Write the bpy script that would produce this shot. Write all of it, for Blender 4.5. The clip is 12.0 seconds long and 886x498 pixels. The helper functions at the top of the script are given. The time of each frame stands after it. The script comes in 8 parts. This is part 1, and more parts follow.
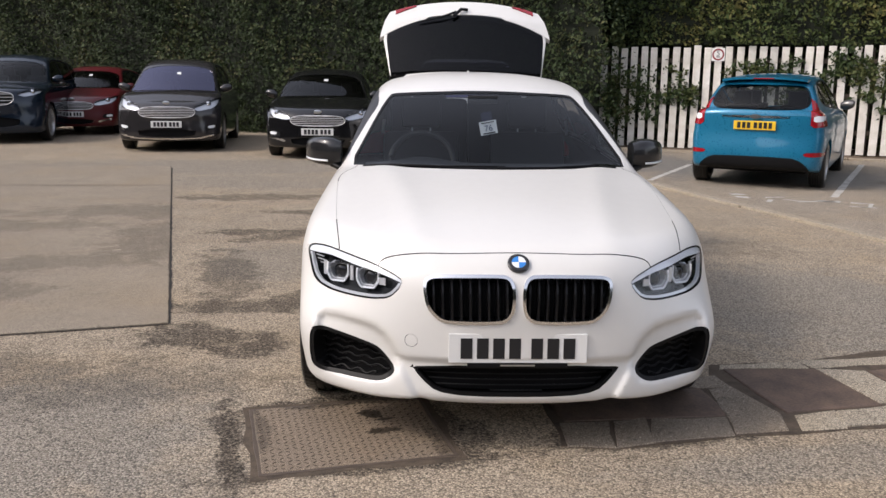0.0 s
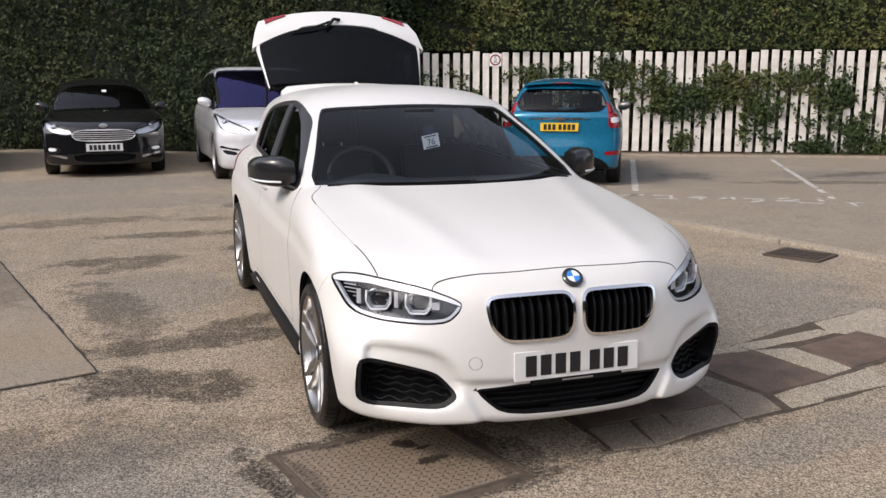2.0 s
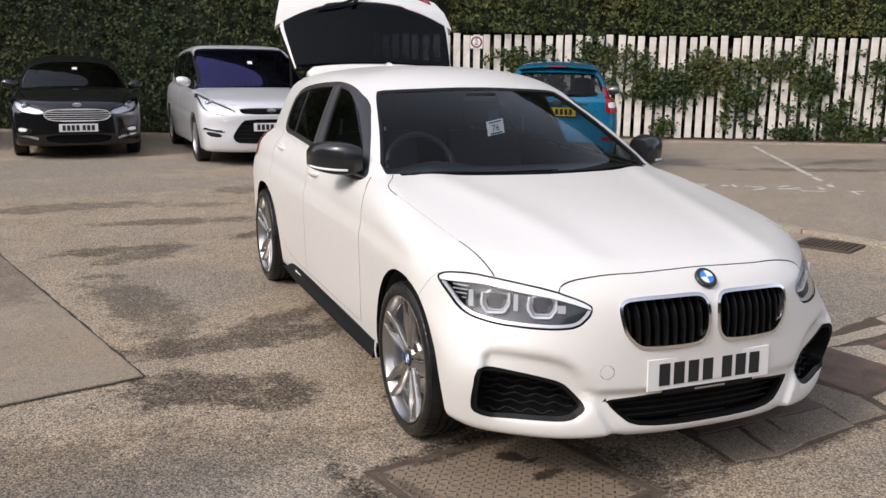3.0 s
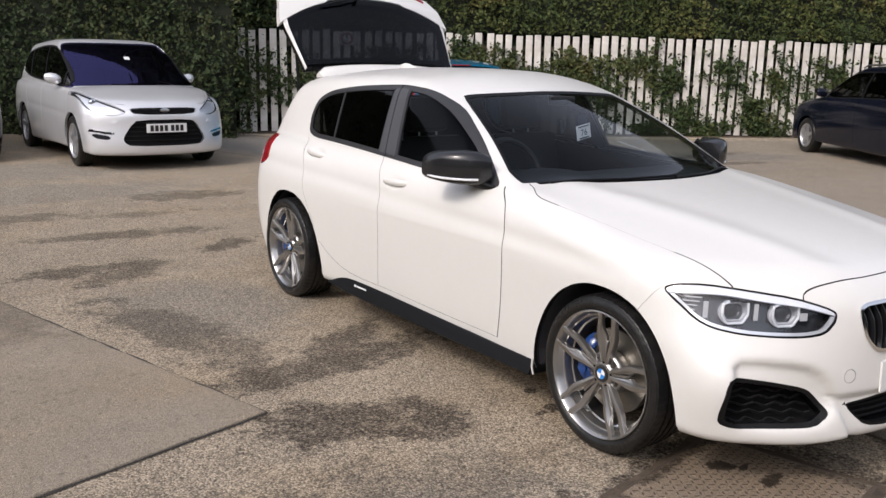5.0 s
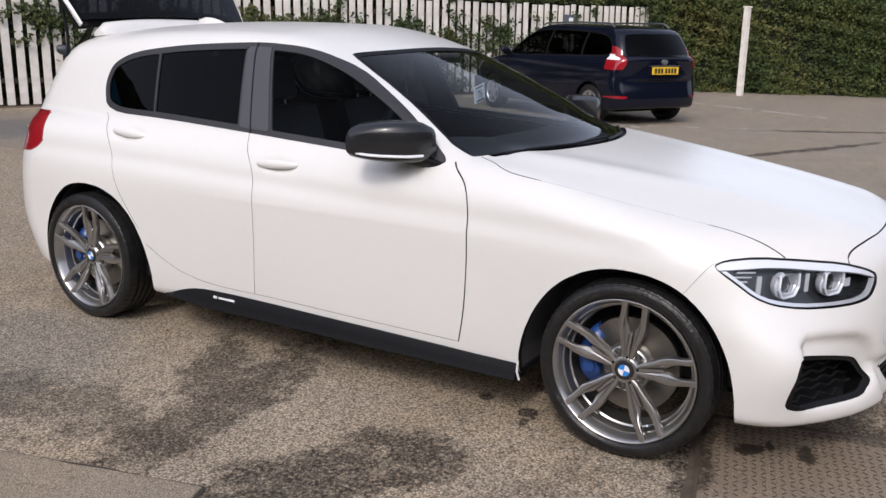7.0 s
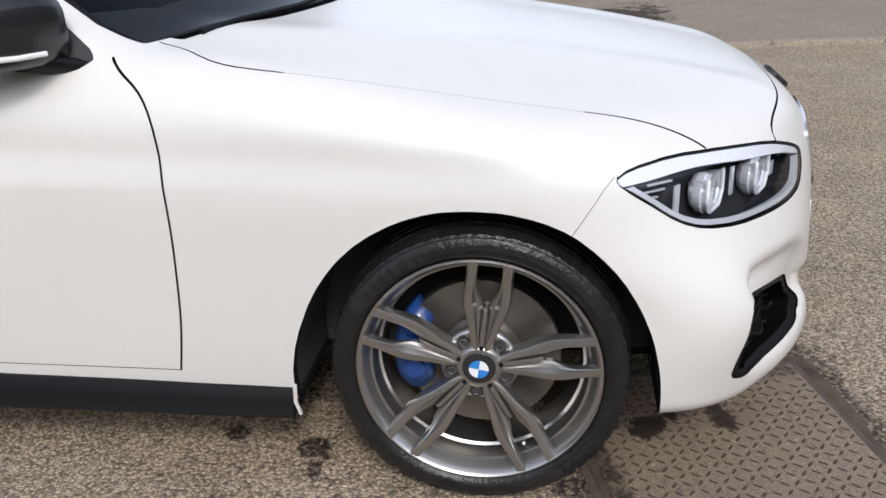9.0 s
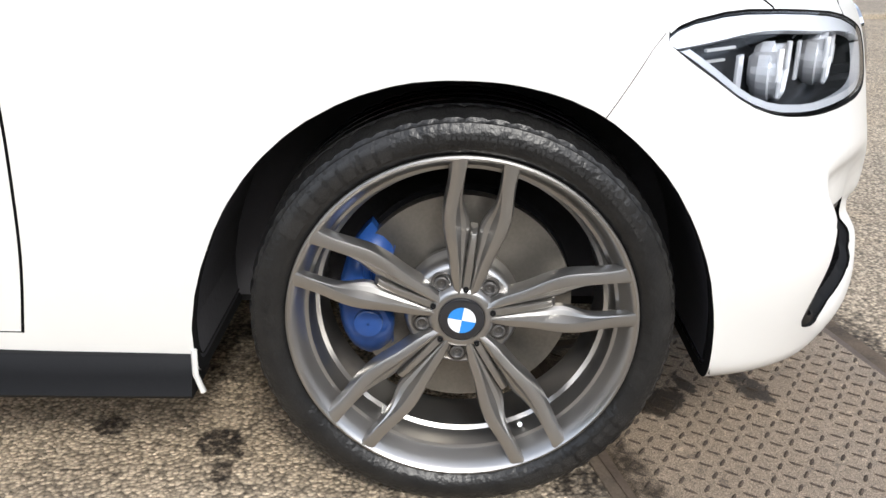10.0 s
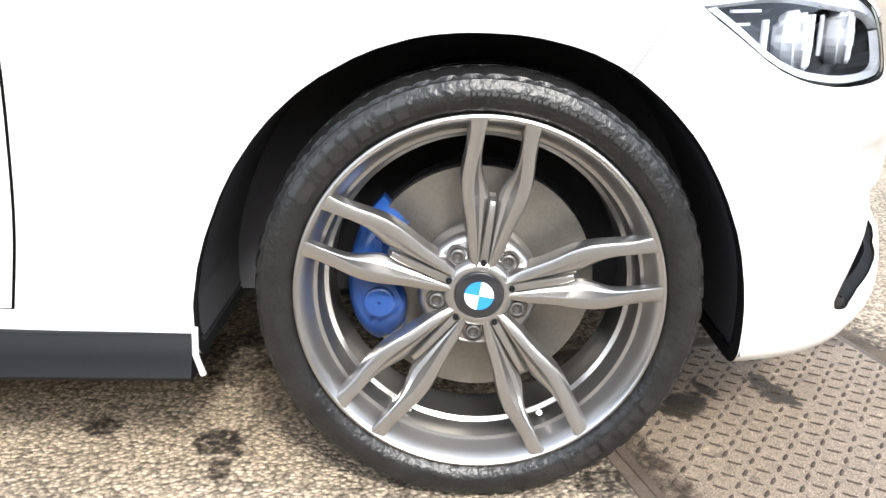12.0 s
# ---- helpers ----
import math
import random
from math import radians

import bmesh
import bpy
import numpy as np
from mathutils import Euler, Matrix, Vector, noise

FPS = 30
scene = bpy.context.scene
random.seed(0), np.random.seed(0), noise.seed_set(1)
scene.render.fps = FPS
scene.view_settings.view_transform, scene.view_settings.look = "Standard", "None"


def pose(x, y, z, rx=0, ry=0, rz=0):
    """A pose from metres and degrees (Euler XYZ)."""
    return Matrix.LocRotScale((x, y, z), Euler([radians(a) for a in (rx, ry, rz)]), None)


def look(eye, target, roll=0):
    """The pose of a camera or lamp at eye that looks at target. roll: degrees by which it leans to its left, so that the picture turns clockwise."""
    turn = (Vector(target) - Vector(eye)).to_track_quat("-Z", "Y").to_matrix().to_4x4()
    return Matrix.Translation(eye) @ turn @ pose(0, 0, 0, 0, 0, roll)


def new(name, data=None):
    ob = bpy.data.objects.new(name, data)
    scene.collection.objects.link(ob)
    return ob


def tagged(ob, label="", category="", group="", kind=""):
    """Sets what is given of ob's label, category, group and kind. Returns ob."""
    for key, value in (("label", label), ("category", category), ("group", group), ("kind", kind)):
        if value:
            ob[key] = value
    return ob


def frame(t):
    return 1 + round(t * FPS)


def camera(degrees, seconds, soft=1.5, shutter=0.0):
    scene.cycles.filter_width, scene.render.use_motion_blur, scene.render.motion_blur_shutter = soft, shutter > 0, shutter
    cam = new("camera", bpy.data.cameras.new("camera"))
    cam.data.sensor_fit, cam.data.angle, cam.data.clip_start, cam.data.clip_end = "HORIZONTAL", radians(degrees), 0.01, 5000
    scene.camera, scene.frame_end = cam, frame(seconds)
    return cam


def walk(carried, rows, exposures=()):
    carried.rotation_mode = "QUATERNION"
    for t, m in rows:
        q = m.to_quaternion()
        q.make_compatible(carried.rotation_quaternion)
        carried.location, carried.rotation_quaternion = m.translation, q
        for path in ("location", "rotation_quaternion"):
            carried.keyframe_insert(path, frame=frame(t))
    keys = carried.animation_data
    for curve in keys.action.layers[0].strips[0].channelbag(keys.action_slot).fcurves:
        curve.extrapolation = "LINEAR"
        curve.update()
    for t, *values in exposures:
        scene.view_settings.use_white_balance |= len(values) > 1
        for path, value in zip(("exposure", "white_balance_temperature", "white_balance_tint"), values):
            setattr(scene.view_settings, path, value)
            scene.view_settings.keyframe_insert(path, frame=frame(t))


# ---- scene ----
cam = camera(52.7, 12.0)
METRES, EYE, TILT, LEAN, TURN = 7.2, 1.445, -11.2, -0.7, -1.75
ROWS = [
    (0.0, 0.0, 0.0, 0.0, 0.0, 0.0, 0.0),
    (0.5, -0.0361, -0.012, 0.0005, -3.23, -0.34, 0.74),
    (1.0, -0.0746, 0.0044, 0.0038, -7.43, -0.2, 2.47),
    (1.5, -0.1148, 0.02, 0.0112, -12.38, -0.18, 3.39),
    (2.0, -0.1614, 0.033, 0.015, -16.75, -0.35, 3.98),
    (2.5, -0.1988, 0.0622, 0.0186, -18.93, -0.87, 4.35),
    (3.0, -0.2299, 0.0994, 0.0278, -20.08, -1.67, 3.78),
    (3.5, -0.2788, 0.1216, 0.0329, -22.47, -2.0, 3.0),
    (5.5, -0.43, 0.2567, 0.0639, -36.59, -3.67, 7.35),
    (6.0, -0.4428, 0.3065, 0.0685, -40.78, -4.51, 9.04),
    (6.5, -0.4551, 0.3571, 0.0757, -48.2, -5.92, 9.29),
    (7.0, -0.4593, 0.4025, 0.0831, -56.4, -8.32, 8.77),
    (7.5, -0.4279, 0.4378, 0.0822, -63.68, -10.52, 10.28),
    (9.5, -0.2707, 0.5384, 0.0607, -84.66, -22.7, 12.38),
    (10.0, -0.2449, 0.554, 0.0349, -87.42, -22.08, 11.02),
    (10.5, -0.2379, 0.5616, 0.0201, -87.85, -19.83, 9.85),
    (11.0, -0.2359, 0.5664, 0.0085, -87.56, -17.82, 9.79),
    (11.5, -0.236, 0.5667, 0.0076, -87.78, -17.55, 10.28),
    (12.0, -0.2441, 0.5631, 0.0143, -87.94, -17.38, 10.65),
]
EXPOSURES = [(0.0, 0.96, 6600, 15), (2.5, 0.92, 6550, 15), (5.5, 0.82, 6450, 15), (7.5, 0.70, 6200, 16), (9.5, 0.80, 6150, 10), (10.0, 1.42, 6200, 9), (10.5, 1.8, 6150, 9), (12.0, 2.25, 6150, 9)]
walk(cam, [(t, pose(-0.393, -4.0, EYE, TILT, LEAN, TURN) @ pose(METRES * x, METRES * y, METRES * z, 90 + pitch, roll, yaw)) for t, x, y, z, yaw, pitch, roll in ROWS],
     exposures=EXPOSURES)
# ---------------------------------------------------------------- world, sun
def make_world():
    world = bpy.data.worlds.new("sky")
    scene.world = world
    world.use_nodes = True
    nt = world.node_tree
    nt.nodes.clear()
    sky = nt.nodes.new("ShaderNodeTexSky")
    sky.sky_type = "NISHITA"
    sky.sun_disc = False
    sky.sun_elevation = SUN_EL
    sky.sun_rotation = SUN_ROT
    sky.air_density, sky.dust_density, sky.ozone_density = 1.0, 2.5, 1.0
    hsv = nt.nodes.new("ShaderNodeHueSaturation")
    hsv.inputs["Saturation"].default_value = 0.45
    bg = nt.nodes.new("ShaderNodeBackground")
    bg.inputs["Strength"].default_value = SKY
    out = nt.nodes.new("ShaderNodeOutputWorld")
    nt.links.new(sky.outputs[0], hsv.inputs["Color"])
    nt.links.new(hsv.outputs[0], bg.inputs["Color"])
    nt.links.new(bg.outputs[0], out.inputs["Surface"])


SUN_DIR = Vector((-1.10, -0.32, 1.0)).normalized()
SUN_EL = math.asin(SUN_DIR.z)
SUN_ROT = math.atan2(SUN_DIR.x, SUN_DIR.y)
SKY = 0.15
make_world()
sun = new("sun", bpy.data.lights.new("sun", "SUN"))
sun.data.energy, sun.data.angle, sun.data.color = 0.78, radians(8.0), (1.0, 0.935, 0.83)
sun.matrix_world = look(SUN_DIR * 60, (0, 0, 0))


# ---------------------------------------------------------------- materials
def surface(name, colour, rough=0.6, metal=0.0, var=0.0, scale=8.0, bump=0.0, bump_scale=120.0, coat=0.0, spec=0.5, second=None, detail=5.0, trans=0.0, ior=1.45, per_object=0.0):
    """A principled material with colour variation at two scales and fine relief, in object metres."""
    m = bpy.data.materials.new(name)
    m.use_nodes = True
    nt = m.node_tree
    n, l = nt.nodes, nt.links
    b = n["Principled BSDF"]
    b.inputs["Base Color"].default_value = (*colour, 1)
    b.inputs["Roughness"].default_value = rough
    b.inputs["Metallic"].default_value = metal
    b.inputs["Coat Weight"].default_value = coat
    b.inputs["Coat Roughness"].default_value = 0.03
    b.inputs["Specular IOR Level"].default_value = spec
    b.inputs["Transmission Weight"].default_value = trans
    b.inputs["IOR"].default_value = ior
    tc = n.new("ShaderNodeTexCoord")
    if var or second:
        big = n.new("ShaderNodeTexNoise")
        big.inputs["Scale"].default_value = scale
        big.inputs["Detail"].default_value = detail
        l.new(tc.outputs["Object"], big.inputs["Vector"])
        fine = n.new("ShaderNodeTexNoise")
        fine.inputs["Scale"].default_value = scale * 14
        fine.inputs["Detail"].default_value = 3
        l.new(tc.outputs["Object"], fine.inputs["Vector"])
        mix = n.new("ShaderNodeMix")
        mix.data_type = "RGBA"
        dark = second or tuple(c * (1 - var) for c in colour)
        mix.inputs["A"].default_value = (*colour, 1)
        mix.inputs["B"].default_value = (*dark, 1)
        add = n.new("ShaderNodeMath")
        add.operation = "MULTIPLY_ADD"
        add.inputs[1].default_value = 0.45
        l.new(fine.outputs["Fac"], add.inputs[0])
        l.new(big.outputs["Fac"], add.inputs[2])
        ramp = n.new("ShaderNodeMapRange")
        ramp.inputs["From Min"].default_value = 0.5
        ramp.inputs["From Max"].default_value = 0.95
        l.new(add.outputs[0], ramp.inputs["Value"])
        l.new(ramp.outputs[0], mix.inputs["Factor"])
        colour_out = mix.outputs["Result"]
        if per_object:
            info = n.new("ShaderNodeObjectInfo")
            hsv = n.new("ShaderNodeHueSaturation")
            mr = n.new("ShaderNodeMapRange")
            mr.inputs["To Min"].default_value, mr.inputs["To Max"].default_value = 1 - per_object, 1 + per_object
            l.new(info.outputs["Random"], mr.inputs["Value"])
            l.new(mr.outputs[0], hsv.inputs["Value"])
            l.new(colour_out, hsv.inputs["Color"])
            colour_out = hsv.outputs[0]
        l.new(colour_out, b.inputs["Base Color"])
        rr = n.new("ShaderNodeMapRange")
        rr.inputs["To Min"].default_value = max(0.02, rough - 0.06)
        rr.inputs["To Max"].default_value = min(1.0, rough + 0.08)
        l.new(fine.outputs["Fac"], rr.inputs["Value"])
        l.new(rr.outputs[0], b.inputs["Roughness"])
    if bump:
        bn = n.new("ShaderNodeTexNoise")
        bn.inputs["Scale"].default_value = bump_scale
        bn.inputs["Detail"].default_value = 3
        l.new(tc.outputs["Object"], bn.inputs["Vector"])
        bp = n.new("ShaderNodeBump")
        bp.inputs["Strength"].default_value = bump
        bp.inputs["Distance"].default_value = 0.004
        l.new(bn.outputs["Fac"], bp.inputs["Height"])
        l.new(bp.outputs[0], b.inputs["Normal"])
    return m


def glass(name, tint, dark, ior=1.5):
    """Tinted sheet glass: a thin mirror coat over a tinted see-through sheet."""
    m = bpy.data.materials.new(name)
    m.use_nodes = True
    nt = m.node_tree
    n, l = nt.nodes, nt.links
    n.remove(n["Principled BSDF"])
    clear = n.new("ShaderNodeBsdfTransparent")
    clear.inputs["Color"].default_value = (*[c * dark for c in tint], 1)
    gloss = n.new("ShaderNodeBsdfGlossy")
    gloss.inputs["Roughness"].default_value = 0.015
    # mirror strength of a thin sheet, the same from both of its sides
    r0 = ((ior - 1) / (ior + 1)) ** 2
    fr = n.new("ShaderNodeLayerWeight")
    fr.inputs["Blend"].default_value = 0.5
    power = n.new("ShaderNodeMath")
    power.operation = "POWER"
    power.inputs[1].default_value = 5.0
    scaled = n.new("ShaderNodeMath")
    scaled.operation = "MULTIPLY_ADD"
    scaled.inputs[1].default_value, scaled.inputs[2].default_value = 1 - r0, r0
    l.new(fr.outputs["Facing"], power.inputs[0])
    l.new(power.outputs[0], scaled.inputs[0])
    mix = n.new("ShaderNodeMixShader")
    l.new(scaled.outputs[0], mix.inputs[0])
    l.new(clear.outputs[0], mix.inputs[1])
    l.new(gloss.outputs[0], mix.inputs[2])
    l.new(mix.outputs[0], n["Material Output"].inputs["Surface"])
    return m


WHITE = surface("white_paint", (0.70, 0.69, 0.662), 0.32, coat=0.6, var=0.03, scale=1.5)
WHITE.node_tree.nodes["Principled BSDF"].inputs["Coat Roughness"].default_value = 0.24
BLACKGLOSS = surface("gloss_black", (0.02, 0.02, 0.022), 0.15, coat=0.4)
TRIM = surface("satin_black_trim", (0.0055, 0.0057, 0.0065), 0.48, bump=0.05, spec=0.2)
PILLAR = surface("satin_grey_pillar", (0.062, 0.064, 0.069), 0.36)
FRAMEGREY = surface("satin_window_frame", (0.030, 0.030, 0.032), 0.36)
# DARK also stands for unlit depth behind gaps, grilles and inlets
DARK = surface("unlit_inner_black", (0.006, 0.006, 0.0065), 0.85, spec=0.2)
CHROME = surface("chrome", (0.75, 0.75, 0.76), 0.14, metal=1.0)
SATIN = surface("satin_silver", (0.55, 0.56, 0.57), 0.3, metal=1.0)
GREYALLOY = surface("ferric_grey_alloy", (0.44, 0.43, 0.416), 0.30, metal=0.95)
SILVERALLOY = surface("silver_alloy", (0.55, 0.55, 0.56), 0.35, metal=0.8, var=0.1, scale=20)
RUBBER = surface("tyre_rubber", (0.0085, 0.0085, 0.0088), 0.31, var=0.3, scale=25, second=(0.019, 0.0185, 0.0178), bump=0.55, bump_scale=95, spec=0.40)
DISC = surface("brake_disc", (0.28, 0.263, 0.236), 0.38, metal=0.9, var=0.3, scale=14)
DARKSTEEL = surface("dark_steel", (0.16, 0.155, 0.15), 0.35, metal=0.8)
CALIPER = surface("blue_caliper", (0.016, 0.060, 0.23), 0.3, coat=0.5, var=0.1, scale=20)
SCREEN = glass("windscreen_glass", (0.86, 0.92, 0.95), 0.80, 1.32)
TINTED = glass("tinted_glass", (0.7, 0.75, 0.8), 0.04, 1.24)
SIDEGLASS = glass("side_glass", (0.84, 0.90, 0.91), 0.72, 1.14)
LENS = glass("lens_glass", (0.95, 0.97, 1.0), 0.92)
REDLENS = surface("red_lens", (0.27, 0.008, 0.014), 0.12, coat=0.6)
PLATEWHITE = surface("plate_white", (0.78, 0.78, 0.76), 0.35, var=0.05, scale=10)
PLATEYELLOW = surface("plate_yellow", (0.75, 0.48, 0.03), 0.35)
INK = surface("plate_ink", (0.015, 0.015, 0.017), 0.4)
ROUNDBLUE = surface("badge_blue", (0.03, 0.22, 0.62), 0.2, coat=0.6)
ROUNDWHITE = surface("badge_white", (0.8, 0.82, 0.84), 0.2, coat=0.6)
SKIRT = surface("satin_skirt", (0.0065, 0.0068, 0.0078), 0.45, bump=0.05, spec=0.18)
LEATHER = surface("black_leather", (0.010, 0.010, 0.011), 0.55, bump=0.2, bump_scale=200)
REFLECTOR = surface("lamp_reflector", (0.86, 0.87, 0.89), 0.22, metal=0.45)
BOWL = surface("lamp_bowl_grey", (0.06, 0.062, 0.066), 0.22, metal=0.5)
BROW = surface("light_guide_white", (0.90, 0.91, 0.93), 0.2, coat=0.5)
LAMPSILVER = surface("lamp_silver", (0.80, 0.81, 0.83), 0.25, metal=0.35)
BRIGHTTRIM = surface("bright_trim", (0.78, 0.78, 0.79), 0.25, metal=0.45)
LINER = surface("arch_liner_felt", (0.060, 0.060, 0.066), 0.95, bump=0.3, bump_scale=90, spec=0.1)

# ---------------------------------------------------------------- mesh helpers
def link_part(name, me, parent, label=""):
    ob = new(name, me)
    if parent is not None:
        ob.parent = parent
    if label:
        ob["label"] = label
    return ob


def part(name, bm, material, parent, label="", smooth=False):
    """Links a bmesh as one mesh object under a thing or a part."""
    me = bpy.data.meshes.new(name)
    bmesh.ops.recalc_face_normals(bm, faces=bm.faces[:])
    bm.to_mesh(me)
    bm.free()
    me.materials.append(material)
    if smooth:
        for p in me.polygons:
            p.use_smooth = True
        me.set_sharp_from_angle(angle=radians(35))
    return link_part(name, me, parent, label)


def soup(name, V, F, material, parent, label="", smooth=False):
    """Links vertices and faces (arrays) as one mesh object."""
    me = bpy.data.meshes.new(name)
    me.from_pydata(np.asarray(V).tolist(), [], F.tolist() if hasattr(F, "tolist") else F)
    me.materials.append(material)
    if smooth:
        for p in me.polygons:
            p.use_smooth = True
        me.set_sharp_from_angle(angle=radians(35))
    return link_part(name, me, parent, label)


def thing(name, m, label, category, group="", kind=""):
    """An Empty at a thing's base, to parent its parts."""
    ob = new(name)
    ob.empty_display_size = 0.1
    ob.matrix_world = m
    return tagged(ob, label, category, group, kind)


def box(bm, x0, x1, y0, y1, z0, z1, bevel=0.0, m=None):
    """Adds a box, with bevelled edges if asked, turned by m."""
    tmp = bmesh.new()
    bmesh.ops.create_cube(tmp, size=1.0)
    for v in tmp.verts:
        v.co = Vector((x0 + (v.co.x + 0.5) * (x1 - x0), y0 + (v.co.y + 0.5) * (y1 - y0), z0 + (v.co.z + 0.5) * (z1 - z0)))
    if bevel:
        bmesh.ops.bevel(tmp, geom=tmp.edges[:], offset=bevel, segments=2, affect="EDGES", profile=0.6)
    if m is not None:
        bmesh.ops.transform(tmp, matrix=m, verts=tmp.verts)
    merge(bm, tmp)


def merge(bm, tmp):
    me = bpy.data.meshes.new("tmp")
    tmp.to_mesh(me)
    tmp.free()
    bm.from_mesh(me)
    bpy.data.meshes.remove(me)


def lathe(bm, profile, n=48, axis="X", m=None, closed=False):
    """Turns a profile of (along, radius) round an axis."""
    rings = []
    for i in range(n):
        a = 2 * math.pi * i / n
        c, s = math.cos(a), math.sin(a)
        ring = []
        for u, r in profile:
            p = {"X": Vector((u, r * c, r * s)), "Y": Vector((r * c, u, r * s)), "Z": Vector((r * c, r * s, u))}[axis]
            ring.append(bm.verts.new(m @ p if m is not None else p))
        rings.append(ring)
    k = len(profile)
    for i in range(n):
        a, b = rings[i], rings[(i + 1) % n]
        for j in range(k if closed else k - 1):
            bm.faces.new((a[j], b[j], b[(j + 1) % k], a[(j + 1) % k]))


def loft(bm, rings, closed=True, caps=True):
    """Skins a row of equally long rings of points."""
    vs = [[bm.verts.new(p) for p in r] for r in rings]
    k = len(rings[0])
    for a, b in zip(vs, vs[1:]):
        for j in range(k if closed else k - 1):
            bm.faces.new((a[j], a[(j + 1) % k], b[(j + 1) % k], b[j]))
    if caps and closed:
        bm.faces.new(vs[0][::-1])
        bm.faces.new(vs[-1])
    return vs


def tube(bm, pts, r, n=8, taper=1.0):
    """A round bar along points."""
    pts = [Vector(p) for p in pts]
    rings = []
    up = Vector((0.13, 0.31, 0.94))
    for i, p in enumerate(pts):
        d = (pts[min(i + 1, len(pts) - 1)] - pts[max(i - 1, 0)]).normalized()
        a = d.cross(up).normalized()
        b = d.cross(a)
        rr = r * (1 + (taper - 1) * i / max(1, len(pts) - 1))
        rings.append([p + (a * math.cos(2 * math.pi * k / n) + b * math.sin(2 * math.pi * k / n)) * rr for k in range(n)])
    loft(bm, rings)


# ---- car field ----
def spline(xs, ys):
    """A natural cubic curve through points, as a function on arrays."""
    xs, ys = np.array(xs, float), np.array(ys, float)
    n = len(xs)
    h = np.diff(xs)
    A, r = np.eye(n), np.zeros(n)
    for i in range(1, n - 1):
        A[i, i - 1:i + 2] = h[i - 1], 2 * (h[i - 1] + h[i]), h[i]
        r[i] = 6 * ((ys[i + 1] - ys[i]) / h[i] - (ys[i] - ys[i - 1]) / h[i - 1])
    m = np.linalg.solve(A, r)
    g = np.linspace(xs[0], xs[-1], 1500)
    i = np.clip(np.searchsorted(xs, g) - 1, 0, n - 2)
    a, b = xs[i + 1] - g, g - xs[i]
    v = (m[i] * a ** 3 + m[i + 1] * b ** 3) / (6 * h[i]) + (ys[i] / h[i] - m[i] * h[i] / 6) * a + (ys[i + 1] / h[i] - m[i + 1] * h[i] / 6) * b
    return lambda q: np.interp(q, g, v)


def smax(a, b, k):
    h = np.maximum(k - np.abs(a - b), 0) / k
    return np.maximum(a, b) + h * h * k * 0.25


def smin(a, b, k):
    return -smax(-a, -b, k)


def body_field(P):
    """The signed field of a car body, negative inside, from its curves."""
    side, plan, nose, bow, tail, deck, drop, under = P["side"], P["plan"], P["nose"], P["bow"], P["tail"], P["deck"], P["drop"], P["under"]
    cabin, cplan, roof, screen, back = P["cabin"], P["cplan"], P["roof"], P["screen"], P["back"]
    crease = P["crease"]
    pw, sb, rd, tb = P.get("bow_power", 2.7), P.get("screen_bow", 0.5), P.get("roof_drop", 0.065), P.get("tail_bow", 0.42)

    def f(p):
        x, y, z = np.abs(p[..., 0]), p[..., 1], p[..., 2]
        zc = crease(y)
        d = z - zc
        s = side(z) * plan(y) - 0.007 * np.exp(-((d + 0.05) / 0.040) ** 2) * P.get("scallop", 1.0)
        g_side = x - s
        a = bow(z)
        xx = np.minimum(x, 0.95)
        slope = a * pw * xx ** (pw - 1)
        g_front = (nose(z) + a * xx ** pw - y) / np.sqrt(1 + slope * slope)
        g_rear = (y - (tail(z) - tb * xx ** 3)) * 0.85
        t = deck(y) - drop(y) * (x / 0.7) ** 2.4
        if "ridge" in P:
            t = t + 0.009 * np.exp(-((x - P["ridge"](y)) / 0.085) ** 2)
        g_top = (z - t) * 0.95
        low = smax(g_side, g_front, 0.09)
        low = smax(low, g_rear, 0.12)
        low = smax(low, g_top, P.get("shoulder", 0.085))
        low = smax(low, under(y) - z, 0.05)
        if "pockets" in P:
            low = P["pockets"](low, x, y, z)
        c_side = x - cabin(z) * cplan(y)
        c_roof = z - (roof(y) - rd * (x / 0.6) ** 2.6)
        c_screen = (screen(z) + sb * x * x - y) * 0.5
        c_back = (y - (back(z) - 0.30 * x * x)) * 0.8
        cab = smax(c_side, c_screen, 0.05)
        cab = smax(cab, c_back, 0.10)
        cab = smax(cab, c_roof, 0.075)
        cab = smax(cab, 0.7 - z, 0.02)
        return smin(low, cab, P.get("fillet", 0.02))
    return f


def gradient(f, p, e=0.0015):
    g = np.empty_like(p)
    for k in range(3):
        d = np.zeros(3)
        d[k] = e
        g[:, k] = (f(p + d) - f(p - d)) / (2 * e)
    return g


def unit(v):
    return v / np.maximum(np.linalg.norm(v, axis=-1, keepdims=True), 1e-9)


def onto(f, p, steps=3, clamp=0.02):
    """Moves points onto the field's zero surface."""
    for _ in range(steps):
        g = gradient(f, p)
        m = np.maximum((g * g).sum(1), 0.05)
        s = (f(p) / m)[:, None] * g
        ln = np.linalg.norm(s, axis=1, keepdims=True)
        p = p - s * np.minimum(1, clamp / np.maximum(ln, 1e-9))
    return p


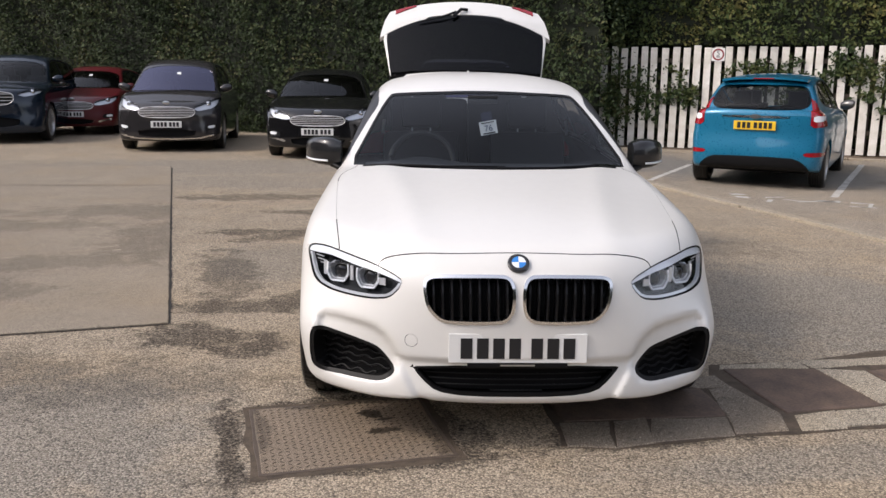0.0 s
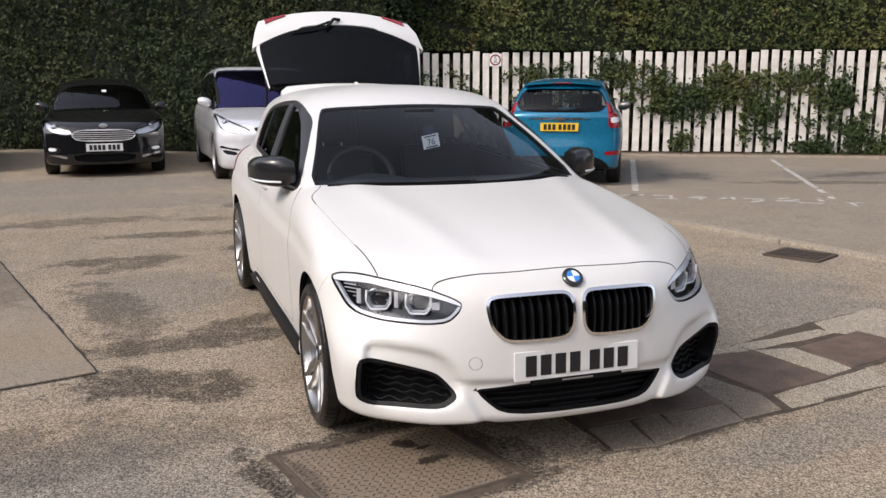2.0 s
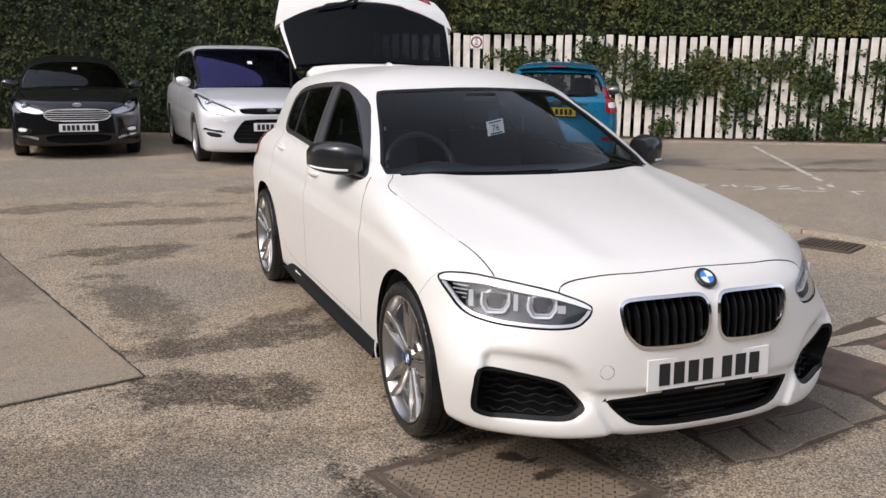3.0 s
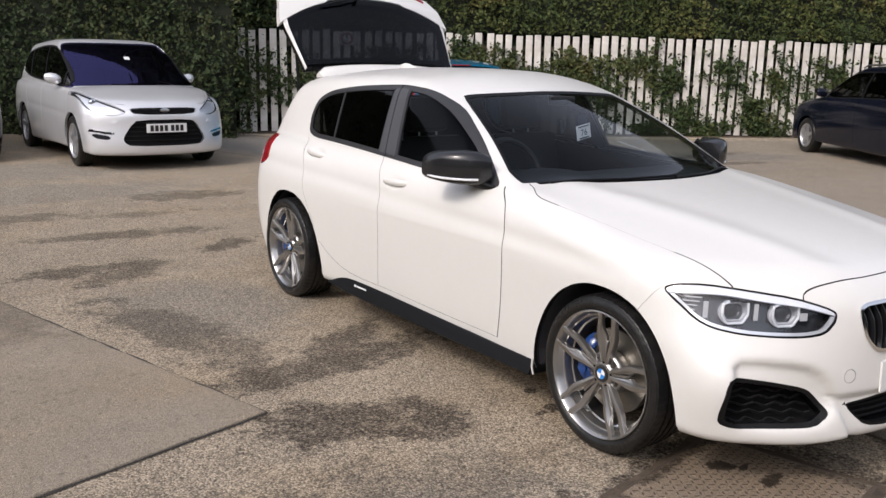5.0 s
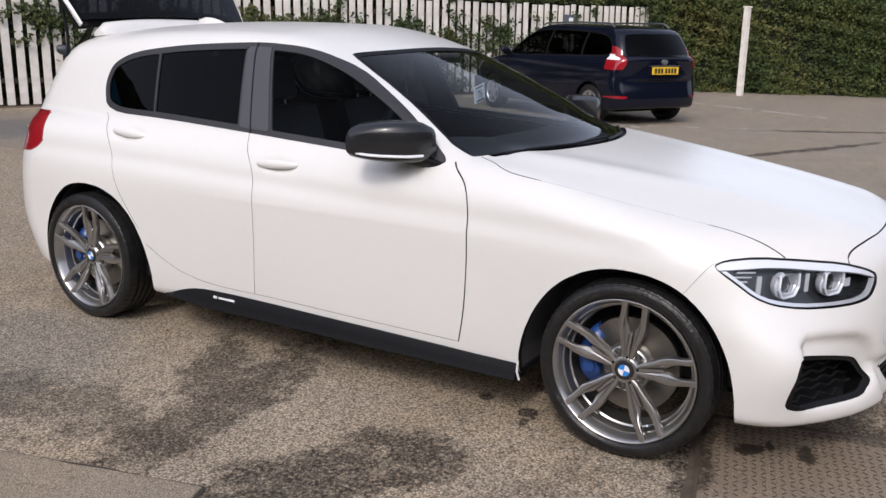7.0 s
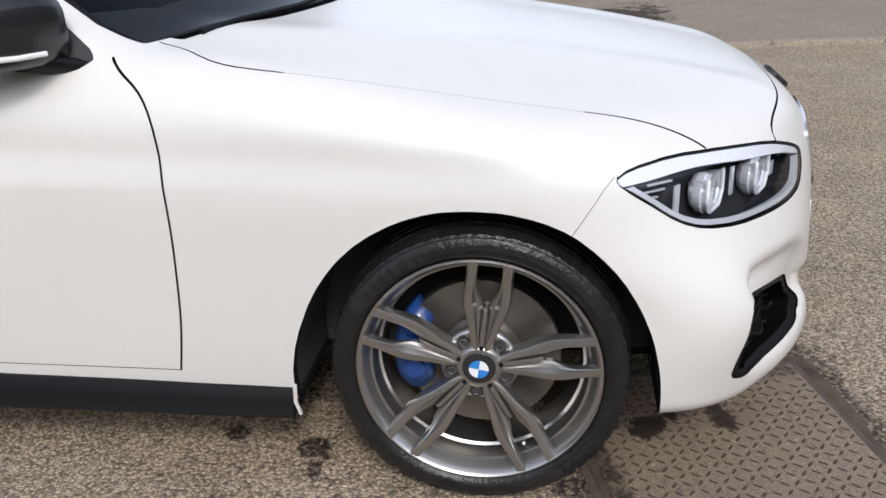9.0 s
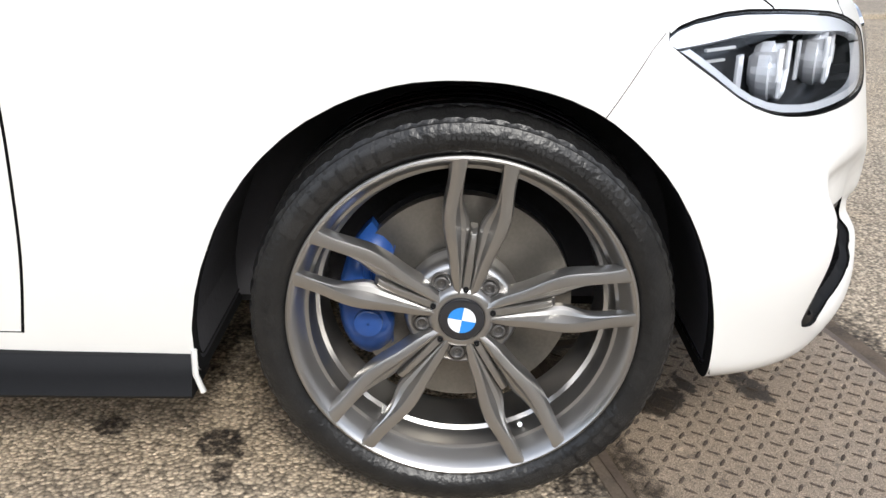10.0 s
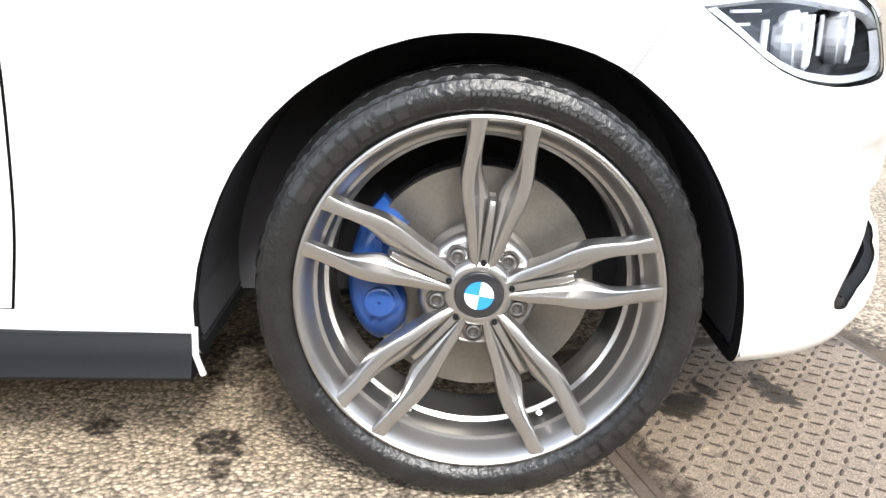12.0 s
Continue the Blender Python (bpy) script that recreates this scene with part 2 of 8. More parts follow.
def skin(f, lo, hi, cell):
    """A triangle skin of the field's zero surface."""
    axes = [np.arange(a, b + cell, cell) for a, b in zip(lo, hi)]
    n = [len(a) for a in axes]
    val = np.empty(n, np.float32)
    Y, Z = np.meshgrid(axes[1], axes[2], indexing="ij")
    half = n[0] // 2 + 1
    for i, x in enumerate(axes[0]):
        val[i] = f(np.stack([np.full_like(Y, x), Y, Z], -1))
    s = val < 0
    c = s[:-1, :-1, :-1].astype(np.int8)
    tot = sum(s[i:n[0] - 1 + i, j:n[1] - 1 + j, k:n[2] - 1 + k].astype(np.int8) for i in (0, 1) for j in (0, 1) for k in (0, 1))
    act = (tot > 0) & (tot < 8)
    idx = -np.ones(act.shape, np.int64)
    cells = np.argwhere(act)
    idx[act] = np.arange(len(cells))
    V = np.stack([axes[k][cells[:, k]] + cell / 2 for k in range(3)], 1)
    V = onto(f, V, 4, cell)
    quads = []
    for ax in range(3):
        a = np.moveaxis(s, ax, 0)
        q = np.moveaxis(idx, ax, 0)
        cross = a[:-1, 1:-1, 1:-1] != a[1:, 1:-1, 1:-1]
        w = np.argwhere(cross)
        inside = a[:-1, 1:-1, 1:-1][cross]
        i, j, k = w[:, 0], w[:, 1], w[:, 2]
        four = np.stack([q[i, j, k], q[i, j + 1, k], q[i, j + 1, k + 1], q[i, j, k + 1]], 1)
        four = np.where((inside ^ (ax == 1))[:, None], four, four[:, ::-1])
        quads.append(four)
    Q = np.concatenate(quads)
    Q = Q[(Q >= 0).all(1)]
    T = np.concatenate([Q[:, [0, 1, 2]], Q[:, [0, 2, 3]]])
    return V, T


def cut(V, T, d, mask=None):
    """Splits triangles along the line where d (a value for each vertex) is zero."""
    d = np.where(np.abs(d) < 1e-5, 1e-5, d)
    ts = (d > 0)[T]
    n = ts.sum(1)
    mixed = (n == 1) | (n == 2)
    if mask is not None:
        mixed &= mask
    if not mixed.any():
        return V, T
    M, odd = T[mixed], (ts[mixed] == (n[mixed] == 1)[:, None])
    k = odd.argmax(1)
    r = np.arange(len(M))
    a, b, c = M[r, k], M[r, (k + 1) % 3], M[r, (k + 2) % 3]
    E = np.concatenate([np.stack([a, b], 1), np.stack([a, c], 1)])
    E = np.sort(E, 1)
    U, inv = np.unique(E, axis=0, return_inverse=True)
    inv = inv.reshape(-1)
    t = d[U[:, 0]] / (d[U[:, 0]] - d[U[:, 1]])
    N = V[U[:, 0]] + (V[U[:, 1]] - V[U[:, 0]]) * t[:, None]
    ab, ac = inv[:len(M)] + len(V), inv[len(M):] + len(V)
    new_t = np.concatenate([np.stack([a, ab, ac], 1), np.stack([ab, b, c], 1), np.stack([ab, c, ac], 1)])
    return np.concatenate([V, N]), np.concatenate([T[~mixed], new_t])


def rounded(pts, times=2):
    """Corner-cut closed outline."""
    p = np.array(pts, float)
    for _ in range(times):
        q = np.roll(p, -1, 0)
        p = np.stack([0.78 * p + 0.22 * q, 0.22 * p + 0.78 * q], 1).reshape(-1, 2)
    return p


def outline(q, poly):
    """Signed distance of 2D points to a closed outline, negative inside."""
    a, b = poly, np.roll(poly, -1, 0)
    best = np.full(len(q), 1e9)
    odd = np.zeros(len(q), bool)
    for i in range(len(a)):
        e, w = b[i] - a[i], q - a[i]
        t = np.clip((w @ e) / max(e @ e, 1e-12), 0, 1)
        r = w - t[:, None] * e
        best = np.minimum(best, (r * r).sum(1))
        c = (a[i, 1] > q[:, 1]) != (b[i, 1] > q[:, 1])
        dy = b[i, 1] - a[i, 1]
        xi = a[i, 0] + (q[:, 1] - a[i, 1]) * e[0] / (dy if abs(dy) > 1e-12 else 1e-12)
        odd ^= c & (q[:, 0] < xi)
    return np.where(odd, -1, 1) * np.sqrt(best)


def polyline(q, pts):
    """Distance of 2D points to an open line."""
    pts = np.array(pts, float)
    best = np.full(len(q), 1e9)
    for a, b in zip(pts, pts[1:]):
        e, w = b - a, q - a
        t = np.clip((w @ e) / (e @ e), 0, 1)
        r = w - t[:, None] * e
        best = np.minimum(best, (r * r).sum(1))
    return np.sqrt(best)


def line_side(q, pts):
    """Signed distance of 2D points to an open line that is drawn out at its ends."""
    pts = np.array(pts, float)
    pts = np.concatenate([[pts[0] + (pts[0] - pts[1]) * 50], pts[1:-1], [pts[-1] + (pts[-1] - pts[-2]) * 50]])
    best, sign = np.full(len(q), 1e9), np.ones(len(q))
    for a, b in zip(pts, pts[1:]):
        e, w = b - a, q - a
        t = np.clip((w @ e) / (e @ e), 0, 1)
        r = w - t[:, None] * e
        d = (r * r).sum(1)
        near = d < best
        best = np.where(near, d, best)
        sign = np.where(near, np.where(e[0] * w[:, 1] - e[1] * w[:, 0] > 0, 1, -1), sign)
    return sign * np.sqrt(best)


def smooth_line(pts, n=40):
    pts = np.array(pts, float)
    s = np.concatenate([[0], np.cumsum(np.linalg.norm(np.diff(pts, axis=0), axis=1))])
    g = np.linspace(0, s[-1], n)
    return np.stack([spline(s, pts[:, k])(g) for k in range(pts.shape[1])], 1)


def coupe_curves():
    """The white hatchback's curves: y runs back from the front axle, z up."""
    P = {}
    P["side"] = spline([0.1, 0.2, 0.3, 0.45, 0.6, 0.72, 0.8, 0.88, 0.95, 1.05], [0.83, 0.852, 0.866, 0.876, 0.883, 0.884, 0.873, 0.848, 0.815, 0.76])
    P["plan"] = spline([-0.8, -0.4, 0, 0.45, 1.2, 2.0, 2.7, 3.1, 3.4, 3.7], [0.93, 0.985, 1.0, 0.985, 0.988, 0.995, 1.008, 0.995, 0.95, 0.86])
    P["nose"] = spline([0.1, 0.18, 0.25, 0.35, 0.48, 0.6, 0.7, 0.78, 0.9, 1.1], [-0.770, -0.802, -0.810, -0.793, -0.783, -0.782, -0.758, -0.708, -0.585, -0.35])
    P["bow"] = spline([0.1, 0.18, 0.28, 0.36, 0.45, 0.53, 0.6, 0.7, 0.85, 1.1], [0.60, 0.575, 0.54, 0.485, 0.45, 0.55, 0.66, 0.74, 0.74, 0.74])
    P["tail"] = spline([0.1, 0.3, 0.45, 0.6, 0.8, 0.95, 1.1], [3.38, 3.50, 3.56, 3.56, 3.52, 3.46, 3.38])
    P["deck"] = spline([-0.9, -0.76, -0.68, -0.5, -0.25, 0, 0.3, 0.55, 0.8, 2, 3.6], [0.66, 0.745, 0.778, 0.828, 0.878, 0.917, 0.957, 0.985, 1.0, 1.02, 1.03])
    P["drop"] = spline([-0.8, -0.4, 0, 0.6, 1.2, 3.6], [0.05, 0.06, 0.055, 0.035, 0.03, 0.03])
    P["under"] = spline([-0.8, -0.5, 0.3, 3.0, 3.3, 3.6], [0.175, 0.19, 0.20, 0.20, 0.22, 0.27])
    P["crease"] = spline([-0.8, 0.2, 1.5, 2.7, 3.6], [0.78, 0.80, 0.84, 0.875, 0.88])
    P["ridge"] = spline([-0.8, 0, 0.6], [0.36, 0.44, 0.55])
    P["cabin"] = spline([0.7, 0.9, 1.0, 1.1, 1.2, 1.3, 1.4, 1.5], [0.868, 0.812, 0.778, 0.738, 0.695, 0.648, 0.597, 0.54])
    P["cplan"] = spline([0.3, 0.8, 1.3, 1.8, 2.3, 2.8, 3.2, 3.5], [0.985, 0.99, 1.0, 1.0, 0.99, 0.955, 0.90, 0.83])
    P["roof"] = spline([0.6, 1.0, 1.3, 1.6, 1.95, 2.3, 2.7, 3.1, 3.5], [1.30, 1.365, 1.405, 1.432, 1.444, 1.442, 1.422, 1.385, 1.33])
    P["screen"] = spline([0.7, 0.95, 1.05, 1.15, 1.25, 1.33, 1.4, 1.5], [-0.02, 0.42, 0.62, 0.83, 1.07, 1.28, 1.47, 1.76])
    P["back"] = spline([0.7, 0.95, 1.1, 1.25, 1.38, 1.5], [3.62, 3.50, 3.42, 3.32, 3.2, 3.05])

    def pockets(low, x, y, z):
        # scoops round the outer air inlets and a hollow under the headlamps
        d = np.full(np.shape(x), 1.0)
        near = (y < -0.25) & (z < 0.58) & (z > 0.12) & (x > 0.35)
        if near.any():
            d[near] = outline(np.stack([x[near], z[near] - 0.014], 1), SCOOP)
        edge = 0.452 - (0.36 - z) * 0.52
        front = 1 / (1 + np.exp((y + 0.40) * 30))
        step = 0.020 / (1 + np.exp(np.clip((x - edge) * 170, -60, 60))) / (1 + np.exp((z - 0.372) * 150))
        low = low + front * (0.034 / (1 + np.exp(np.clip((d - 0.009) * 110, -60, 60))) + step)
        sill = np.interp(x, [0, 0.31, 0.36, 0.385, 0.41, 0.55, 0.68, 0.82, 0.95], [0.178, 0.190, 0.207, 0.216, 0.211, 0.194, 0.190, 0.190, 0.195])
        low = low - 0.018 * front * np.exp(-((x - 0.81) / 0.10) ** 2 - ((z - 0.36) / 0.11) ** 2)
        for hy, hz in ((1.535, 0.868), (2.45, 0.927)):
            low = low + 0.011 * np.exp(-(((y - hy) / 0.085) ** 2 + ((z - hz) / 0.030) ** 2) ** 2)
        return smax(low, (sill * front + 0.1 * (1 - front) - z) * 0.9, 0.022)
    P["pockets"] = pockets
    return P
# ---- end field ----
# ---------------------------------------------------------------- wheels
MESH_STORE = {}
SATINWEIGHT = surface("bare_zinc", (0.72, 0.72, 0.70), 0.45, metal=0.3)
WORNRUBBER = surface("raised_rubber", (0.022, 0.0215, 0.021), 0.26, var=0.3, scale=40)


def stored(key, build, material, smooth=True):
    """A mesh built once and shared by all its repeats."""
    if key not in MESH_STORE:
        bm = bmesh.new()
        build(bm)
        bmesh.ops.recalc_face_normals(bm, faces=bm.faces[:])
        me = bpy.data.meshes.new(key.split("@")[0])
        bm.to_mesh(me)
        bm.free()
        me.materials.append(material)
        if smooth:
            for p in me.polygons:
                p.use_smooth = True
            me.set_sharp_from_angle(angle=radians(22 if key.startswith("spoke") else 38))
        MESH_STORE[key] = me
    return MESH_STORE[key]


def tyre_shape(R, rim, w, blocks):
    """A tyre whose outer side faces -X, its middle at x = 0."""
    def build(bm):
        h = w / 2
        prof = [(-h * 0.62, rim - 0.012), (-h * 0.80, rim - 0.004), (-h * 0.93, rim + 0.012), (-h * 1.0, rim + (R - rim) * 0.30), (-h * 1.02, rim + (R - rim) * 0.48), (-h * 0.995, rim + (R - rim) * 0.66), (-h * 0.95, rim + (R - rim) * 0.80), (-h * 0.925, rim + (R - rim) * 0.815), (-h * 0.90, rim + (R - rim) * 0.90), (-h * 0.82, R - 0.006), (-h * 0.72, R - 0.001)]
        tread = []
        for c in (-0.46, -0.15, 0.15, 0.46):
            tread += [(h * c - 0.006, R), (h * c - 0.005, R - 0.007), (h * c + 0.005, R - 0.007), (h * c + 0.006, R)]
        prof = prof + tread + [(-u, r) for u, r in prof[::-1]]
        if blocks:
            n = blocks * 4
            rings = []
            for i in range(n):
                a = 2 * math.pi * i / n
                low = i % 4 == 0
                ring = []
                for u, r in prof:
                    if low and r > rim + (R - rim) * 0.86 and abs(u) > h * 0.5:
                        r -= 0.0025
                    ring.append(bm.verts.new((u, r * math.cos(a), r * math.sin(a))))
                rings.append(ring)
            for i in range(n):
                for j in range(len(prof) - 1):
                    bm.faces.new((rings[i][j], rings[(i + 1) % n][j], rings[(i + 1) % n][j + 1], rings[i][j + 1]))
        else:
            lathe(bm, prof, 36)
    return build


def twin_spoke_rim(rim, face, turn):
    """A rim for five twin spokes; outer side faces -X and the flange stands at x = -face."""
    def build(bm):
        lip = rim + 0.008
        prof = [(-face + 0.004, lip), (-face + 0.001, lip - 0.001), (-face, lip - 0.004), (-face + 0.0015, lip - 0.0065), (-face + 0.006, lip - 0.010), (-face + 0.018, lip - 0.0165), (-face + 0.034, lip - 0.0215), (-face + 0.038, lip - 0.0235), (-face + 0.0395, lip - 0.0285), (-face + 0.056, lip - 0.032), (-face + 0.074, lip - 0.034), (-face + 0.078, lip - 0.040), (-face + 0.150, lip - 0.042), (-face + 0.19, lip - 0.02)]
        lathe(bm, prof, 128)
        hub = -face + 0.026
        lathe(bm, [(hub + 0.004, 0.030), (hub, 0.0345), (hub - 0.0005, 0.0365), (hub + 0.001, 0.043), (hub + 0.004, 0.047), (hub + 0.012, 0.050), (hub + 0.015, 0.054), (hub + 0.016, 0.074), (hub + 0.020, 0.081), (hub + 0.034, 0.087), (hub + 0.06, 0.088)], 60)
    return build


def twin_spoke(rim, face):
    """One twin spoke of that rim, standing along +Y: two flat-faced blades with hollowed flanks and a raised web."""
    def build(bm):
        lip = rim + 0.008
        hub = -face + 0.026
        rs = [0.036, 0.050, 0.068, 0.088, 0.107, 0.128, 0.148, 0.162, 0.175, 0.190, 0.205, 0.222, 0.235, 0.2485]
        outer_of = spline(rs, [0.0150, 0.0205, 0.0262, 0.0305, 0.0352, 0.0418, 0.0465, 0.0482, 0.0483, 0.0474, 0.0464, 0.0462, 0.0470, 0.0490])
        ridge_of = spline(rs, [0.0075, 0.0100, 0.0130, 0.0165, 0.0205, 0.0252, 0.0290, 0.0305, 0.0308, 0.0300, 0.0286, 0.0275, 0.0272, 0.0270])
        inner_of = spline(rs, [0.0060, 0.0066, 0.0070, 0.0072, 0.0075, 0.0076, 0.0090, 0.0145, 0.0200, 0.0238, 0.0250, 0.0252, 0.0250, 0.0235])
        well_of = spline(rs, [0.0010, 0.0030, 0.0065, 0.0100, 0.0135, 0.0165, 0.0185, 0.0165, 0.0120, 0.0075, 0.0045, 0.0030, 0.0022, 0.0016])
        crown_of = spline(rs, [hub + 0.0005, hub - 0.0005, hub - 0.003, hub - 0.0055, hub - 0.0080, hub - 0.0105, hub - 0.0130, hub - 0.0145, hub - 0.0160, hub - 0.0178, hub - 0.0198, hub - 0.0222, hub - 0.0240, hub - 0.0256])
        stations = np.concatenate([np.linspace(0.036, 0.128, 10), np.linspace(0.138, 0.1935, 8), np.linspace(0.202, 0.2485, 6)])
        for sgn in (-1, 1):
            rings = []
            for r in stations:
                out, ridge, inn, well, crown = float(outer_of(r)), float(ridge_of(r)), float(inner_of(r)), float(well_of(r)), float(crown_of(r))
                depth = 0.034 - 0.016 * (r - 0.036) / 0.21
                w = ridge - inn
                ring = []
                for off, xx in ((out + 0.0015, crown + depth), (out + 0.0004, crown + 0.0085), (out - 0.0020, crown + 0.0026), (out - 0.0060, crown + 0.0008), (ridge + 0.0012, crown), (ridge - 0.0008, crown + 0.0006), (ridge - w * 0.42, crown + well * 0.70), (inn + w * 0.22, crown + well * 0.86), (inn, crown + well + 0.0020), (inn - 0.0004, crown + well + 0.006), (inn - 0.0004, crown + max(depth, well + 0.012))):
                    ring.append(Vector((xx, r, sgn * off)))
                rings.append(ring if sgn > 0 else ring[::-1])
            loft(bm, rings)
        # raised web between the twin blades
        rings = []
        for r, w, c in ((0.034, 0.0064, 0.0005), (0.050, 0.0062, 0.0010), (0.075, 0.0056, 0.0020), (0.100, 0.0050, 0.0035), (0.122, 0.0046, 0.0060), (0.134, 0.0044, 0.0115), (0.139, 0.0040, 0.0220)):
            c += float(crown_of(r)) + 0.0020
            rings.append([Vector((xx, r, o)) for o, xx in ((-w - 0.001, c + 0.022), (-w, c + 0.0022), (-w + 0.0014, c + 0.0003), (0, c), (w - 0.0014, c + 0.0003), (w, c + 0.0022), (w + 0.001, c + 0.022))])
        loft(bm, rings)
    return build


def plain_spoke_rim(rim, face, spokes, width):
    def build(bm):
        lip = rim + 0.006
        lathe(bm, [(-face + 0.003, lip), (-face, lip - 0.006), (-face + 0.008, lip - 0.018), (-face + 0.03, lip - 0.028), (-face + 0.12, lip - 0.035)], 40)
        lathe(bm, [(-face + 0.012, 0.004), (-face + 0.012, 0.045), (-face + 0.02, 0.062), (-face + 0.05, 0.066)], 24)
        for k in range(spokes):
            a = 2 * math.pi * k / spokes + 0.3
            rings = []
            for i in range(5):
                q = i / 4
                r = 0.045 + (lip - 0.06) * q
                w = width * (1.2 - 0.3 * q)
                c = -face + 0.018 - 0.010 * math.sin(q * math.pi)
                rings.append([Vector((c + dx, r * math.cos(a) - o * math.sin(a), r * math.sin(a) + o * math.cos(a))) for o, dx in ((-w, 0.03), (-w, 0.004), (-w * 0.5, 0), (w * 0.5, 0), (w, 0.004), (w, 0.03))])
            loft(bm, rings)
    return build


def mirror_mesh(me):
    """The same mesh for the other side of the car."""
    key = me.name + "_mirrored"
    if key not in MESH_STORE:
        c = me.copy()
        c.transform(Matrix.Diagonal((-1, 1, 1, 1)))
        c.flip_normals()
        MESH_STORE[key] = c
    return MESH_STORE[key]


def add_wheel(car, x, y, R, rim, width, style, steer=0.0):
    """A wheel at a hub; x < 0 is the side whose outer face looks to -X."""
    left = x < 0
    tag = "%s%.3f%.3f" % (style, R, rim)
    face = width / 2 - 0.004

    def use(name, build, mat, label=""):
        me = stored(name + "@" + tag, build, mat)
        return me if left else mirror_mesh(me)
    if style == "twin":
        rim_me = use("wheel", twin_spoke_rim(rim, face, math.pi + math.radians(-83)), GREYALLOY)
    elif style == "five":
        rim_me = use("wheel", plain_spoke_rim(rim, face, 5, 0.028), SILVERALLOY)
    else:
        rim_me = use("wheel", plain_spoke_rim(rim, face, 10, 0.013), SILVERALLOY)
    w = link_part("wheel", rim_me, car)
    w.matrix_local = pose(x, y, R, 0, 0, steer)
    if style == "twin":
        sp = use("spoke", twin_spoke(rim, face), GREYALLOY)
        for k in range(5):
            s = link_part("spoke", sp, w)
            s.matrix_local = pose(0, 0, 0, 180 - 83 + 72 * k, 0, 0)
    link_part("tyre", use("tyre", tyre_shape(R, rim, width, 60 if style == "twin" else 0), RUBBER), w)
    if style == "twin":
        def marks(bm):
            # raised bars on the sidewall, long blocks above and fine ones below
            h = width / 2
            rnd = random.Random(7)
            rows_ = []
            a = 150.0
            for w in (7.5, 2.2, 5.0, 5.2, 4.6, 4.8, 2.0, 4.6, 5.0):
                rows_.append((a, a - w + 1.3, 0.32, 0.72))
                a -= w
            a = 95.0
            while a > 30:
                w = rnd.uniform(1.2, 3.0)
                rows_.append((a, a - w + 0.6, 0.46, 0.56))
                a -= w
            a = 330.0
            for w in (5.0, 4.6, 4.8, 2.0, 5.0, 5.2, 4.6, 2.2, 7.0):
                rows_.append((a, a - w + 1.3, 0.36, 0.66))
                a -= w
            for a1, a0, f0, f1 in rows_:
                grid = []
                for i in range(4):
                    t = math.radians(a0 + (a1 - a0) * i / 3)
                    col = []
                    for j in range(5):
                        f_ = f0 + (f1 - f0) * j / 4
                        r = rim + (R - rim) * f_
                        u = -h * float(np.interp(f_, [0.30, 0.48, 0.66, 0.80], [1.0, 1.02, 0.995, 0.95])) - 0.0016
                        col.append(bm.verts.new((u, -math.cos(t) * r, math.sin(t) * r)))
                    grid.append(col)
                for i in range(3):
                    for j in range(4):
                        bm.faces.new((grid[i][j], grid[i + 1][j], grid[i + 1][j + 1], grid[i][j + 1]))
        tagged(link_part("sidewall_mark", use("sidewall_mark", marks, WORNRUBBER, ""), w), kind="stuff")
    link_part("brake_disc", use("brake_disc", lambda bm: (lathe(bm, [(-0.012, 0.086), (-0.012, 0.168), (0.012, 0.168), (0.012, 0.086)], 64), lathe(bm, [(-0.012, 0.088), (-0.034, 0.083), (-0.036, 0.078), (-0.036, 0.02)], 40)), DISC), w)

    def inner(bm):
        lathe(bm, [(0.03, 0.02), (0.03, 0.172)], 40)
    link_part("splash_shield", use("splash_shield", inner, DARK), w)
    if style == "twin":
        def cal(bm):
            # main body, its lower piston boss, and the pad pin above
            rings = []
            for i in range(17):
                q = i / 16
                a = math.radians(139 + 76 * q)
                t = 1 - abs(2 * q - 1) ** 4 * 0.75
                ro = 0.187 - 0.006 * abs(2 * q - 1) ** 3
                ri = 0.122 - 0.016 * math.exp(-((q - 0.72) / 0.22) ** 2) + 0.010 * abs(2 * q - 1) ** 4
                x0, x1 = -0.042 * t - 0.004 * math.exp(-((q - 0.72) / 0.16) ** 2), -0.014
                rings.append([Vector((xx, -math.cos(a) * r, math.sin(a) * r)) for xx, r in ((x1, ri), (x0 + 0.010, ri), (x0 + 0.002, ri + 0.006), (x0, ri + 0.014), (x0 - 0.001, 0.156), (x0 + 0.002, ro - 0.016), (x0 + 0.010, ro - 0.006), (x0 + 0.018, ro), (0.03, ro))])
            loft(bm, rings)
            a = math.radians(190)
            lathe(bm, [(-0.0545, 0.002), (-0.0545, 0.019), (-0.0530, 0.0215), (-0.047, 0.0225), (-0.03, 0.023)], 28, m=pose(0, -math.cos(a) * 0.143, math.sin(a) * 0.143))
            a = math.radians(160)
            box(bm, -0.047, -0.030, -0.006, 0.006, -0.019, 0.019, 0.004, pose(0, -math.cos(a) * 0.150, math.sin(a) * 0.150))
        c = link_part("brake_caliper", use("brake_caliper", cal, CALIPER), w, "blue painted brake caliper")
        hub = -face + 0.026
        cap = link_part("centre_cap", use("centre_cap", lambda bm: lathe(bm, [(hub + 0.004, 0.034), (hub - 0.003, 0.033), (hub - 0.004, 0.031), (hub - 0.0035, 0.001)], 48), BLACKGLOSS), w, "round blue and white centre cap")
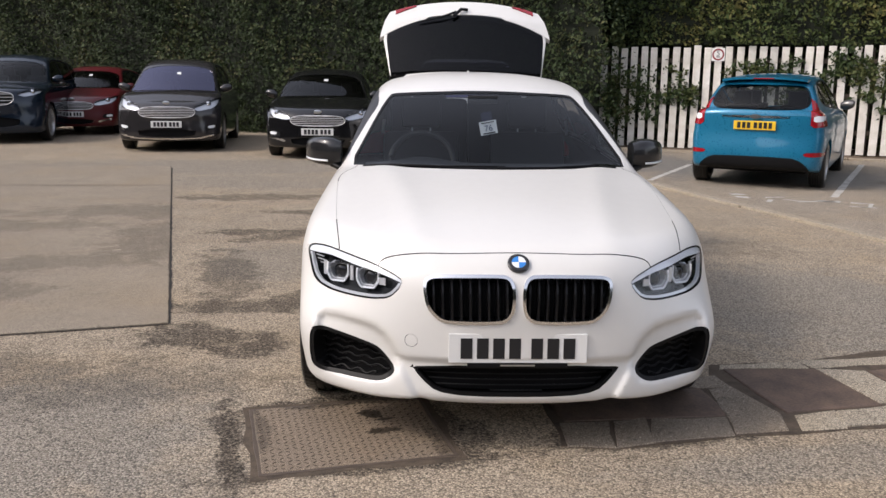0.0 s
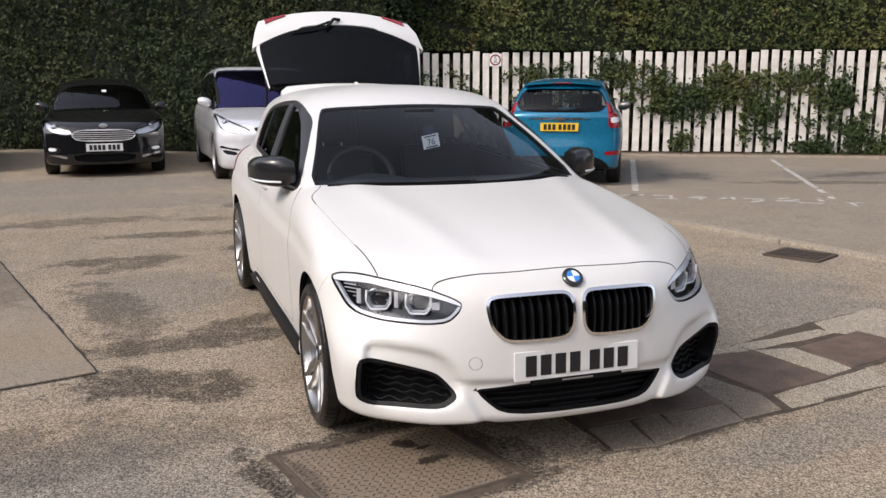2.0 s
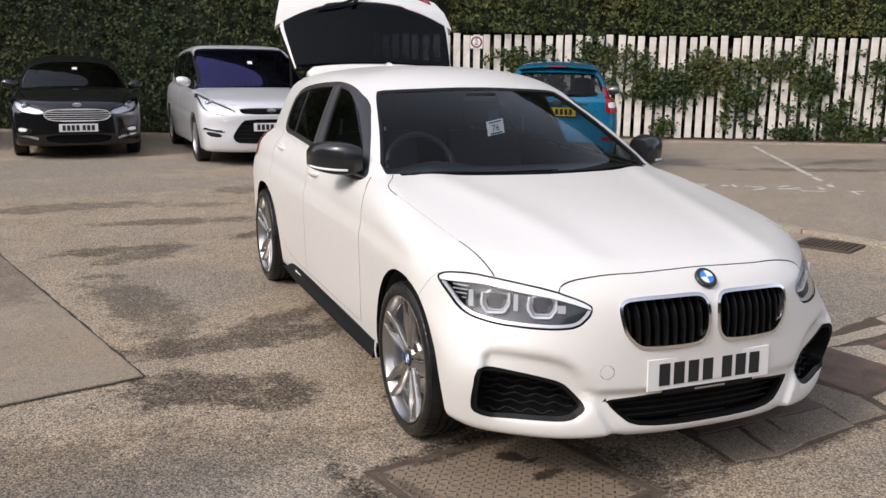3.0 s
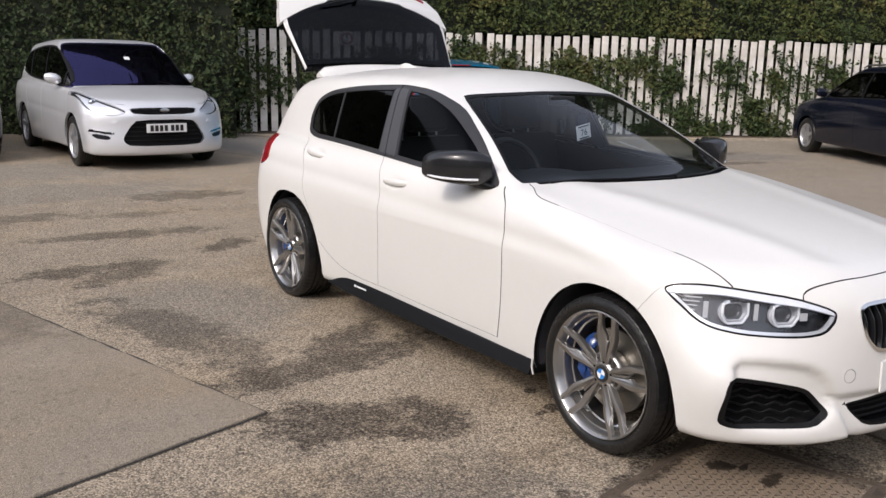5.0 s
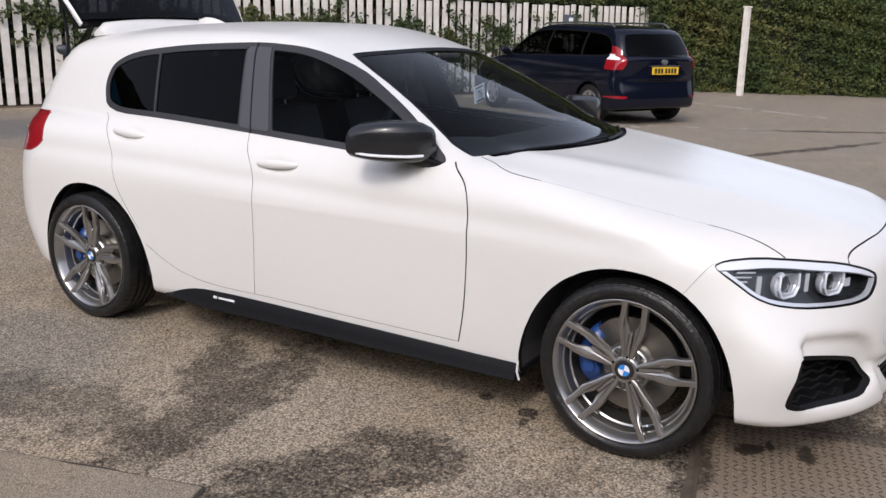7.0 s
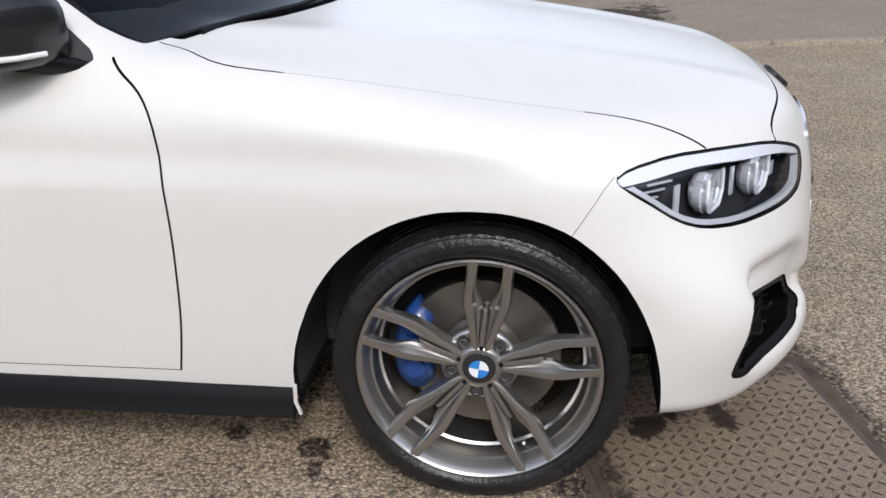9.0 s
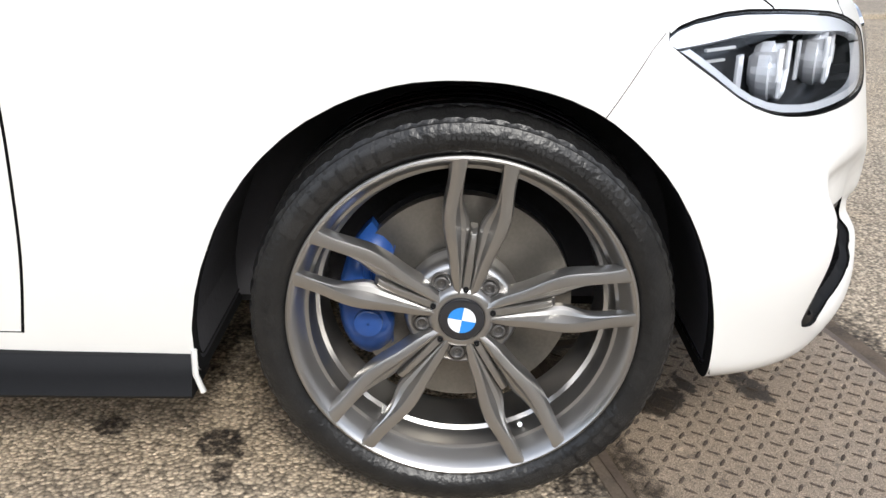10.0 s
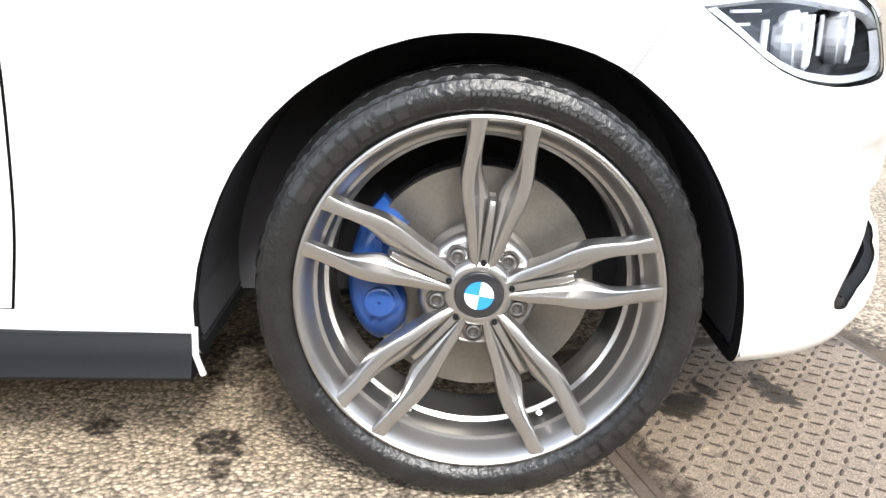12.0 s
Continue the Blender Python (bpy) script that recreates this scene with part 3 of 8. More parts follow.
        for q in range(4):
            def quarter(bm, q=q):
                a0 = math.radians(10) + q * math.pi / 2
                pts = [bm.verts.new((hub - 0.0047, 0.0, 0.0))] + [bm.verts.new((hub - 0.0047, 0.0205 * math.cos(a0 + math.pi / 2 * i / 10), 0.0205 * math.sin(a0 + math.pi / 2 * i / 10))) for i in range(11)]
                bm.faces.new(pts)
            link_part("badge_quarter", use("badge_quarter%d" % q, quarter, (ROUNDBLUE, ROUNDWHITE)[q % 2]), cap)
        for k in range(5):
            def bolt(bm):
                lathe(bm, [(hub + 0.0175, 0.0165), (hub + 0.012, 0.0160), (hub + 0.0118, 0.0138), (hub + 0.0165, 0.0132), (hub + 0.0165, 0.0115), (hub + 0.009, 0.0108), (hub + 0.008, 0.008), (hub + 0.010, 0.006), (hub + 0.014, 0.0055), (hub + 0.014, 0.001)], 22)
            me = use("wheel_bolt", bolt, DARKSTEEL)
            a = math.pi - math.radians(48 + 72 * k)
            b = link_part("wheel_bolt", me, w)
            b.location = (0, math.cos(a) * 0.060, math.sin(a) * 0.060)

        def weights(bm):
            # stuck-on weights inside the barrel, above and by the valve
            for a0, k, x0, r in ((99, 4, 0.030, 0.209), (-62, 2, -0.052, 0.2195)):
                for i in range(k):
                    a = math.radians(a0 + 4.6 * i)
                    box(bm, x0, x0 + 0.020, -0.0075, 0.0075, -0.004, 0.0, 0.001, Matrix.Rotation(a - math.pi / 2, 4, "X") @ Matrix.Translation((0, 0, r)))

        def valve(bm):
            tube(bm, [(-0.052, 0, 0), (-0.075, 0, 0.012)], 0.004)
        v = link_part("valve", use("valve", valve, SATIN), w)
        v.location = (0, -0.092, -0.196)
        tagged(link_part("balance_weight", use("balance_weight", weights, SATINWEIGHT), w), kind="stuff")
        # near-black caps stand for the unlit depth of the drilled holes
        hole = use("rim_hole", lambda bm: lathe(bm, [(hub + 0.004, 0.0042), (hub + 0.0006, 0.0042), (hub + 0.0005, 0.0005)], 16), DARK)
        for k in range(5):
            a = math.radians(180 - 83 + 72 * k)
            h = link_part("rim_hole", hole, w)
            h.location = (-0.0012, math.cos(a) * 0.0465, math.sin(a) * 0.0465)
    return w


# ---------------------------------------------------------------- car body tools
class Skin:
    """A car's outer skin while it is being divided into panels."""

    def __init__(self, f, lo, hi, cell):
        self.f = f
        self.V, self.T = skin(f, lo, hi, cell)
        self.features = []

    def mid(self):
        return self.V[self.T].mean(1)

    def feature(self, name, sdf, where):
        """Cuts the skin along sdf = 0 where the mask allows; inside becomes the named feature."""
        c = self.mid()
        m = where(c)
        if m.any():
            # only vertices near the masked triangles matter
            d = np.full(len(self.V), 1.0)
            ids = np.unique(self.T[m])
            d[ids] = sdf(self.V[ids])
            self.V, self.T = cut(self.V, self.T, d, m)
        self.features.append((name, sdf, where))

    def scribe(self, sdf, where):
        """Cuts the skin along sdf = 0 with no feature of its own."""
        self.feature("none", sdf, where)
        self.features.pop()

    def line(self, name, flat, pts, w, where):
        """A narrow shut line of half width w along points in a flat view."""
        for k in (0.0, w, -w):
            m = where(self.mid())
            if m.any():
                ids = np.unique(self.T[m])
                d = np.full(len(self.V), 1.0)
                d[ids] = line_side(flat(self.V[ids]), pts) - k
                self.V, self.T = cut(self.V, self.T, d, m)
        self.features.append((name, lambda p: polyline(flat(p), pts) - w, where))

    def finish(self):
        c = self.mid()
        lab = np.full(len(c), -1)
        for i, (name, sdf, where) in enumerate(self.features):
            m = where(c) & (lab < 0)
            if m.any():
                ids = np.where(m)[0]
                lab[ids[sdf(c[ids]) < 0]] = i
        self.label = lab
        self.V = onto(self.f, self.V, 1, 0.004)
        self.N = unit(gradient(self.f, self.V))

    def pick(self, *names):
        ids = [i for i, q in enumerate(self.features) if q[0] in names]
        return self.T[np.isin(self.label, ids)]

    def rest(self):
        return self.T[self.label < 0]


def islands(T, n):
    lab = np.arange(n)
    for _ in range(400):
        m = lab[T].min(1)
        old = lab.copy()
        for k in range(3):
            np.minimum.at(lab, T[:, k], m)
        lab = lab[lab]
        if (lab == old).all():
            break
    return lab[T[:, 0]]


def shell(name, V, N, T, material, parent, offset=0.0, flange=0.0, label="", gap_shade=None):
    """A panel from part of a skin: moved along its normals, its border folded inwards."""
    used, inv = np.unique(T, return_inverse=True)
    T2 = inv.reshape(-1, 3)
    P, Q = V[used] + N[used] * offset, N[used]
    faces, verts, norms = T2, P, Q
    if flange:
        E = np.concatenate([T2[:, [0, 1]], T2[:, [1, 2]], T2[:, [2, 0]]])
        key = np.sort(E, 1)
        u, first, count = np.unique(key, axis=0, return_index=True, return_counts=True)
        B = E[first[count == 1]]
        a, b = P[B[:, 0]], P[B[:, 1]]
        c, d = b - Q[B[:, 1]] * flange, a - Q[B[:, 0]] * flange
        fn = unit(np.cross(d - a, b - a))
        k = len(P)
        n = len(B)
        verts = np.concatenate([P, a, b, c, d])
        norms = np.concatenate([Q, fn, fn, fn, fn])
        i = np.arange(n)
        faces = np.concatenate([T2, np.stack([k + i, k + 3 * n + i, k + 2 * n + i], 1), np.stack([k + i, k + 2 * n + i, k + n + i], 1)])
    me = bpy.data.meshes.new(name)
    me.vertices.add(len(verts))
    me.vertices.foreach_set("co", np.ascontiguousarray(verts, np.float32).ravel())
    me.loops.add(len(faces) * 3)
    me.loops.foreach_set("vertex_index", np.ascontiguousarray(faces, np.int32).ravel())
    me.polygons.add(len(faces))
    me.polygons.foreach_set("loop_start", np.arange(0, len(faces) * 3, 3, dtype=np.int32))
    me.polygons.foreach_set("use_smooth", np.ones(len(faces), bool))
    me.update(calc_edges=True)
    me.validate()
    if len(me.vertices) == len(norms):
        me.normals_split_custom_set_from_vertices(norms.tolist())
    me.materials.append(material)
    # folded border gets a dark colour in place of shade inside the shut lines
    if gap_shade is not None and flange:
        me.materials.append(gap_shade)
        me.polygons.foreach_set("material_index", np.concatenate([np.zeros(len(T2), np.int32), np.ones(len(me.polygons) - len(T2), np.int32)]))
    return link_part(name, me, parent, label)


# ---------------------------------------------------------------- white hatchback
GATEGLASS = glass("dark_gate_glass", (0.85, 0.9, 1.0), 0.22, 1.4)
MESHBLACK = surface("mesh_black", (0.006, 0.006, 0.0065), 0.5, spec=0.25)
SLATBLACK = surface("slat_black", (0.006, 0.006, 0.0068), 0.30, spec=0.3)
REAR_Y, HUB_Z = 2.74, 0.312


def front_arch():
    p = rounded([(0.405, 0.10), (0.392, 0.20), (0.385, 0.275), (0.364, 0.37), (0.323, 0.466), (0.275, 0.534), (0.216, 0.59), (0.146, 0.632), (0.078, 0.655), (0.011, 0.664), (-0.056, 0.662), (-0.125, 0.647), (-0.183, 0.621), (-0.237, 0.579), (-0.282, 0.53), (-0.32, 0.467), (-0.349, 0.397), (-0.367, 0.314), (-0.372, 0.251), (-0.372, 0.10)], 1)
    v = p - np.array([0.0, 0.31])
    grow = (0.006 + 0.012 * np.clip(p[:, 0] / 0.25, 0, 1)) * np.clip((p[:, 0] + 0.25) / 0.3, 0, 1) * np.clip((p[:, 1] - 0.15) / 0.15, 0, 1)
    return p + v / np.linalg.norm(v, axis=1, keepdims=True) * grow[:, None]


def rear_arch():
    return rounded([(2.34, 0.10), (2.31, 0.20), (2.305, 0.30), (2.335, 0.42), (2.40, 0.545), (2.49, 0.628), (2.60, 0.672), (2.72, 0.682), (2.84, 0.662), (2.93, 0.60), (3.0, 0.52), (3.05, 0.42), (3.075, 0.30), (3.08, 0.10)], 1)


def yz(p):
    return p[:, 1:3]


def axz(p):
    return np.stack([np.abs(p[:, 0]), p[:, 2]], 1)


def axy(p):
    return np.stack([np.abs(p[:, 0]), p[:, 1]], 1)


def lamp_uz(p):
    return np.stack([np.abs(p[:, 0]) * 0.694 + p[:, 1] * 0.719, p[:, 2]], 1)


SIDE_DLO = [(0.726, 0.929), (0.976, 0.940), (1.74, 0.981), (2.273, 1.005), (2.688, 1.011), (2.755, 1.13), (2.736, 1.235), (2.593, 1.295), (2.261, 1.333), (1.923, 1.351), (1.763, 1.354), (1.518, 1.337), (1.285, 1.268), (1.03, 1.140), (0.845, 1.022)]
LAMP = [(0.400, 0.714), (0.358, 0.735), (0.255, 0.744), (0.107, 0.734), (-0.048, 0.717), (-0.154, 0.689), (-0.197, 0.668), (-0.190, 0.638), (-0.155, 0.598), (-0.086, 0.587), (0.016, 0.586), (0.127, 0.589), (0.222, 0.602), (0.280, 0.624), (0.342, 0.672)]
KIDNEY = [(0.358, 0.664), (0.348, 0.686), (0.313, 0.698), (0.064, 0.704), (0.030, 0.694), (0.013, 0.660), (0.013, 0.580), (0.029, 0.543), (0.061, 0.521), (0.265, 0.519), (0.305, 0.533), (0.343, 0.575), (0.354, 0.623)]
INLET = [(0.806, 0.450), (0.735, 0.4455), (0.625, 0.426), (0.535, 0.404), (0.500, 0.372), (0.455, 0.317), (0.515, 0.268), (0.640, 0.2655), (0.800, 0.2635), (0.812, 0.330)]
SCOOP = rounded([(0.765, 0.455), (0.735, 0.478), (0.56, 0.462), (0.50, 0.425), (0.45, 0.335), (0.51, 0.272), (0.72, 0.266), (0.765, 0.30)], 1)
LOWER = [(-0.412, 0.355), (0.412, 0.355), (0.362, 0.296), (0.306, 0.251), (0.19, 0.238), (-0.19, 0.238), (-0.306, 0.251), (-0.362, 0.296)]


def two_sides(parent, name, S, T, material, offset, flange=0.0, label="", split=True):
    """One panel for each side of the car."""
    made = []
    mid = S.V[T].mean(1)[:, 0]
    for sgn in (-1, 1):
        t = T[mid * sgn > 0]
        if len(t):
            made.append(shell(name, S.V, S.N, t, material, parent, offset, flange, label))
    return made


def build_hatchback():
    car = thing("hatchback_car", pose(0, 0, 0), "white five-door hatchback with its tailgate raised, parked on worn asphalt", "car")
    f = body_field(coupe_curves())
    S = Skin(f, (-0.952, -0.84, 0.14), (0.952, 3.66, 1.50), 0.0145)
    ax = lambda c: np.abs(c[:, 0])
    fa, ra, dlo = front_arch(), rear_arch(), rounded(SIDE_DLO, 2)
    S.feature("arch", lambda p: outline(yz(p), fa), lambda c: (ax(c) > 0.55) & (np.abs(c[:, 1]) < 0.5) & (c[:, 2] < 0.75))
    S.feature("arch", lambda p: outline(yz(p), ra), lambda c: (ax(c) > 0.55) & (np.abs(c[:, 1] - 2.7) < 0.5) & (c[:, 2] < 0.78))
    # side windows and their black frames
    up = lambda c: (ax(c) > 0.45) & (c[:, 2] > 0.88) & (c[:, 1] > 0.65) & (c[:, 1] < 2.9)
    b1 = lambda p: 1.614 + (p[:, 2] - 0.984) * 0.315
    b2 = lambda p: 1.811 + (p[:, 2] - 1.0) * 0.213
    qd = lambda p: 2.346 + (p[:, 2] - 1.013) * 0.243
    bg = lambda p: 1.73 + (p[:, 2] - 0.978) * 0.265
    inset = lambda p: outline(yz(p), dlo) + 0.026
    mir = lambda p: 0.865 + (p[:, 2] - 0.95) * 0.12
    S.feature("front_glass", lambda p: np.maximum.reduce([inset(p), p[:, 1] - b1(p), mir(p) - p[:, 1]]), up)
    S.feature("rear_glass", lambda p: np.maximum.reduce([inset(p), b2(p) - p[:, 1], p[:, 1] - qd(p) + 0.007]), up)
    S.feature("quarter_glass", lambda p: np.maximum(inset(p), qd(p) + 0.007 - p[:, 1]), up)
    for k in (-0.0045, 0.0045):
        S.scribe(lambda p, k=k: p[:, 1] - bg(p) - k, up)
    S.feature("gap", lambda p: np.maximum(np.abs(p[:, 1] - bg(p)) - 0.0045, outline(yz(p), dlo)), up)
    S.feature("pillar", lambda p: np.maximum.reduce([inset(p) - 0.008, b1(p) + 0.014 - p[:, 1], p[:, 1] - b2(p) + 0.012]), up)
    S.feature("side_frame", lambda p: outline(yz(p), dlo), up)
    # windscreen and cowl
    ws = rounded([(-0.80, 0.86), (-0.728, 0.97), (-0.553, 1.308), (-0.49, 1.323), (0, 1.343), (0.49, 1.323), (0.553, 1.308), (0.728, 0.97), (0.80, 0.86)], 2)
    cowl = lambda p: 0.462 + 0.46 * p[:, 0] ** 2
    fore = lambda c: (c[:, 1] > 0.3) & (c[:, 1] < 1.6) & (c[:, 2] > 0.90)
    xz = lambda p: p[:, [0, 2]]
    S.feature("windscreen", lambda p: np.maximum.reduce([outline(xz(p), ws) + 0.012, cowl(p) - p[:, 1], ax(p) - 0.70]), fore)
    S.feature("screen_seal", lambda p: np.maximum.reduce([outline(xz(p), ws), cowl(p) - 0.012 - p[:, 1], ax(p) - 0.712]), fore)
    # headlamps, grilles, inlets
    lamp, kid, inl, low = rounded(LAMP, 1), rounded(KIDNEY, 2), rounded(INLET, 2), rounded(LOWER, 1)
    nose = lambda c: (c[:, 1] < -0.12) & (c[:, 2] > 0.5) & (ax(c) > 0.3)
    for k in (0.0030, 0.0048, 0.0150):
        S.scribe(lambda p, k=k: outline(lamp_uz(p), lamp) + k, nose)
    S.scribe(lambda p: brow_line(lamp_uz(p)[:, 0]) - p[:, 2], nose)
    S.feature("brow", lambda p: np.maximum(outline(lamp_uz(p), lamp) + 0.0048, brow_line(lamp_uz(p)[:, 0]) - p[:, 2]), nose)
    S.feature("lamp_trim", lambda p: np.maximum(np.abs(outline(lamp_uz(p), lamp) + 0.0099) - 0.0051, p[:, 2] - brow_line(lamp_uz(p)[:, 0]) + 0.004), nose)
    S.feature("lamp", lambda p: outline(lamp_uz(p), lamp) + 0.0030, nose)
    S.feature("lamp_gap", lambda p: outline(lamp_uz(p), lamp) - 0.003 * np.clip((brow_line(lamp_uz(p)[:, 0]) - p[:, 2]) / 0.02, 0, 1), nose)
    ahead = lambda c: (c[:, 1] < -0.4)
    S.feature("kidney", lambda p: outline(axz(p), kid) + 0.0115, ahead)
    S.feature("kidney_ring", lambda p: outline(axz(p), kid), ahead)
    S.scribe(lambda p: outline(axz(p), inl) + 0.016, ahead)
    S.scribe(lambda p: outline(xz(p), low) + 0.010, ahead)
    S.feature("inlet", lambda p: outline(axz(p), inl), ahead)
    S.feature("lower_grille", lambda p: outline(xz(p), low), ahead)
    # shut lines
    bon = smooth_line([(-0.002, -0.672), (0.24, -0.667), (0.42, -0.634), (0.495, -0.612), (0.525, -0.612), (0.540, -0.632), (0.552, -0.66)], 40)
    bon_s = smooth_line([(0.694, -0.445), (0.712, -0.32), (0.735, -0.10), (0.757, 0.2), (0.768, 0.42), (0.752, 0.54), (0.715, 0.60), (0.690, 0.66)], 40)
    S.line("gap", axy, bon, 0.0022, lambda c: (c[:, 2] > 0.68) & (c[:, 1] < -0.5))
    for y0, y1, w in ((-0.5, -0.20, 0.0020), (-0.20, 0.38, 0.0004), (0.38, 0.72, 0.0020)):
        S.line("gap", axy, bon_s, w, lambda c, y0=y0, y1=y1: (c[:, 2] > 0.70) & (c[:, 1] < y1) & (c[:, 1] > y0) & (ax(c) < 0.80))
    S.feature("cowl", lambda p: np.maximum(np.maximum(cowl(p) - 0.040 - p[:, 1], p[:, 1] - cowl(p) + 0.008), ax(p) - 0.66), lambda c: (c[:, 1] > 0.3) & (c[:, 1] < 0.8) & (c[:, 2] > 0.9) & (ax(c) < 0.75))
    flank = lambda c: (ax(c) > 0.6) & (c[:, 2] < 1.03) & (c[:, 1] > 0.5) & (c[:, 1] < 2.75)
    d1 = smooth_line([(0.722, 0.945), (0.709, 0.93), (0.661, 0.891), (0.631, 0.835), (0.62, 0.755), (0.616, 0.63), (0.622, 0.50), (0.631, 0.40), (0.652, 0.283)], 40)
    d2 = smooth_line([(1.737, 0.985), (1.72, 0.926), (1.678, 0.862), (1.650, 0.726), (1.652, 0.53), (1.668, 0.297)], 30)
    d3 = smooth_line([(2.684, 1.004), (2.60, 0.93), (2.545, 0.863), (2.502, 0.738), (2.43, 0.60), (2.36, 0.50)], 30)
    d4 = smooth_line([(0.652, 0.283), (1.2, 0.290), (1.668, 0.297), (1.95, 0.303), (2.12, 0.335), (2.32, 0.43)], 40)
    for d, w in ((d1, 0.0024), (d2, 0.0012), (d3, 0.0011), (d4, 0.0010)):
        S.line("gap", yz, d, w, flank)
    bs = np.array([(-0.262, 0.722), (-0.245, 0.705), (-0.178, 0.61)])
    S.line("gap", yz, bs, 0.0006, lambda c: (ax(c) > 0.6) & (np.abs(c[:, 1] + 0.2) < 0.2) & (c[:, 2] > 0.5))
    ring = lambda p: np.hypot(p[:, 0] + 0.402, p[:, 2] - 0.447) - 0.024
    for k in (0.0, 0.001, -0.001):
        S.feature("none", lambda p, k=k: ring(p) - k, lambda c: (c[:, 1] < -0.5) & (np.abs(c[:, 0] + 0.402) < 0.06) & (np.abs(c[:, 2] - 0.447) < 0.06))
        S.features.pop()
    S.feature("gap", lambda p: np.abs(ring(p)) - 0.0010, lambda c: (c[:, 1] < -0.5) & (np.abs(c[:, 0] + 0.402) < 0.06))
    # tail lamp and the open tailgate's opening
    tl = rounded([(3.05, 0.86), (3.09, 0.975), (3.14, 0.988), (3.6, 0.97), (3.6, 0.78), (3.16, 0.792), (3.09, 0.82)], 1)
    S.feature("tail_lamp", lambda p: np.maximum(outline(yz(p), tl), 0.56 - ax(p)), lambda c: (c[:, 1] > 2.95) & (ax(c) > 0.4) & (c[:, 2] > 0.7))
    S.feature("opening", lambda p: np.maximum.reduce([3.0 - p[:, 1], ax(p) - (0.53 + 0.05 * (1.4 - p[:, 2])), 0.70 - p[:, 2], p[:, 2] - 1.285]), lambda c: (c[:, 1] > 2.85) & (c[:, 2] > 0.6))
    S.finish()
    V, N = S.V, S.N
    # painted panels, parted by the shut lines
    T = S.rest()
    isl = islands(T, len(V))
    mid = V[T].mean(1)
    main = []
    for k in np.unique(isl):
        m = isl == k
        c = mid[m].mean(0)
        lo, hi = mid[m].min(0), mid[m].max(0)
        if m.sum() < 60:
            continue
        if c[2] > 0.8 and c[1] < 0.3 and abs(c[0]) < 0.1 and hi[1] < 0.8:
            shell("bonnet", V, N, T[m], WHITE, car, 0, 0.016, gap_shade=DARK)
        elif abs(c[0]) > 0.5 and lo[1] > 0.55 and hi[1] < 1.8:
            shell("front_door", V, N, T[m], WHITE, car, 0, 0.016, gap_shade=DARK)
        elif abs(c[0]) > 0.5 and lo[1] > 1.6 and hi[1] < 2.75:
            shell("rear_door", V, N, T[m], WHITE, car, 0, 0.016, gap_shade=DARK)
        elif m.sum() < 2500:
            shell("trim_panel", V, N, T[m], WHITE, car, 0, 0.012)
        else:
            main.append(T[m])
    shell("body", V, N, np.concatenate(main), WHITE, car, 0, 0.020, gap_shade=DARK)
    # near-black copy of the skin, in place of shade behind the gaps
    shell("inner_shade_skin", V, N, np.concatenate([T, S.pick("gap", "lamp_gap", "pillar", "cowl")]), DARK, car, -0.026)
    two_sides(car, "window_frame", S, S.pick("side_frame"), FRAMEGREY, -0.002, 0.012)
    pil = S.pick("pillar")
    for sgn in (-1, 1):
        for rear in (0, 1):
            m = (mid_x(V, pil) * sgn > 0) & ((V[pil].mean(1)[:, 1] > bg(V[pil].mean(1))) == bool(rear))
            shell("door_pillar", V, N, pil[m], PILLAR, car, 0.001, 0.01)
    two_sides(car, "front_door_window", S, S.pick("front_glass"), SIDEGLASS, -0.008, label="clear door window")
    two_sides(car, "rear_door_window", S, S.pick("rear_glass"), TINTED, -0.008, label="dark tinted door window")
    two_sides(car, "quarter_window", S, S.pick("quarter_glass"), TINTED, -0.006, label="dark tinted quarter window")
    shell("windscreen", V, N, S.pick("windscreen"), SCREEN, car, -0.003)
    shell("windscreen_seal", V, N, S.pick("screen_seal"), TRIM, car, -0.001, 0.01)
    shell("scuttle_panel", V, N, S.pick("cowl"), TRIM, car, -0.014)
    two_sides(car, "tail_lamp", S, S.pick("tail_lamp"), REDLENS, 0.004, 0.01, "red tail lamp")
    build_headlamps(car, S)
    build_grilles(car, S, f)
    build_liners(car)
    build_skirts(car)
    build_mirrors(car)
    build_handles(car, f)
    build_tailgate(car)
    build_cabin(car)
    build_wipers(car, f)
    build_plate_and_badge(car)
    for sgn in (-1, 1):
        w = add_wheel(car, sgn * 0.768, 0.0, HUB_Z, 0.247, 0.225, "twin")
        w = add_wheel(car, sgn * 0.778, REAR_Y, HUB_Z, 0.247, 0.225, "twin")
    return car


def mid_x(V, T):
    return V[T].mean(1)[:, 0]


brow_line = spline([-0.2, -0.155, -0.074, 0.054, 0.195, 0.321, 0.42], [0.655, 0.668, 0.686, 0.700, 0.713, 0.708, 0.700])


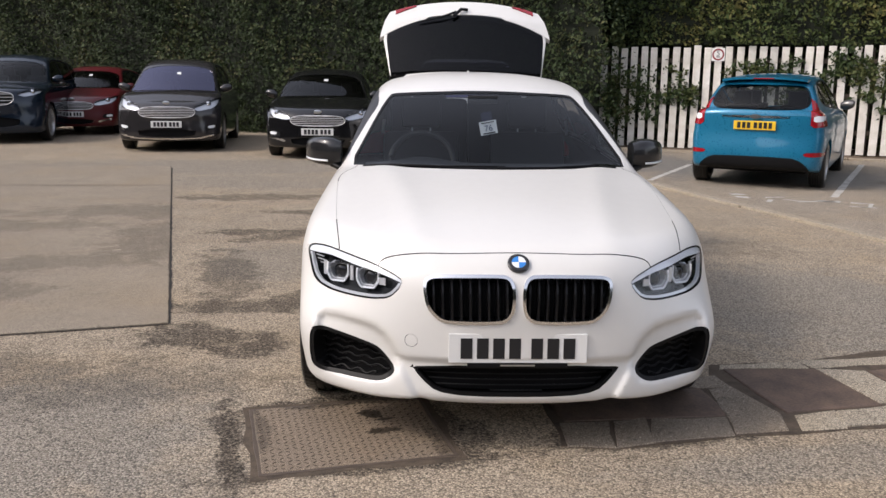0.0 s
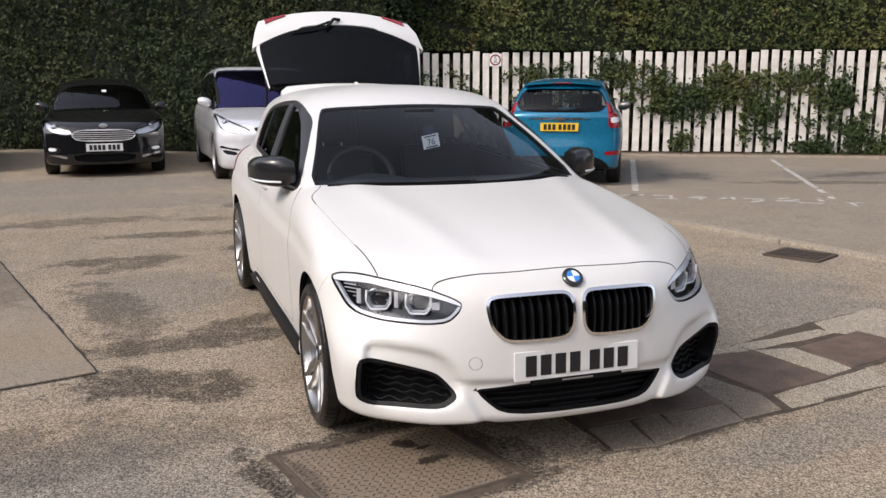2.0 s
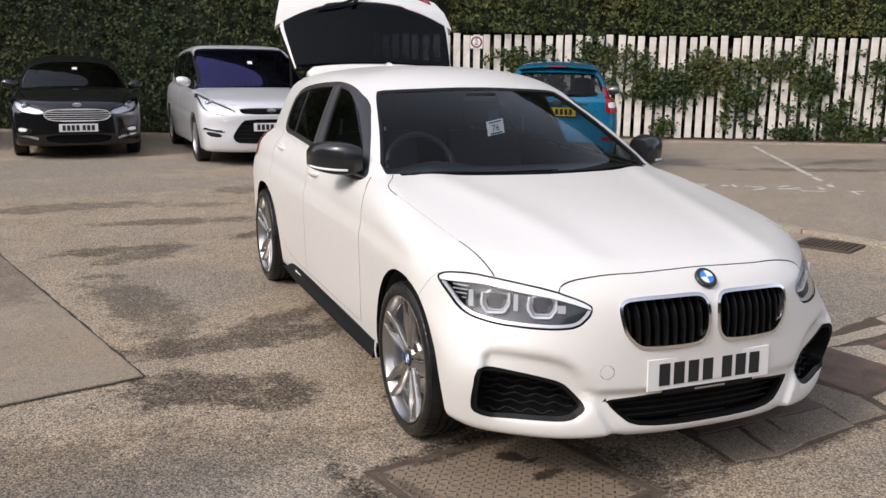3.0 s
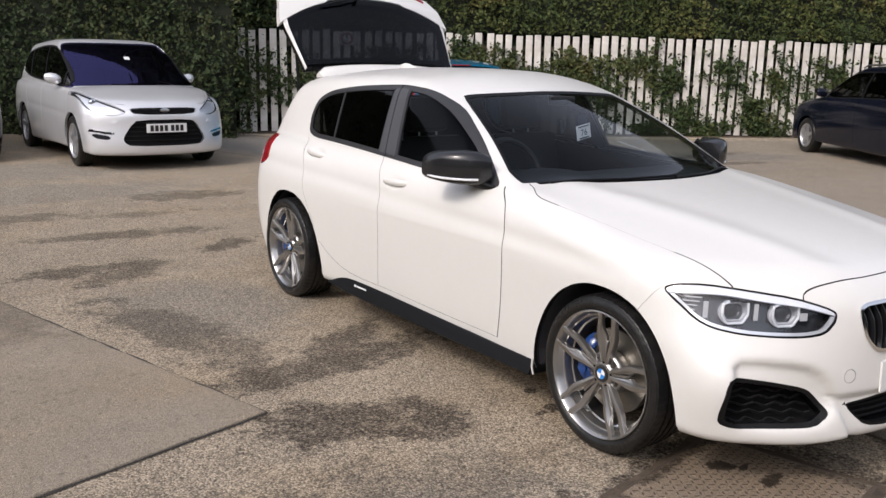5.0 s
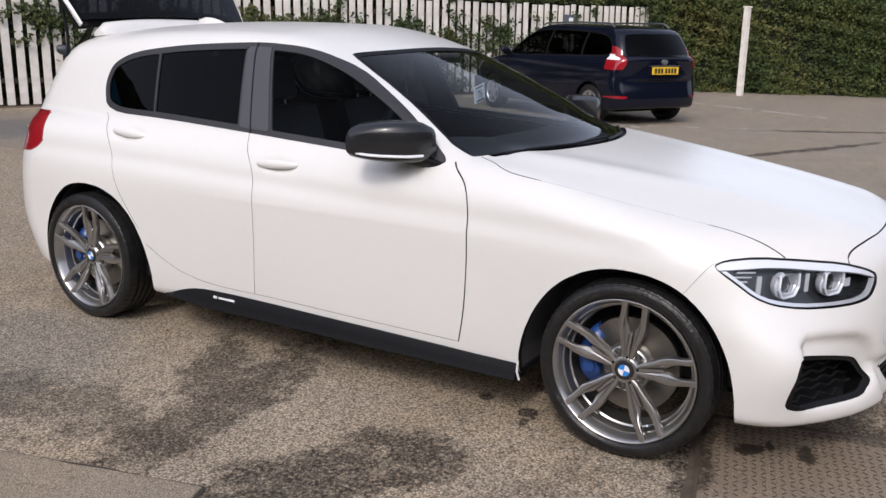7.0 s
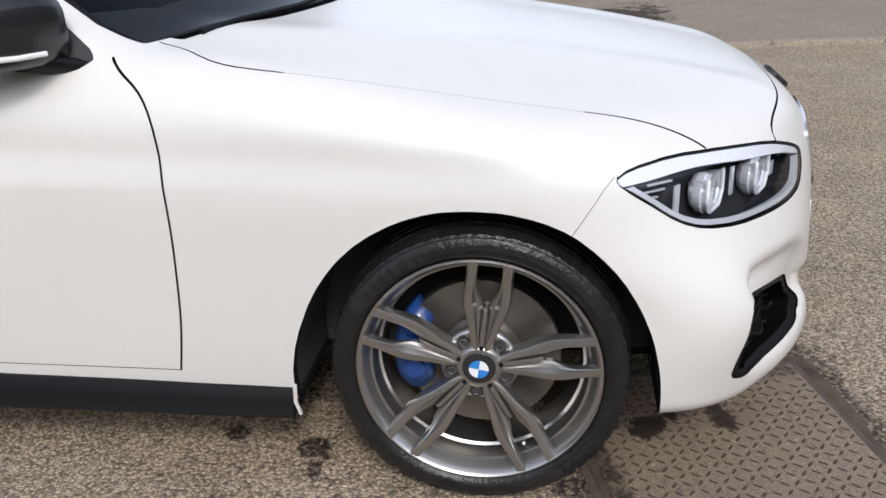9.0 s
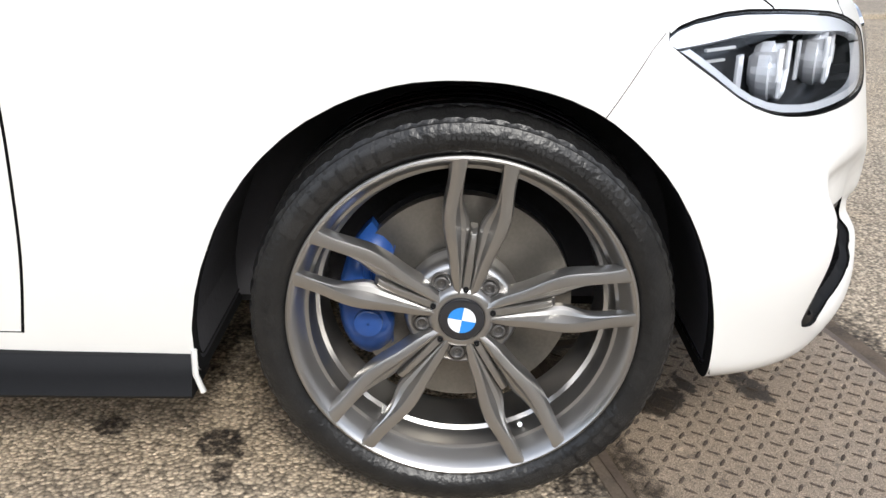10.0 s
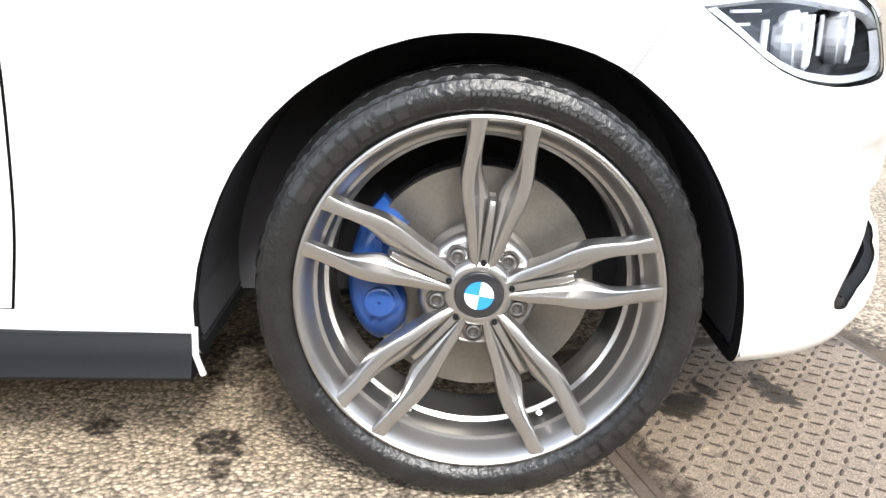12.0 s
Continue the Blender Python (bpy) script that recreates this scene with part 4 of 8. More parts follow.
def build_headlamps(car, S):
    T = S.pick("lamp", "brow", "lamp_trim")
    mid = S.V[T].mean(1)
    uz = lamp_uz(mid)
    edge = outline(uz, rounded(LAMP, 1))
    for sgn in (-1, 1):
        side = mid[:, 0] * sgn > 0
        lens = shell("headlamp", S.V, S.N, T[side], LENS, car, -0.001, 0.004, "clear headlamp with two round lamp units")
        shell("lamp_bowl", S.V, S.N, T[side], BOWL, lens, -0.062)
        # side walls of the lamp bowl
        rim_t = T[side]
        shell("lamp_wall", S.V, S.N, rim_t[edge[side] > -0.009], BOWL, lens, -0.012, 0.055)
        for key, mat, off, lab in (("brow", BROW, -0.006, "white light guide along the lamp's upper edge"), ("lamp_trim", LAMPSILVER, -0.006, "")):
            t = S.pick(key)
            shell("light_brow" if key == "brow" else key, S.V, S.N, t[mid_x(S.V, t) * sgn > 0], mat, lens, off, 0.014, lab)
        for (x, y, z), r in (((0.700, -0.474, 0.650), 0.034), ((0.575, -0.588, 0.649), 0.034)):
            m4 = Matrix.Translation((sgn * x, y, z)) @ Matrix.Rotation(radians(sgn * 26), 4, "Z")
            bm = bmesh.new()
            lathe(bm, [(0.052, 0.001), (0.0515, 0.012), (0.049, 0.022), (0.044, r * 0.82), (0.040, r * 0.95)], 28, "Y", m4 @ Matrix.Diagonal((1, -1, 1, 1)))
            bmesh.ops.translate(bm, verts=bm.verts[:], vec=m4.to_3x3() @ Vector((0, 0.070, 0)))
            part("projector_lens", bm, BLACKGLOSS, lens, smooth=True)
            # light guide: an open six-sided ring
            bm = bmesh.new()
            ring = [m4 @ Vector((u, 0.004, w)) for u, w in ((-0.047, 0.038), (-0.049, 0.010), (-0.048, -0.008), (-0.034, -0.032), (-0.026, -0.036), (0.024, -0.036), (0.032, -0.032), (0.047, -0.008), (0.048, 0.010), (0.046, 0.036))]
            tube(bm, ring, 0.0042)
            part("light_ring", bm, BROW, lens, smooth=True)
            bm = bmesh.new()
            ring = [m4 @ Vector((u * 0.84, 0.012, w * 0.80 + 0.003)) for u, w in ((-0.049, 0.010), (-0.048, -0.008), (-0.034, -0.032), (-0.026, -0.036), (0.024, -0.036), (0.032, -0.032), (0.047, -0.008), (0.048, 0.010))]
            tube(bm, ring, 0.0022)
            part("ring_edge", bm, REFLECTOR, lens, smooth=True)
            # silvered bowl of six sides round the projector
            bm = bmesh.new()
            hexa = [(-0.047, 0.034), (-0.048, -0.008), (-0.030, -0.034), (0.028, -0.034), (0.047, -0.008), (0.046, 0.034)]
            loft(bm, [[m4 @ Vector((u * k, d, w * k)) for u, w in hexa] for k, d in ((1.0, 0.008), (0.86, 0.040), (0.62, 0.050))], caps=False)
            part("lamp_bezel", bm, REFLECTOR, lens)
            # bright stepped half bowl on the unit's outer side
            bm = bmesh.new()
            arc = [radians(-70 + 140 * i / 10) for i in range(11)]
            steps = ((0.052, 0.006), (0.050, 0.016), (0.056, 0.018), (0.053, 0.034), (0.044, 0.044))
            grid = [[bm.verts.new(m4 @ Vector((sgn * ra * math.cos(a), d, ra * 0.84 * math.sin(a)))) for a in arc] for ra, d in steps]
            for r0, r1 in zip(grid, grid[1:]):
                for i in range(10):
                    bm.faces.new((r0[i], r0[i + 1], r1[i + 1], r1[i]))
            part("reflector_bowl", bm, REFLECTOR, lens)
        # silver plates that stand between the lamp units
        for x, y, z, w, h, turn in ((0.640, -0.532, 0.655, 0.008, 0.030, 30), (0.756, -0.408, 0.652, 0.009, 0.030, 40), (0.515, -0.636, 0.645, 0.014, 0.014, 24)):
            bm = bmesh.new()
            box(bm, -w, w, -0.002, 0.003, -h, h, 0.0015, Matrix.Translation((sgn * x, y + 0.020, z)) @ Matrix.Rotation(radians(sgn * turn), 4, "Z"))
            part("reflector_plate", bm, REFLECTOR, lens)
        bm = bmesh.new()
        for i in range(4):
            x, y = 0.775 + 0.004 * i, -0.335 - 0.012 * i
            box(bm, -0.030, 0.030, -0.003, 0.003, -0.002, 0.002, 0.001, Matrix.Translation((sgn * (x - 0.006), y + 0.02, 0.640 + 0.018 * i)) @ Matrix.Rotation(radians(sgn * 55), 4, "Z"))
        part("indicator_fins", bm, LAMPSILVER, lens)


def span_inside(x, poly, lo, hi):
    z = np.linspace(lo, hi, 200)
    d = outline(np.stack([np.full_like(z, x), z], 1), poly)
    ok = z[d < 0]
    return (ok.min(), ok.max()) if len(ok) else None


def front_y(f, x, z):
    y = np.linspace(-0.9, 0.0, 900)
    v = f(np.stack([np.full_like(y, x), y, np.full_like(y, z)], 1))
    return float(y[np.argmax(v < 0)])


def build_grilles(car, S, f):
    kid = rounded(KIDNEY, 2)
    for sgn in (-1, 1):
        T = S.pick("kidney_ring")
        ring = shell("kidney_grille", S.V, S.N, T[mid_x(S.V, T) * sgn > 0], CHROME, car, 0.006, 0.03, "chrome-rimmed grille with black vertical slats")
        for i in range(9):
            x = 0.040 + 0.0345 * i
            s = span_inside(x, kid, 0.45, 0.75)
            if not s:
                continue
            z0, z1 = s[0] + 0.006, s[1] - 0.004
            bm = bmesh.new()
            rings = []
            for j in range(9):
                q = j / 8
                z = z0 + (z1 - z0) * q
                y = front_y(f, x, z) + 0.011 + 0.026 * max(0.0, (q - 0.55) / 0.45) ** 1.6
                w = 0.0065
                xx = sgn * (x + 0.004 * q)
                rings.append([Vector((xx - w * 0.5, y, z)), Vector((xx + w * 0.5, y, z)), Vector((xx + w, y + 0.012, z)), Vector((xx + w, y + 0.05, z)), Vector((xx - w, y + 0.05, z)), Vector((xx - w, y + 0.012, z))])
            loft(bm, rings)
            part("slat", bm, SLATBLACK, ring)
        T = S.pick("kidney")
        # sheet coloured as the unlit depth behind the slats
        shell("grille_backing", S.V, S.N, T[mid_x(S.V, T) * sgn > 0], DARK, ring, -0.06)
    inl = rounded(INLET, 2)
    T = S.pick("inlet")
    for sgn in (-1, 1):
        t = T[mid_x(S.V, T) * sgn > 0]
        # near-black sheet: the inlet's unlit depth is put into its colour
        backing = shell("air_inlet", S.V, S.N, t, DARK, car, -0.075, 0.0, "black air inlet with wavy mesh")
        d = outline(axz(S.V[t].mean(1)), inl)
        shell("inlet_rim", S.V, S.N, t[d > -0.016], MESHBLACK, backing, -0.005, 0.07)
        for k in range(6):
            z = 0.278 + 0.027 * k
            xs = np.linspace(0.44, 0.80, 60)
            ok = xs[outline(np.stack([xs, np.full_like(xs, z)], 1), inl) < -0.008]
            if len(ok) < 4:
                continue
            pts = []
            for x in np.linspace(ok.min(), ok.max(), 25):
                zz = z + 0.006 * math.sin(x * 95 + k * 1.2)
                pts.append((sgn * x, front_y(f, x, zz) + 0.050, zz))
            bm = bmesh.new()
            tube(bm, pts, 0.0042, 6)
            part("mesh_bar", bm, MESHBLACK, backing)
    t = S.pick("lower_grille")
    # backing coloured as unlit depth behind the mesh bars
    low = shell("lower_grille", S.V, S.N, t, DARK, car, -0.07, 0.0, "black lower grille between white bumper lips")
    lo = rounded(LOWER, 1)
    d = outline(S.V[t].mean(1)[:, [0, 2]], lo)
    shell("grille_rim", S.V, S.N, t[d > -0.010], TRIM, low, -0.004, 0.025)
    for k in range(5):
        z = 0.252 + 0.021 * k
        xs = np.linspace(-0.42, 0.42, 90)
        ok = xs[outline(np.stack([xs, np.full_like(xs, z)], 1), lo) < -0.014]
        pts = [(x, front_y(f, x, z) + 0.034, z) for x in np.linspace(ok.min(), ok.max(), 24)]
        bm = bmesh.new()
        tube(bm, pts, 0.0034, 6)
        part("mesh_bar", bm, MESHBLACK, low)


def build_liners(car):
    for sgn in (-1, 1):
        for yc, poly in ((0.0, front_arch()), (2.695, rear_arch())):
            poly = poly[poly[:, 1] > 0.19]
            c = np.array([yc, 0.3])
            rings = []
            for x in (0.842, 0.80, 0.56):
                k = 1.006
                rings.append([Vector((sgn * x, c[0] + (p[0] - c[0]) * k, c[1] + (p[1] - c[1]) * k)) for p in poly])
            bm = bmesh.new()
            loft(bm, rings, closed=False)
            bm.faces.new([bm.verts.new(v) for v in rings[-1]])
            part("wheel_arch_liner", bm, LINER, car)
    bm = bmesh.new()
    for x0, x1, y0, y1 in ((-0.80, 0.80, 0.42, 2.28), (-0.54, 0.54, -0.62, 0.42), (-0.54, 0.54, 2.28, 3.45)):
        box(bm, x0, x1, y0, y1, 0.205, 0.235)
    part("underbody", bm, DARK, car)


def build_skirts(car):
    for sgn in (-1, 1):
        rings = []
        for i in range(41):
            y = 0.402 + (2.21 - 0.402) * i / 40
            rise = max(0.0, (y - 1.95) / 0.26)
            top = 0.250 + 0.026 * min(1, max(0, (y - 0.6) / 1.2)) - 0.065 * rise ** 2
            bot = 0.186 + 0.016 * rise
            w = 0.863 + 0.004 * math.sin(math.pi * i / 40)
            rings.append([Vector((sgn * x, y, z)) for x, z in ((w - 0.024, top), (w - 0.012, top - 0.002), (w - 0.006, top - 0.008), (w + 0.002, (top + bot) / 2), (w + 0.010, bot + 0.012), (w + 0.013, bot + 0.006), (w + 0.009, bot), (w - 0.09, bot - 0.002), (w - 0.10, top - 0.03))])
        bm = bmesh.new()
        loft(bm, rings)
        skirt = part("side_skirt", bm, SKIRT, car, "satin black side skirt", smooth=True)
        # pale marks near the rear end of the skirt
        for y0, y1, h in ((1.885, 1.905, 0.012), (1.78, 1.875, 0.0085)):
            bm = bmesh.new()
            box(bm, sgn * 0.8675, sgn * 0.8705, y0, y1, 0.246 - h / 2, 0.246 + h / 2)
            part("skirt_mark", bm, ROUNDWHITE, skirt)
        # white lip at the back of the front arch
        bm = bmesh.new()
        tube(bm, [(sgn * 0.860, 0.396, 0.262), (sgn * 0.862, 0.397, 0.222), (sgn * 0.858, 0.389, 0.190)], 0.0048, 8)
        part("arch_lip", bm, WHITE, car, smooth=True)


def build_mirrors(car):
    sect = [(0.79, 0.80, 0.955, 0.942, 1.075), (0.83, 0.80, 0.985, 0.938, 1.092), (0.87, 0.815, 1.012, 0.940, 1.096), (0.91, 0.842, 1.034, 0.943, 1.094), (0.945, 0.880, 1.052, 0.949, 1.088), (0.970, 0.925, 1.062, 0.956, 1.078), (0.986, 0.965, 1.066, 0.964, 1.064), (0.995, 1.01, 1.064, 0.976, 1.046)]
    for sgn in (-1, 1):
        rings = []
        for x, y0, y1, z0, z1 in sect:
            yc, zc, ry, rz = (y0 + y1) / 2, (z0 + z1) / 2, (y1 - y0) / 2, (z1 - z0) / 2
            ring = []
            for k in range(20):
                a = 2 * math.pi * k / 20
                c, s = math.cos(a), math.sin(a)
                e = 0.50
                yy = yc + ry * math.copysign(abs(c) ** e, c)
                if c > 0:
                    yy = yc + ry * min(1.0, abs(c) ** 0.35)
                ring.append(Vector((sgn * x, yy, zc + rz * math.copysign(abs(s) ** 0.55, s))))
            rings.append(ring)
        bm = bmesh.new()
        loft(bm, rings)
        mir = part("door_mirror", bm, surface_once("mirror_cap"), car, "gloss black door mirror with a pale indicator strip", smooth=True)
        bm = bmesh.new()
        pts = []
        for x, y0, y1, z0, z1 in sect[1:7]:
            pts.append((sgn * x, y0 + (y1 - y0) * 0.10 - 0.004, 0.972))
        tube(bm, [(sgn * (x), y, z) for (x, y, z) in [(0.86, 0.812, 0.971), (0.91, 0.840, 0.971), (0.945, 0.878, 0.972), (0.972, 0.925, 0.973), (0.987, 0.975, 0.975), (0.990, 1.02, 0.978)]], 0.0055, 8)
        part("indicator_strip", bm, ROUNDWHITE, mir, smooth=True)
        bm = bmesh.new()
        rings = []
        for q, (x, y, z) in ((0, (0.775, 0.800, 0.928)), (0.5, (0.80, 0.835, 0.938)), (1, (0.85, 0.885, 0.956))):
            rings.append([Vector((sgn * x, y + 0.055 * math.cos(2 * math.pi * k / 12), z + (0.016 + 0.006 * q) * math.sin(2 * math.pi * k / 12))) for k in range(12)])
        loft(bm, rings)
        part("mirror_arm", bm, TRIM, mir, smooth=True)
        bm = bmesh.new()
        pts = []
        for k in range(20):
            a = 2 * math.pi * k / 20
            pts.append(bm.verts.new((sgn * (0.895 + 0.078 * math.cos(a)), 1.036 + 0.030 * math.cos(a) + 0.003, 1.022 + 0.060 * math.sin(a))))
        bm.faces.new(pts)
        part("mirror_glass", bm, CHROME, mir)


def surface_once(key):
    if key not in MESH_STORE:
        MESH_STORE[key] = surface(key, (0.014, 0.0145, 0.016), 0.26, coat=0.3)
    return MESH_STORE[key]


def side_x(f, y, z):
    x = np.linspace(0.95, 0.4, 800)
    v = f(np.stack([x, np.full_like(x, y), np.full_like(x, z)], 1))
    return float(x[np.argmax(v < 0)])


def build_handles(car, f):
    for sgn in (-1, 1):
        for y0, y1, z0, z1 in ((1.425, 1.648, 0.876, 0.868), (2.340, 2.560, 0.925, 0.936)):
            rings = []
            base = max(side_x(f, y0 - 0.02, z0), side_x(f, y1 + 0.02, z1)) - 0.002
            for i in range(15):
                q = i / 14
                y, z = y0 + (y1 - y0) * q, z0 + (z1 - z0) * q
                out = base + 0.020 * min(1.0, math.sin(math.pi * q) ** 0.45 + 0.02)
                h = 0.0125 + 0.0055 * math.sin(math.pi * q)
                if i in (0, 14):
                    h *= 0.7
                rings.append([Vector((sgn * (out + dx), y, z + dz * h)) for dx, dz in ((-0.020, -0.8), (-0.006, -1), (0.0, -0.6), (0.002, 0), (-0.001, 0.6), (-0.007, 1), (-0.020, 0.8))])
            bm = bmesh.new()
            loft(bm, rings)
            part("door_handle", bm, WHITE, car, smooth=True)


def gate_point(x, s, out=0.0):
    """A point of the raised tailgate: s metres from the hinge, x across."""
    a = Vector((0, 0.555, 0.832))
    n = Vector((0, -0.832, 0.555))
    p = Vector((0, 3.045, 1.415))
    if s <= 0.5:
        p = p + a * s
    else:
        k = radians(22)
        q = s - 0.5
        b = a * math.cos(k) - n * math.sin(k)
        p = p + a * 0.5 + b * q
        n = n * math.cos(k) + a * math.sin(k)
    bulge = 0.055 * (1 - (x / 0.62) ** 2)
    p = p + n * (bulge + out)
    p.x = x
    return p


def gate_sheet(outline_lo, outline_hi, half, nx=40, ns=22, out=0.0, thick=0.03):
    """A curved sheet between two s-curves and within a half width that changes with s."""
    bm = bmesh.new()
    front, back = [], []
    for j in range(ns + 1):
        rowf, rowb = [], []
        for i in range(nx + 1):
            u = -1 + 2 * i / nx
            v = j / ns
            lo, hi = outline_lo(u), outline_hi(u)
            s = lo + (hi - lo) * v
            x = u * half(s)
            rowf.append(bm.verts.new(gate_point(x, s, out)))
            rowb.append(bm.verts.new(gate_point(x, s, out - thick)))
        front.append(rowf)
        back.append(rowb)
    for j in range(ns):
        for i in range(nx):
            bm.faces.new((front[j][i], front[j][i + 1], front[j + 1][i + 1], front[j + 1][i]))
            bm.faces.new((back[j][i], back[j + 1][i], back[j + 1][i + 1], back[j][i + 1]))
    for j in range(ns):
        for i in (0, nx):
            q = (front[j][i], front[j + 1][i], back[j + 1][i], back[j][i])
            bm.faces.new(q if i else q[::-1])
    for i in range(nx):
        for j in (0, ns):
            q = (front[j][i], front[j][i + 1], back[j][i + 1], back[j][i])
            bm.faces.new(q[::-1] if j else q)
    return bm


def build_tailgate(car):
    # lower body of the gate, white, with its swept corners
    top = lambda u: 0.715 - 0.085 * abs(u) ** 2.4
    mid = lambda u: 0.525 - 0.175 * abs(u) ** 2.6
    wide = lambda s: 0.672 - 0.10 * max(0, (s - 0.34) / 0.36) ** 1.3
    gate = part("tailgate", gate_sheet(mid, top, wide, out=0.004, thick=0.05), WHITE, car, "raised white tailgate with dark rear window", smooth=True)
    frame_half = lambda s: 0.585 + 0.055 * min(1, s / 0.33)
    for sgn in (-1, 1):
        bm = bmesh.new()
        rings = []
        for i in range(15):
            s = 0.0 + 0.40 * i / 14
            h = frame_half(s)
            w = 0.005 + 0.022 * (i / 14) ** 1.5
            rings.append([gate_point(sgn * x, s, o) for x, o in ((h - 0.004, -0.022), (h + 0.002, -0.010), (h - 0.004, 0.0), (h - w, 0.002), (h - w, -0.03))])
        loft(bm, rings)
        part("gate_pillar", bm, WHITE, gate, smooth=True)
    glass_half = lambda s: frame_half(s) - 0.006
    part("rear_window", gate_sheet(lambda u: 0.02, lambda u: 0.535 - 0.165 * abs(u) ** 2.6, glass_half, out=-0.002, thick=0.004), GATEGLASS, gate, "dark rear window", smooth=True)
    part("gate_lining", gate_sheet(lambda u: 0.50 - 0.165 * abs(u) ** 2.6, lambda u: 0.66 - 0.10 * abs(u) ** 2.6, lambda s: glass_half(s) + 0.005, out=-0.05, thick=0.02), DARK, gate, "black lining of the gate")
    part("gate_sill", gate_sheet(lambda u: 0.0, lambda u: 0.075, lambda s: glass_half(s) + 0.005, out=-0.03, thick=0.02), DARK, gate)
    for sgn in (-1, 1):
        bm = bmesh.new()
        rings = []
        for i in range(15):
            s = 0.40 * i / 14
            h = frame_half(s)
            rings.append([gate_point(sgn * x, s, o) for x, o in ((h - 0.006, -0.055), (h - 0.006, -0.024), (h - 0.045, -0.012), (h - 0.050, -0.055))])
        loft(bm, rings)
        part("pillar_lining", bm, DARK, gate)
    # spoiler at the hinge end, standing over the roof's rear edge
    bm = bmesh.new()
    rings = []
    for i in range(25):
        u = -1 + 2 * i / 24
        x = u * 0.50
        dz = -0.030 * abs(u) ** 2.5
        drop = 0.028 * max(0, abs(u) - 0.92) / 0.08
        rings.append([Vector((x, 2.97, 1.392 + dz)), Vector((x, 2.985, 1.428 + dz - drop)), Vector((x, 3.01, 1.445 + dz - drop)), Vector((x, 3.035, 1.448 + dz - drop)), Vector((x, 3.06, 1.432 + dz - drop)), Vector((x, 3.06, 1.385 + dz))])
    loft(bm, rings)
    part("roof_spoiler", bm, WHITE, gate, smooth=True)
    # tail lamp strips on the gate's far edge
    for sgn in (-1, 1):
        bm = bmesh.new()
        rings = []
        for i in range(9):
            q = i / 8
            x = 0.385 + 0.165 * q
            s1 = top(x / 0.57) - 0.006
            s0 = s1 - 0.014 - 0.036 * q
            rings.append([gate_point(sgn * x, s0, 0.003), gate_point(sgn * x, s0, 0.014), gate_point(sgn * x, s1, 0.014), gate_point(sgn * x, s1, 0.003)])
        loft(bm, rings)
        part("gate_lamp", bm, REDLENS, gate, "red lamp strip", smooth=True)
    bm = bmesh.new()
    tube(bm, [gate_point(0.02, 0.575, 0.016), gate_point(-0.03, 0.56, 0.03), gate_point(-0.09, 0.50, 0.034)], 0.013, 8)
    tube(bm, [gate_point(-0.07, 0.515, 0.034), gate_point(-0.2, 0.492, 0.026), gate_point(-0.36, 0.462, 0.016)], 0.010, 8, 0.6)
    part("rear_wiper", bm, TRIM, gate, smooth=True)
    for sgn in (-1, 1):
        bm = bmesh.new()
        tube(bm, [(sgn * 0.585, 3.17, 1.13), (sgn * 0.59, 3.15, 1.36), gate_point(sgn * 0.575, 0.25, -0.05)], 0.009, 8)
        part("gas_strut", bm, TRIM, gate, smooth=True)
    # roof fin
    bm = bmesh.new()
    rings = []
    for i in range(9):
        q = i / 8
        w = 0.030 * math.sin(math.pi * (0.12 + 0.80 * q)) ** 0.7
        h = 0.034 * math.sin(math.pi * min(1, 0.08 + q * 0.62)) * (1.0 if q < 0.85 else 0.85)
        y = 2.63 + 0.19 * q
        rings.append([Vector((-w, y, 1.410)), Vector((-w * 0.35, y, 1.425 + h * 0.75)), Vector((0, y, 1.427 + h)), Vector((w * 0.35, y, 1.425 + h * 0.75)), Vector((w, y, 1.410))])
    loft(bm, rings)
    part("roof_fin", bm, WHITE, car, smooth=True)


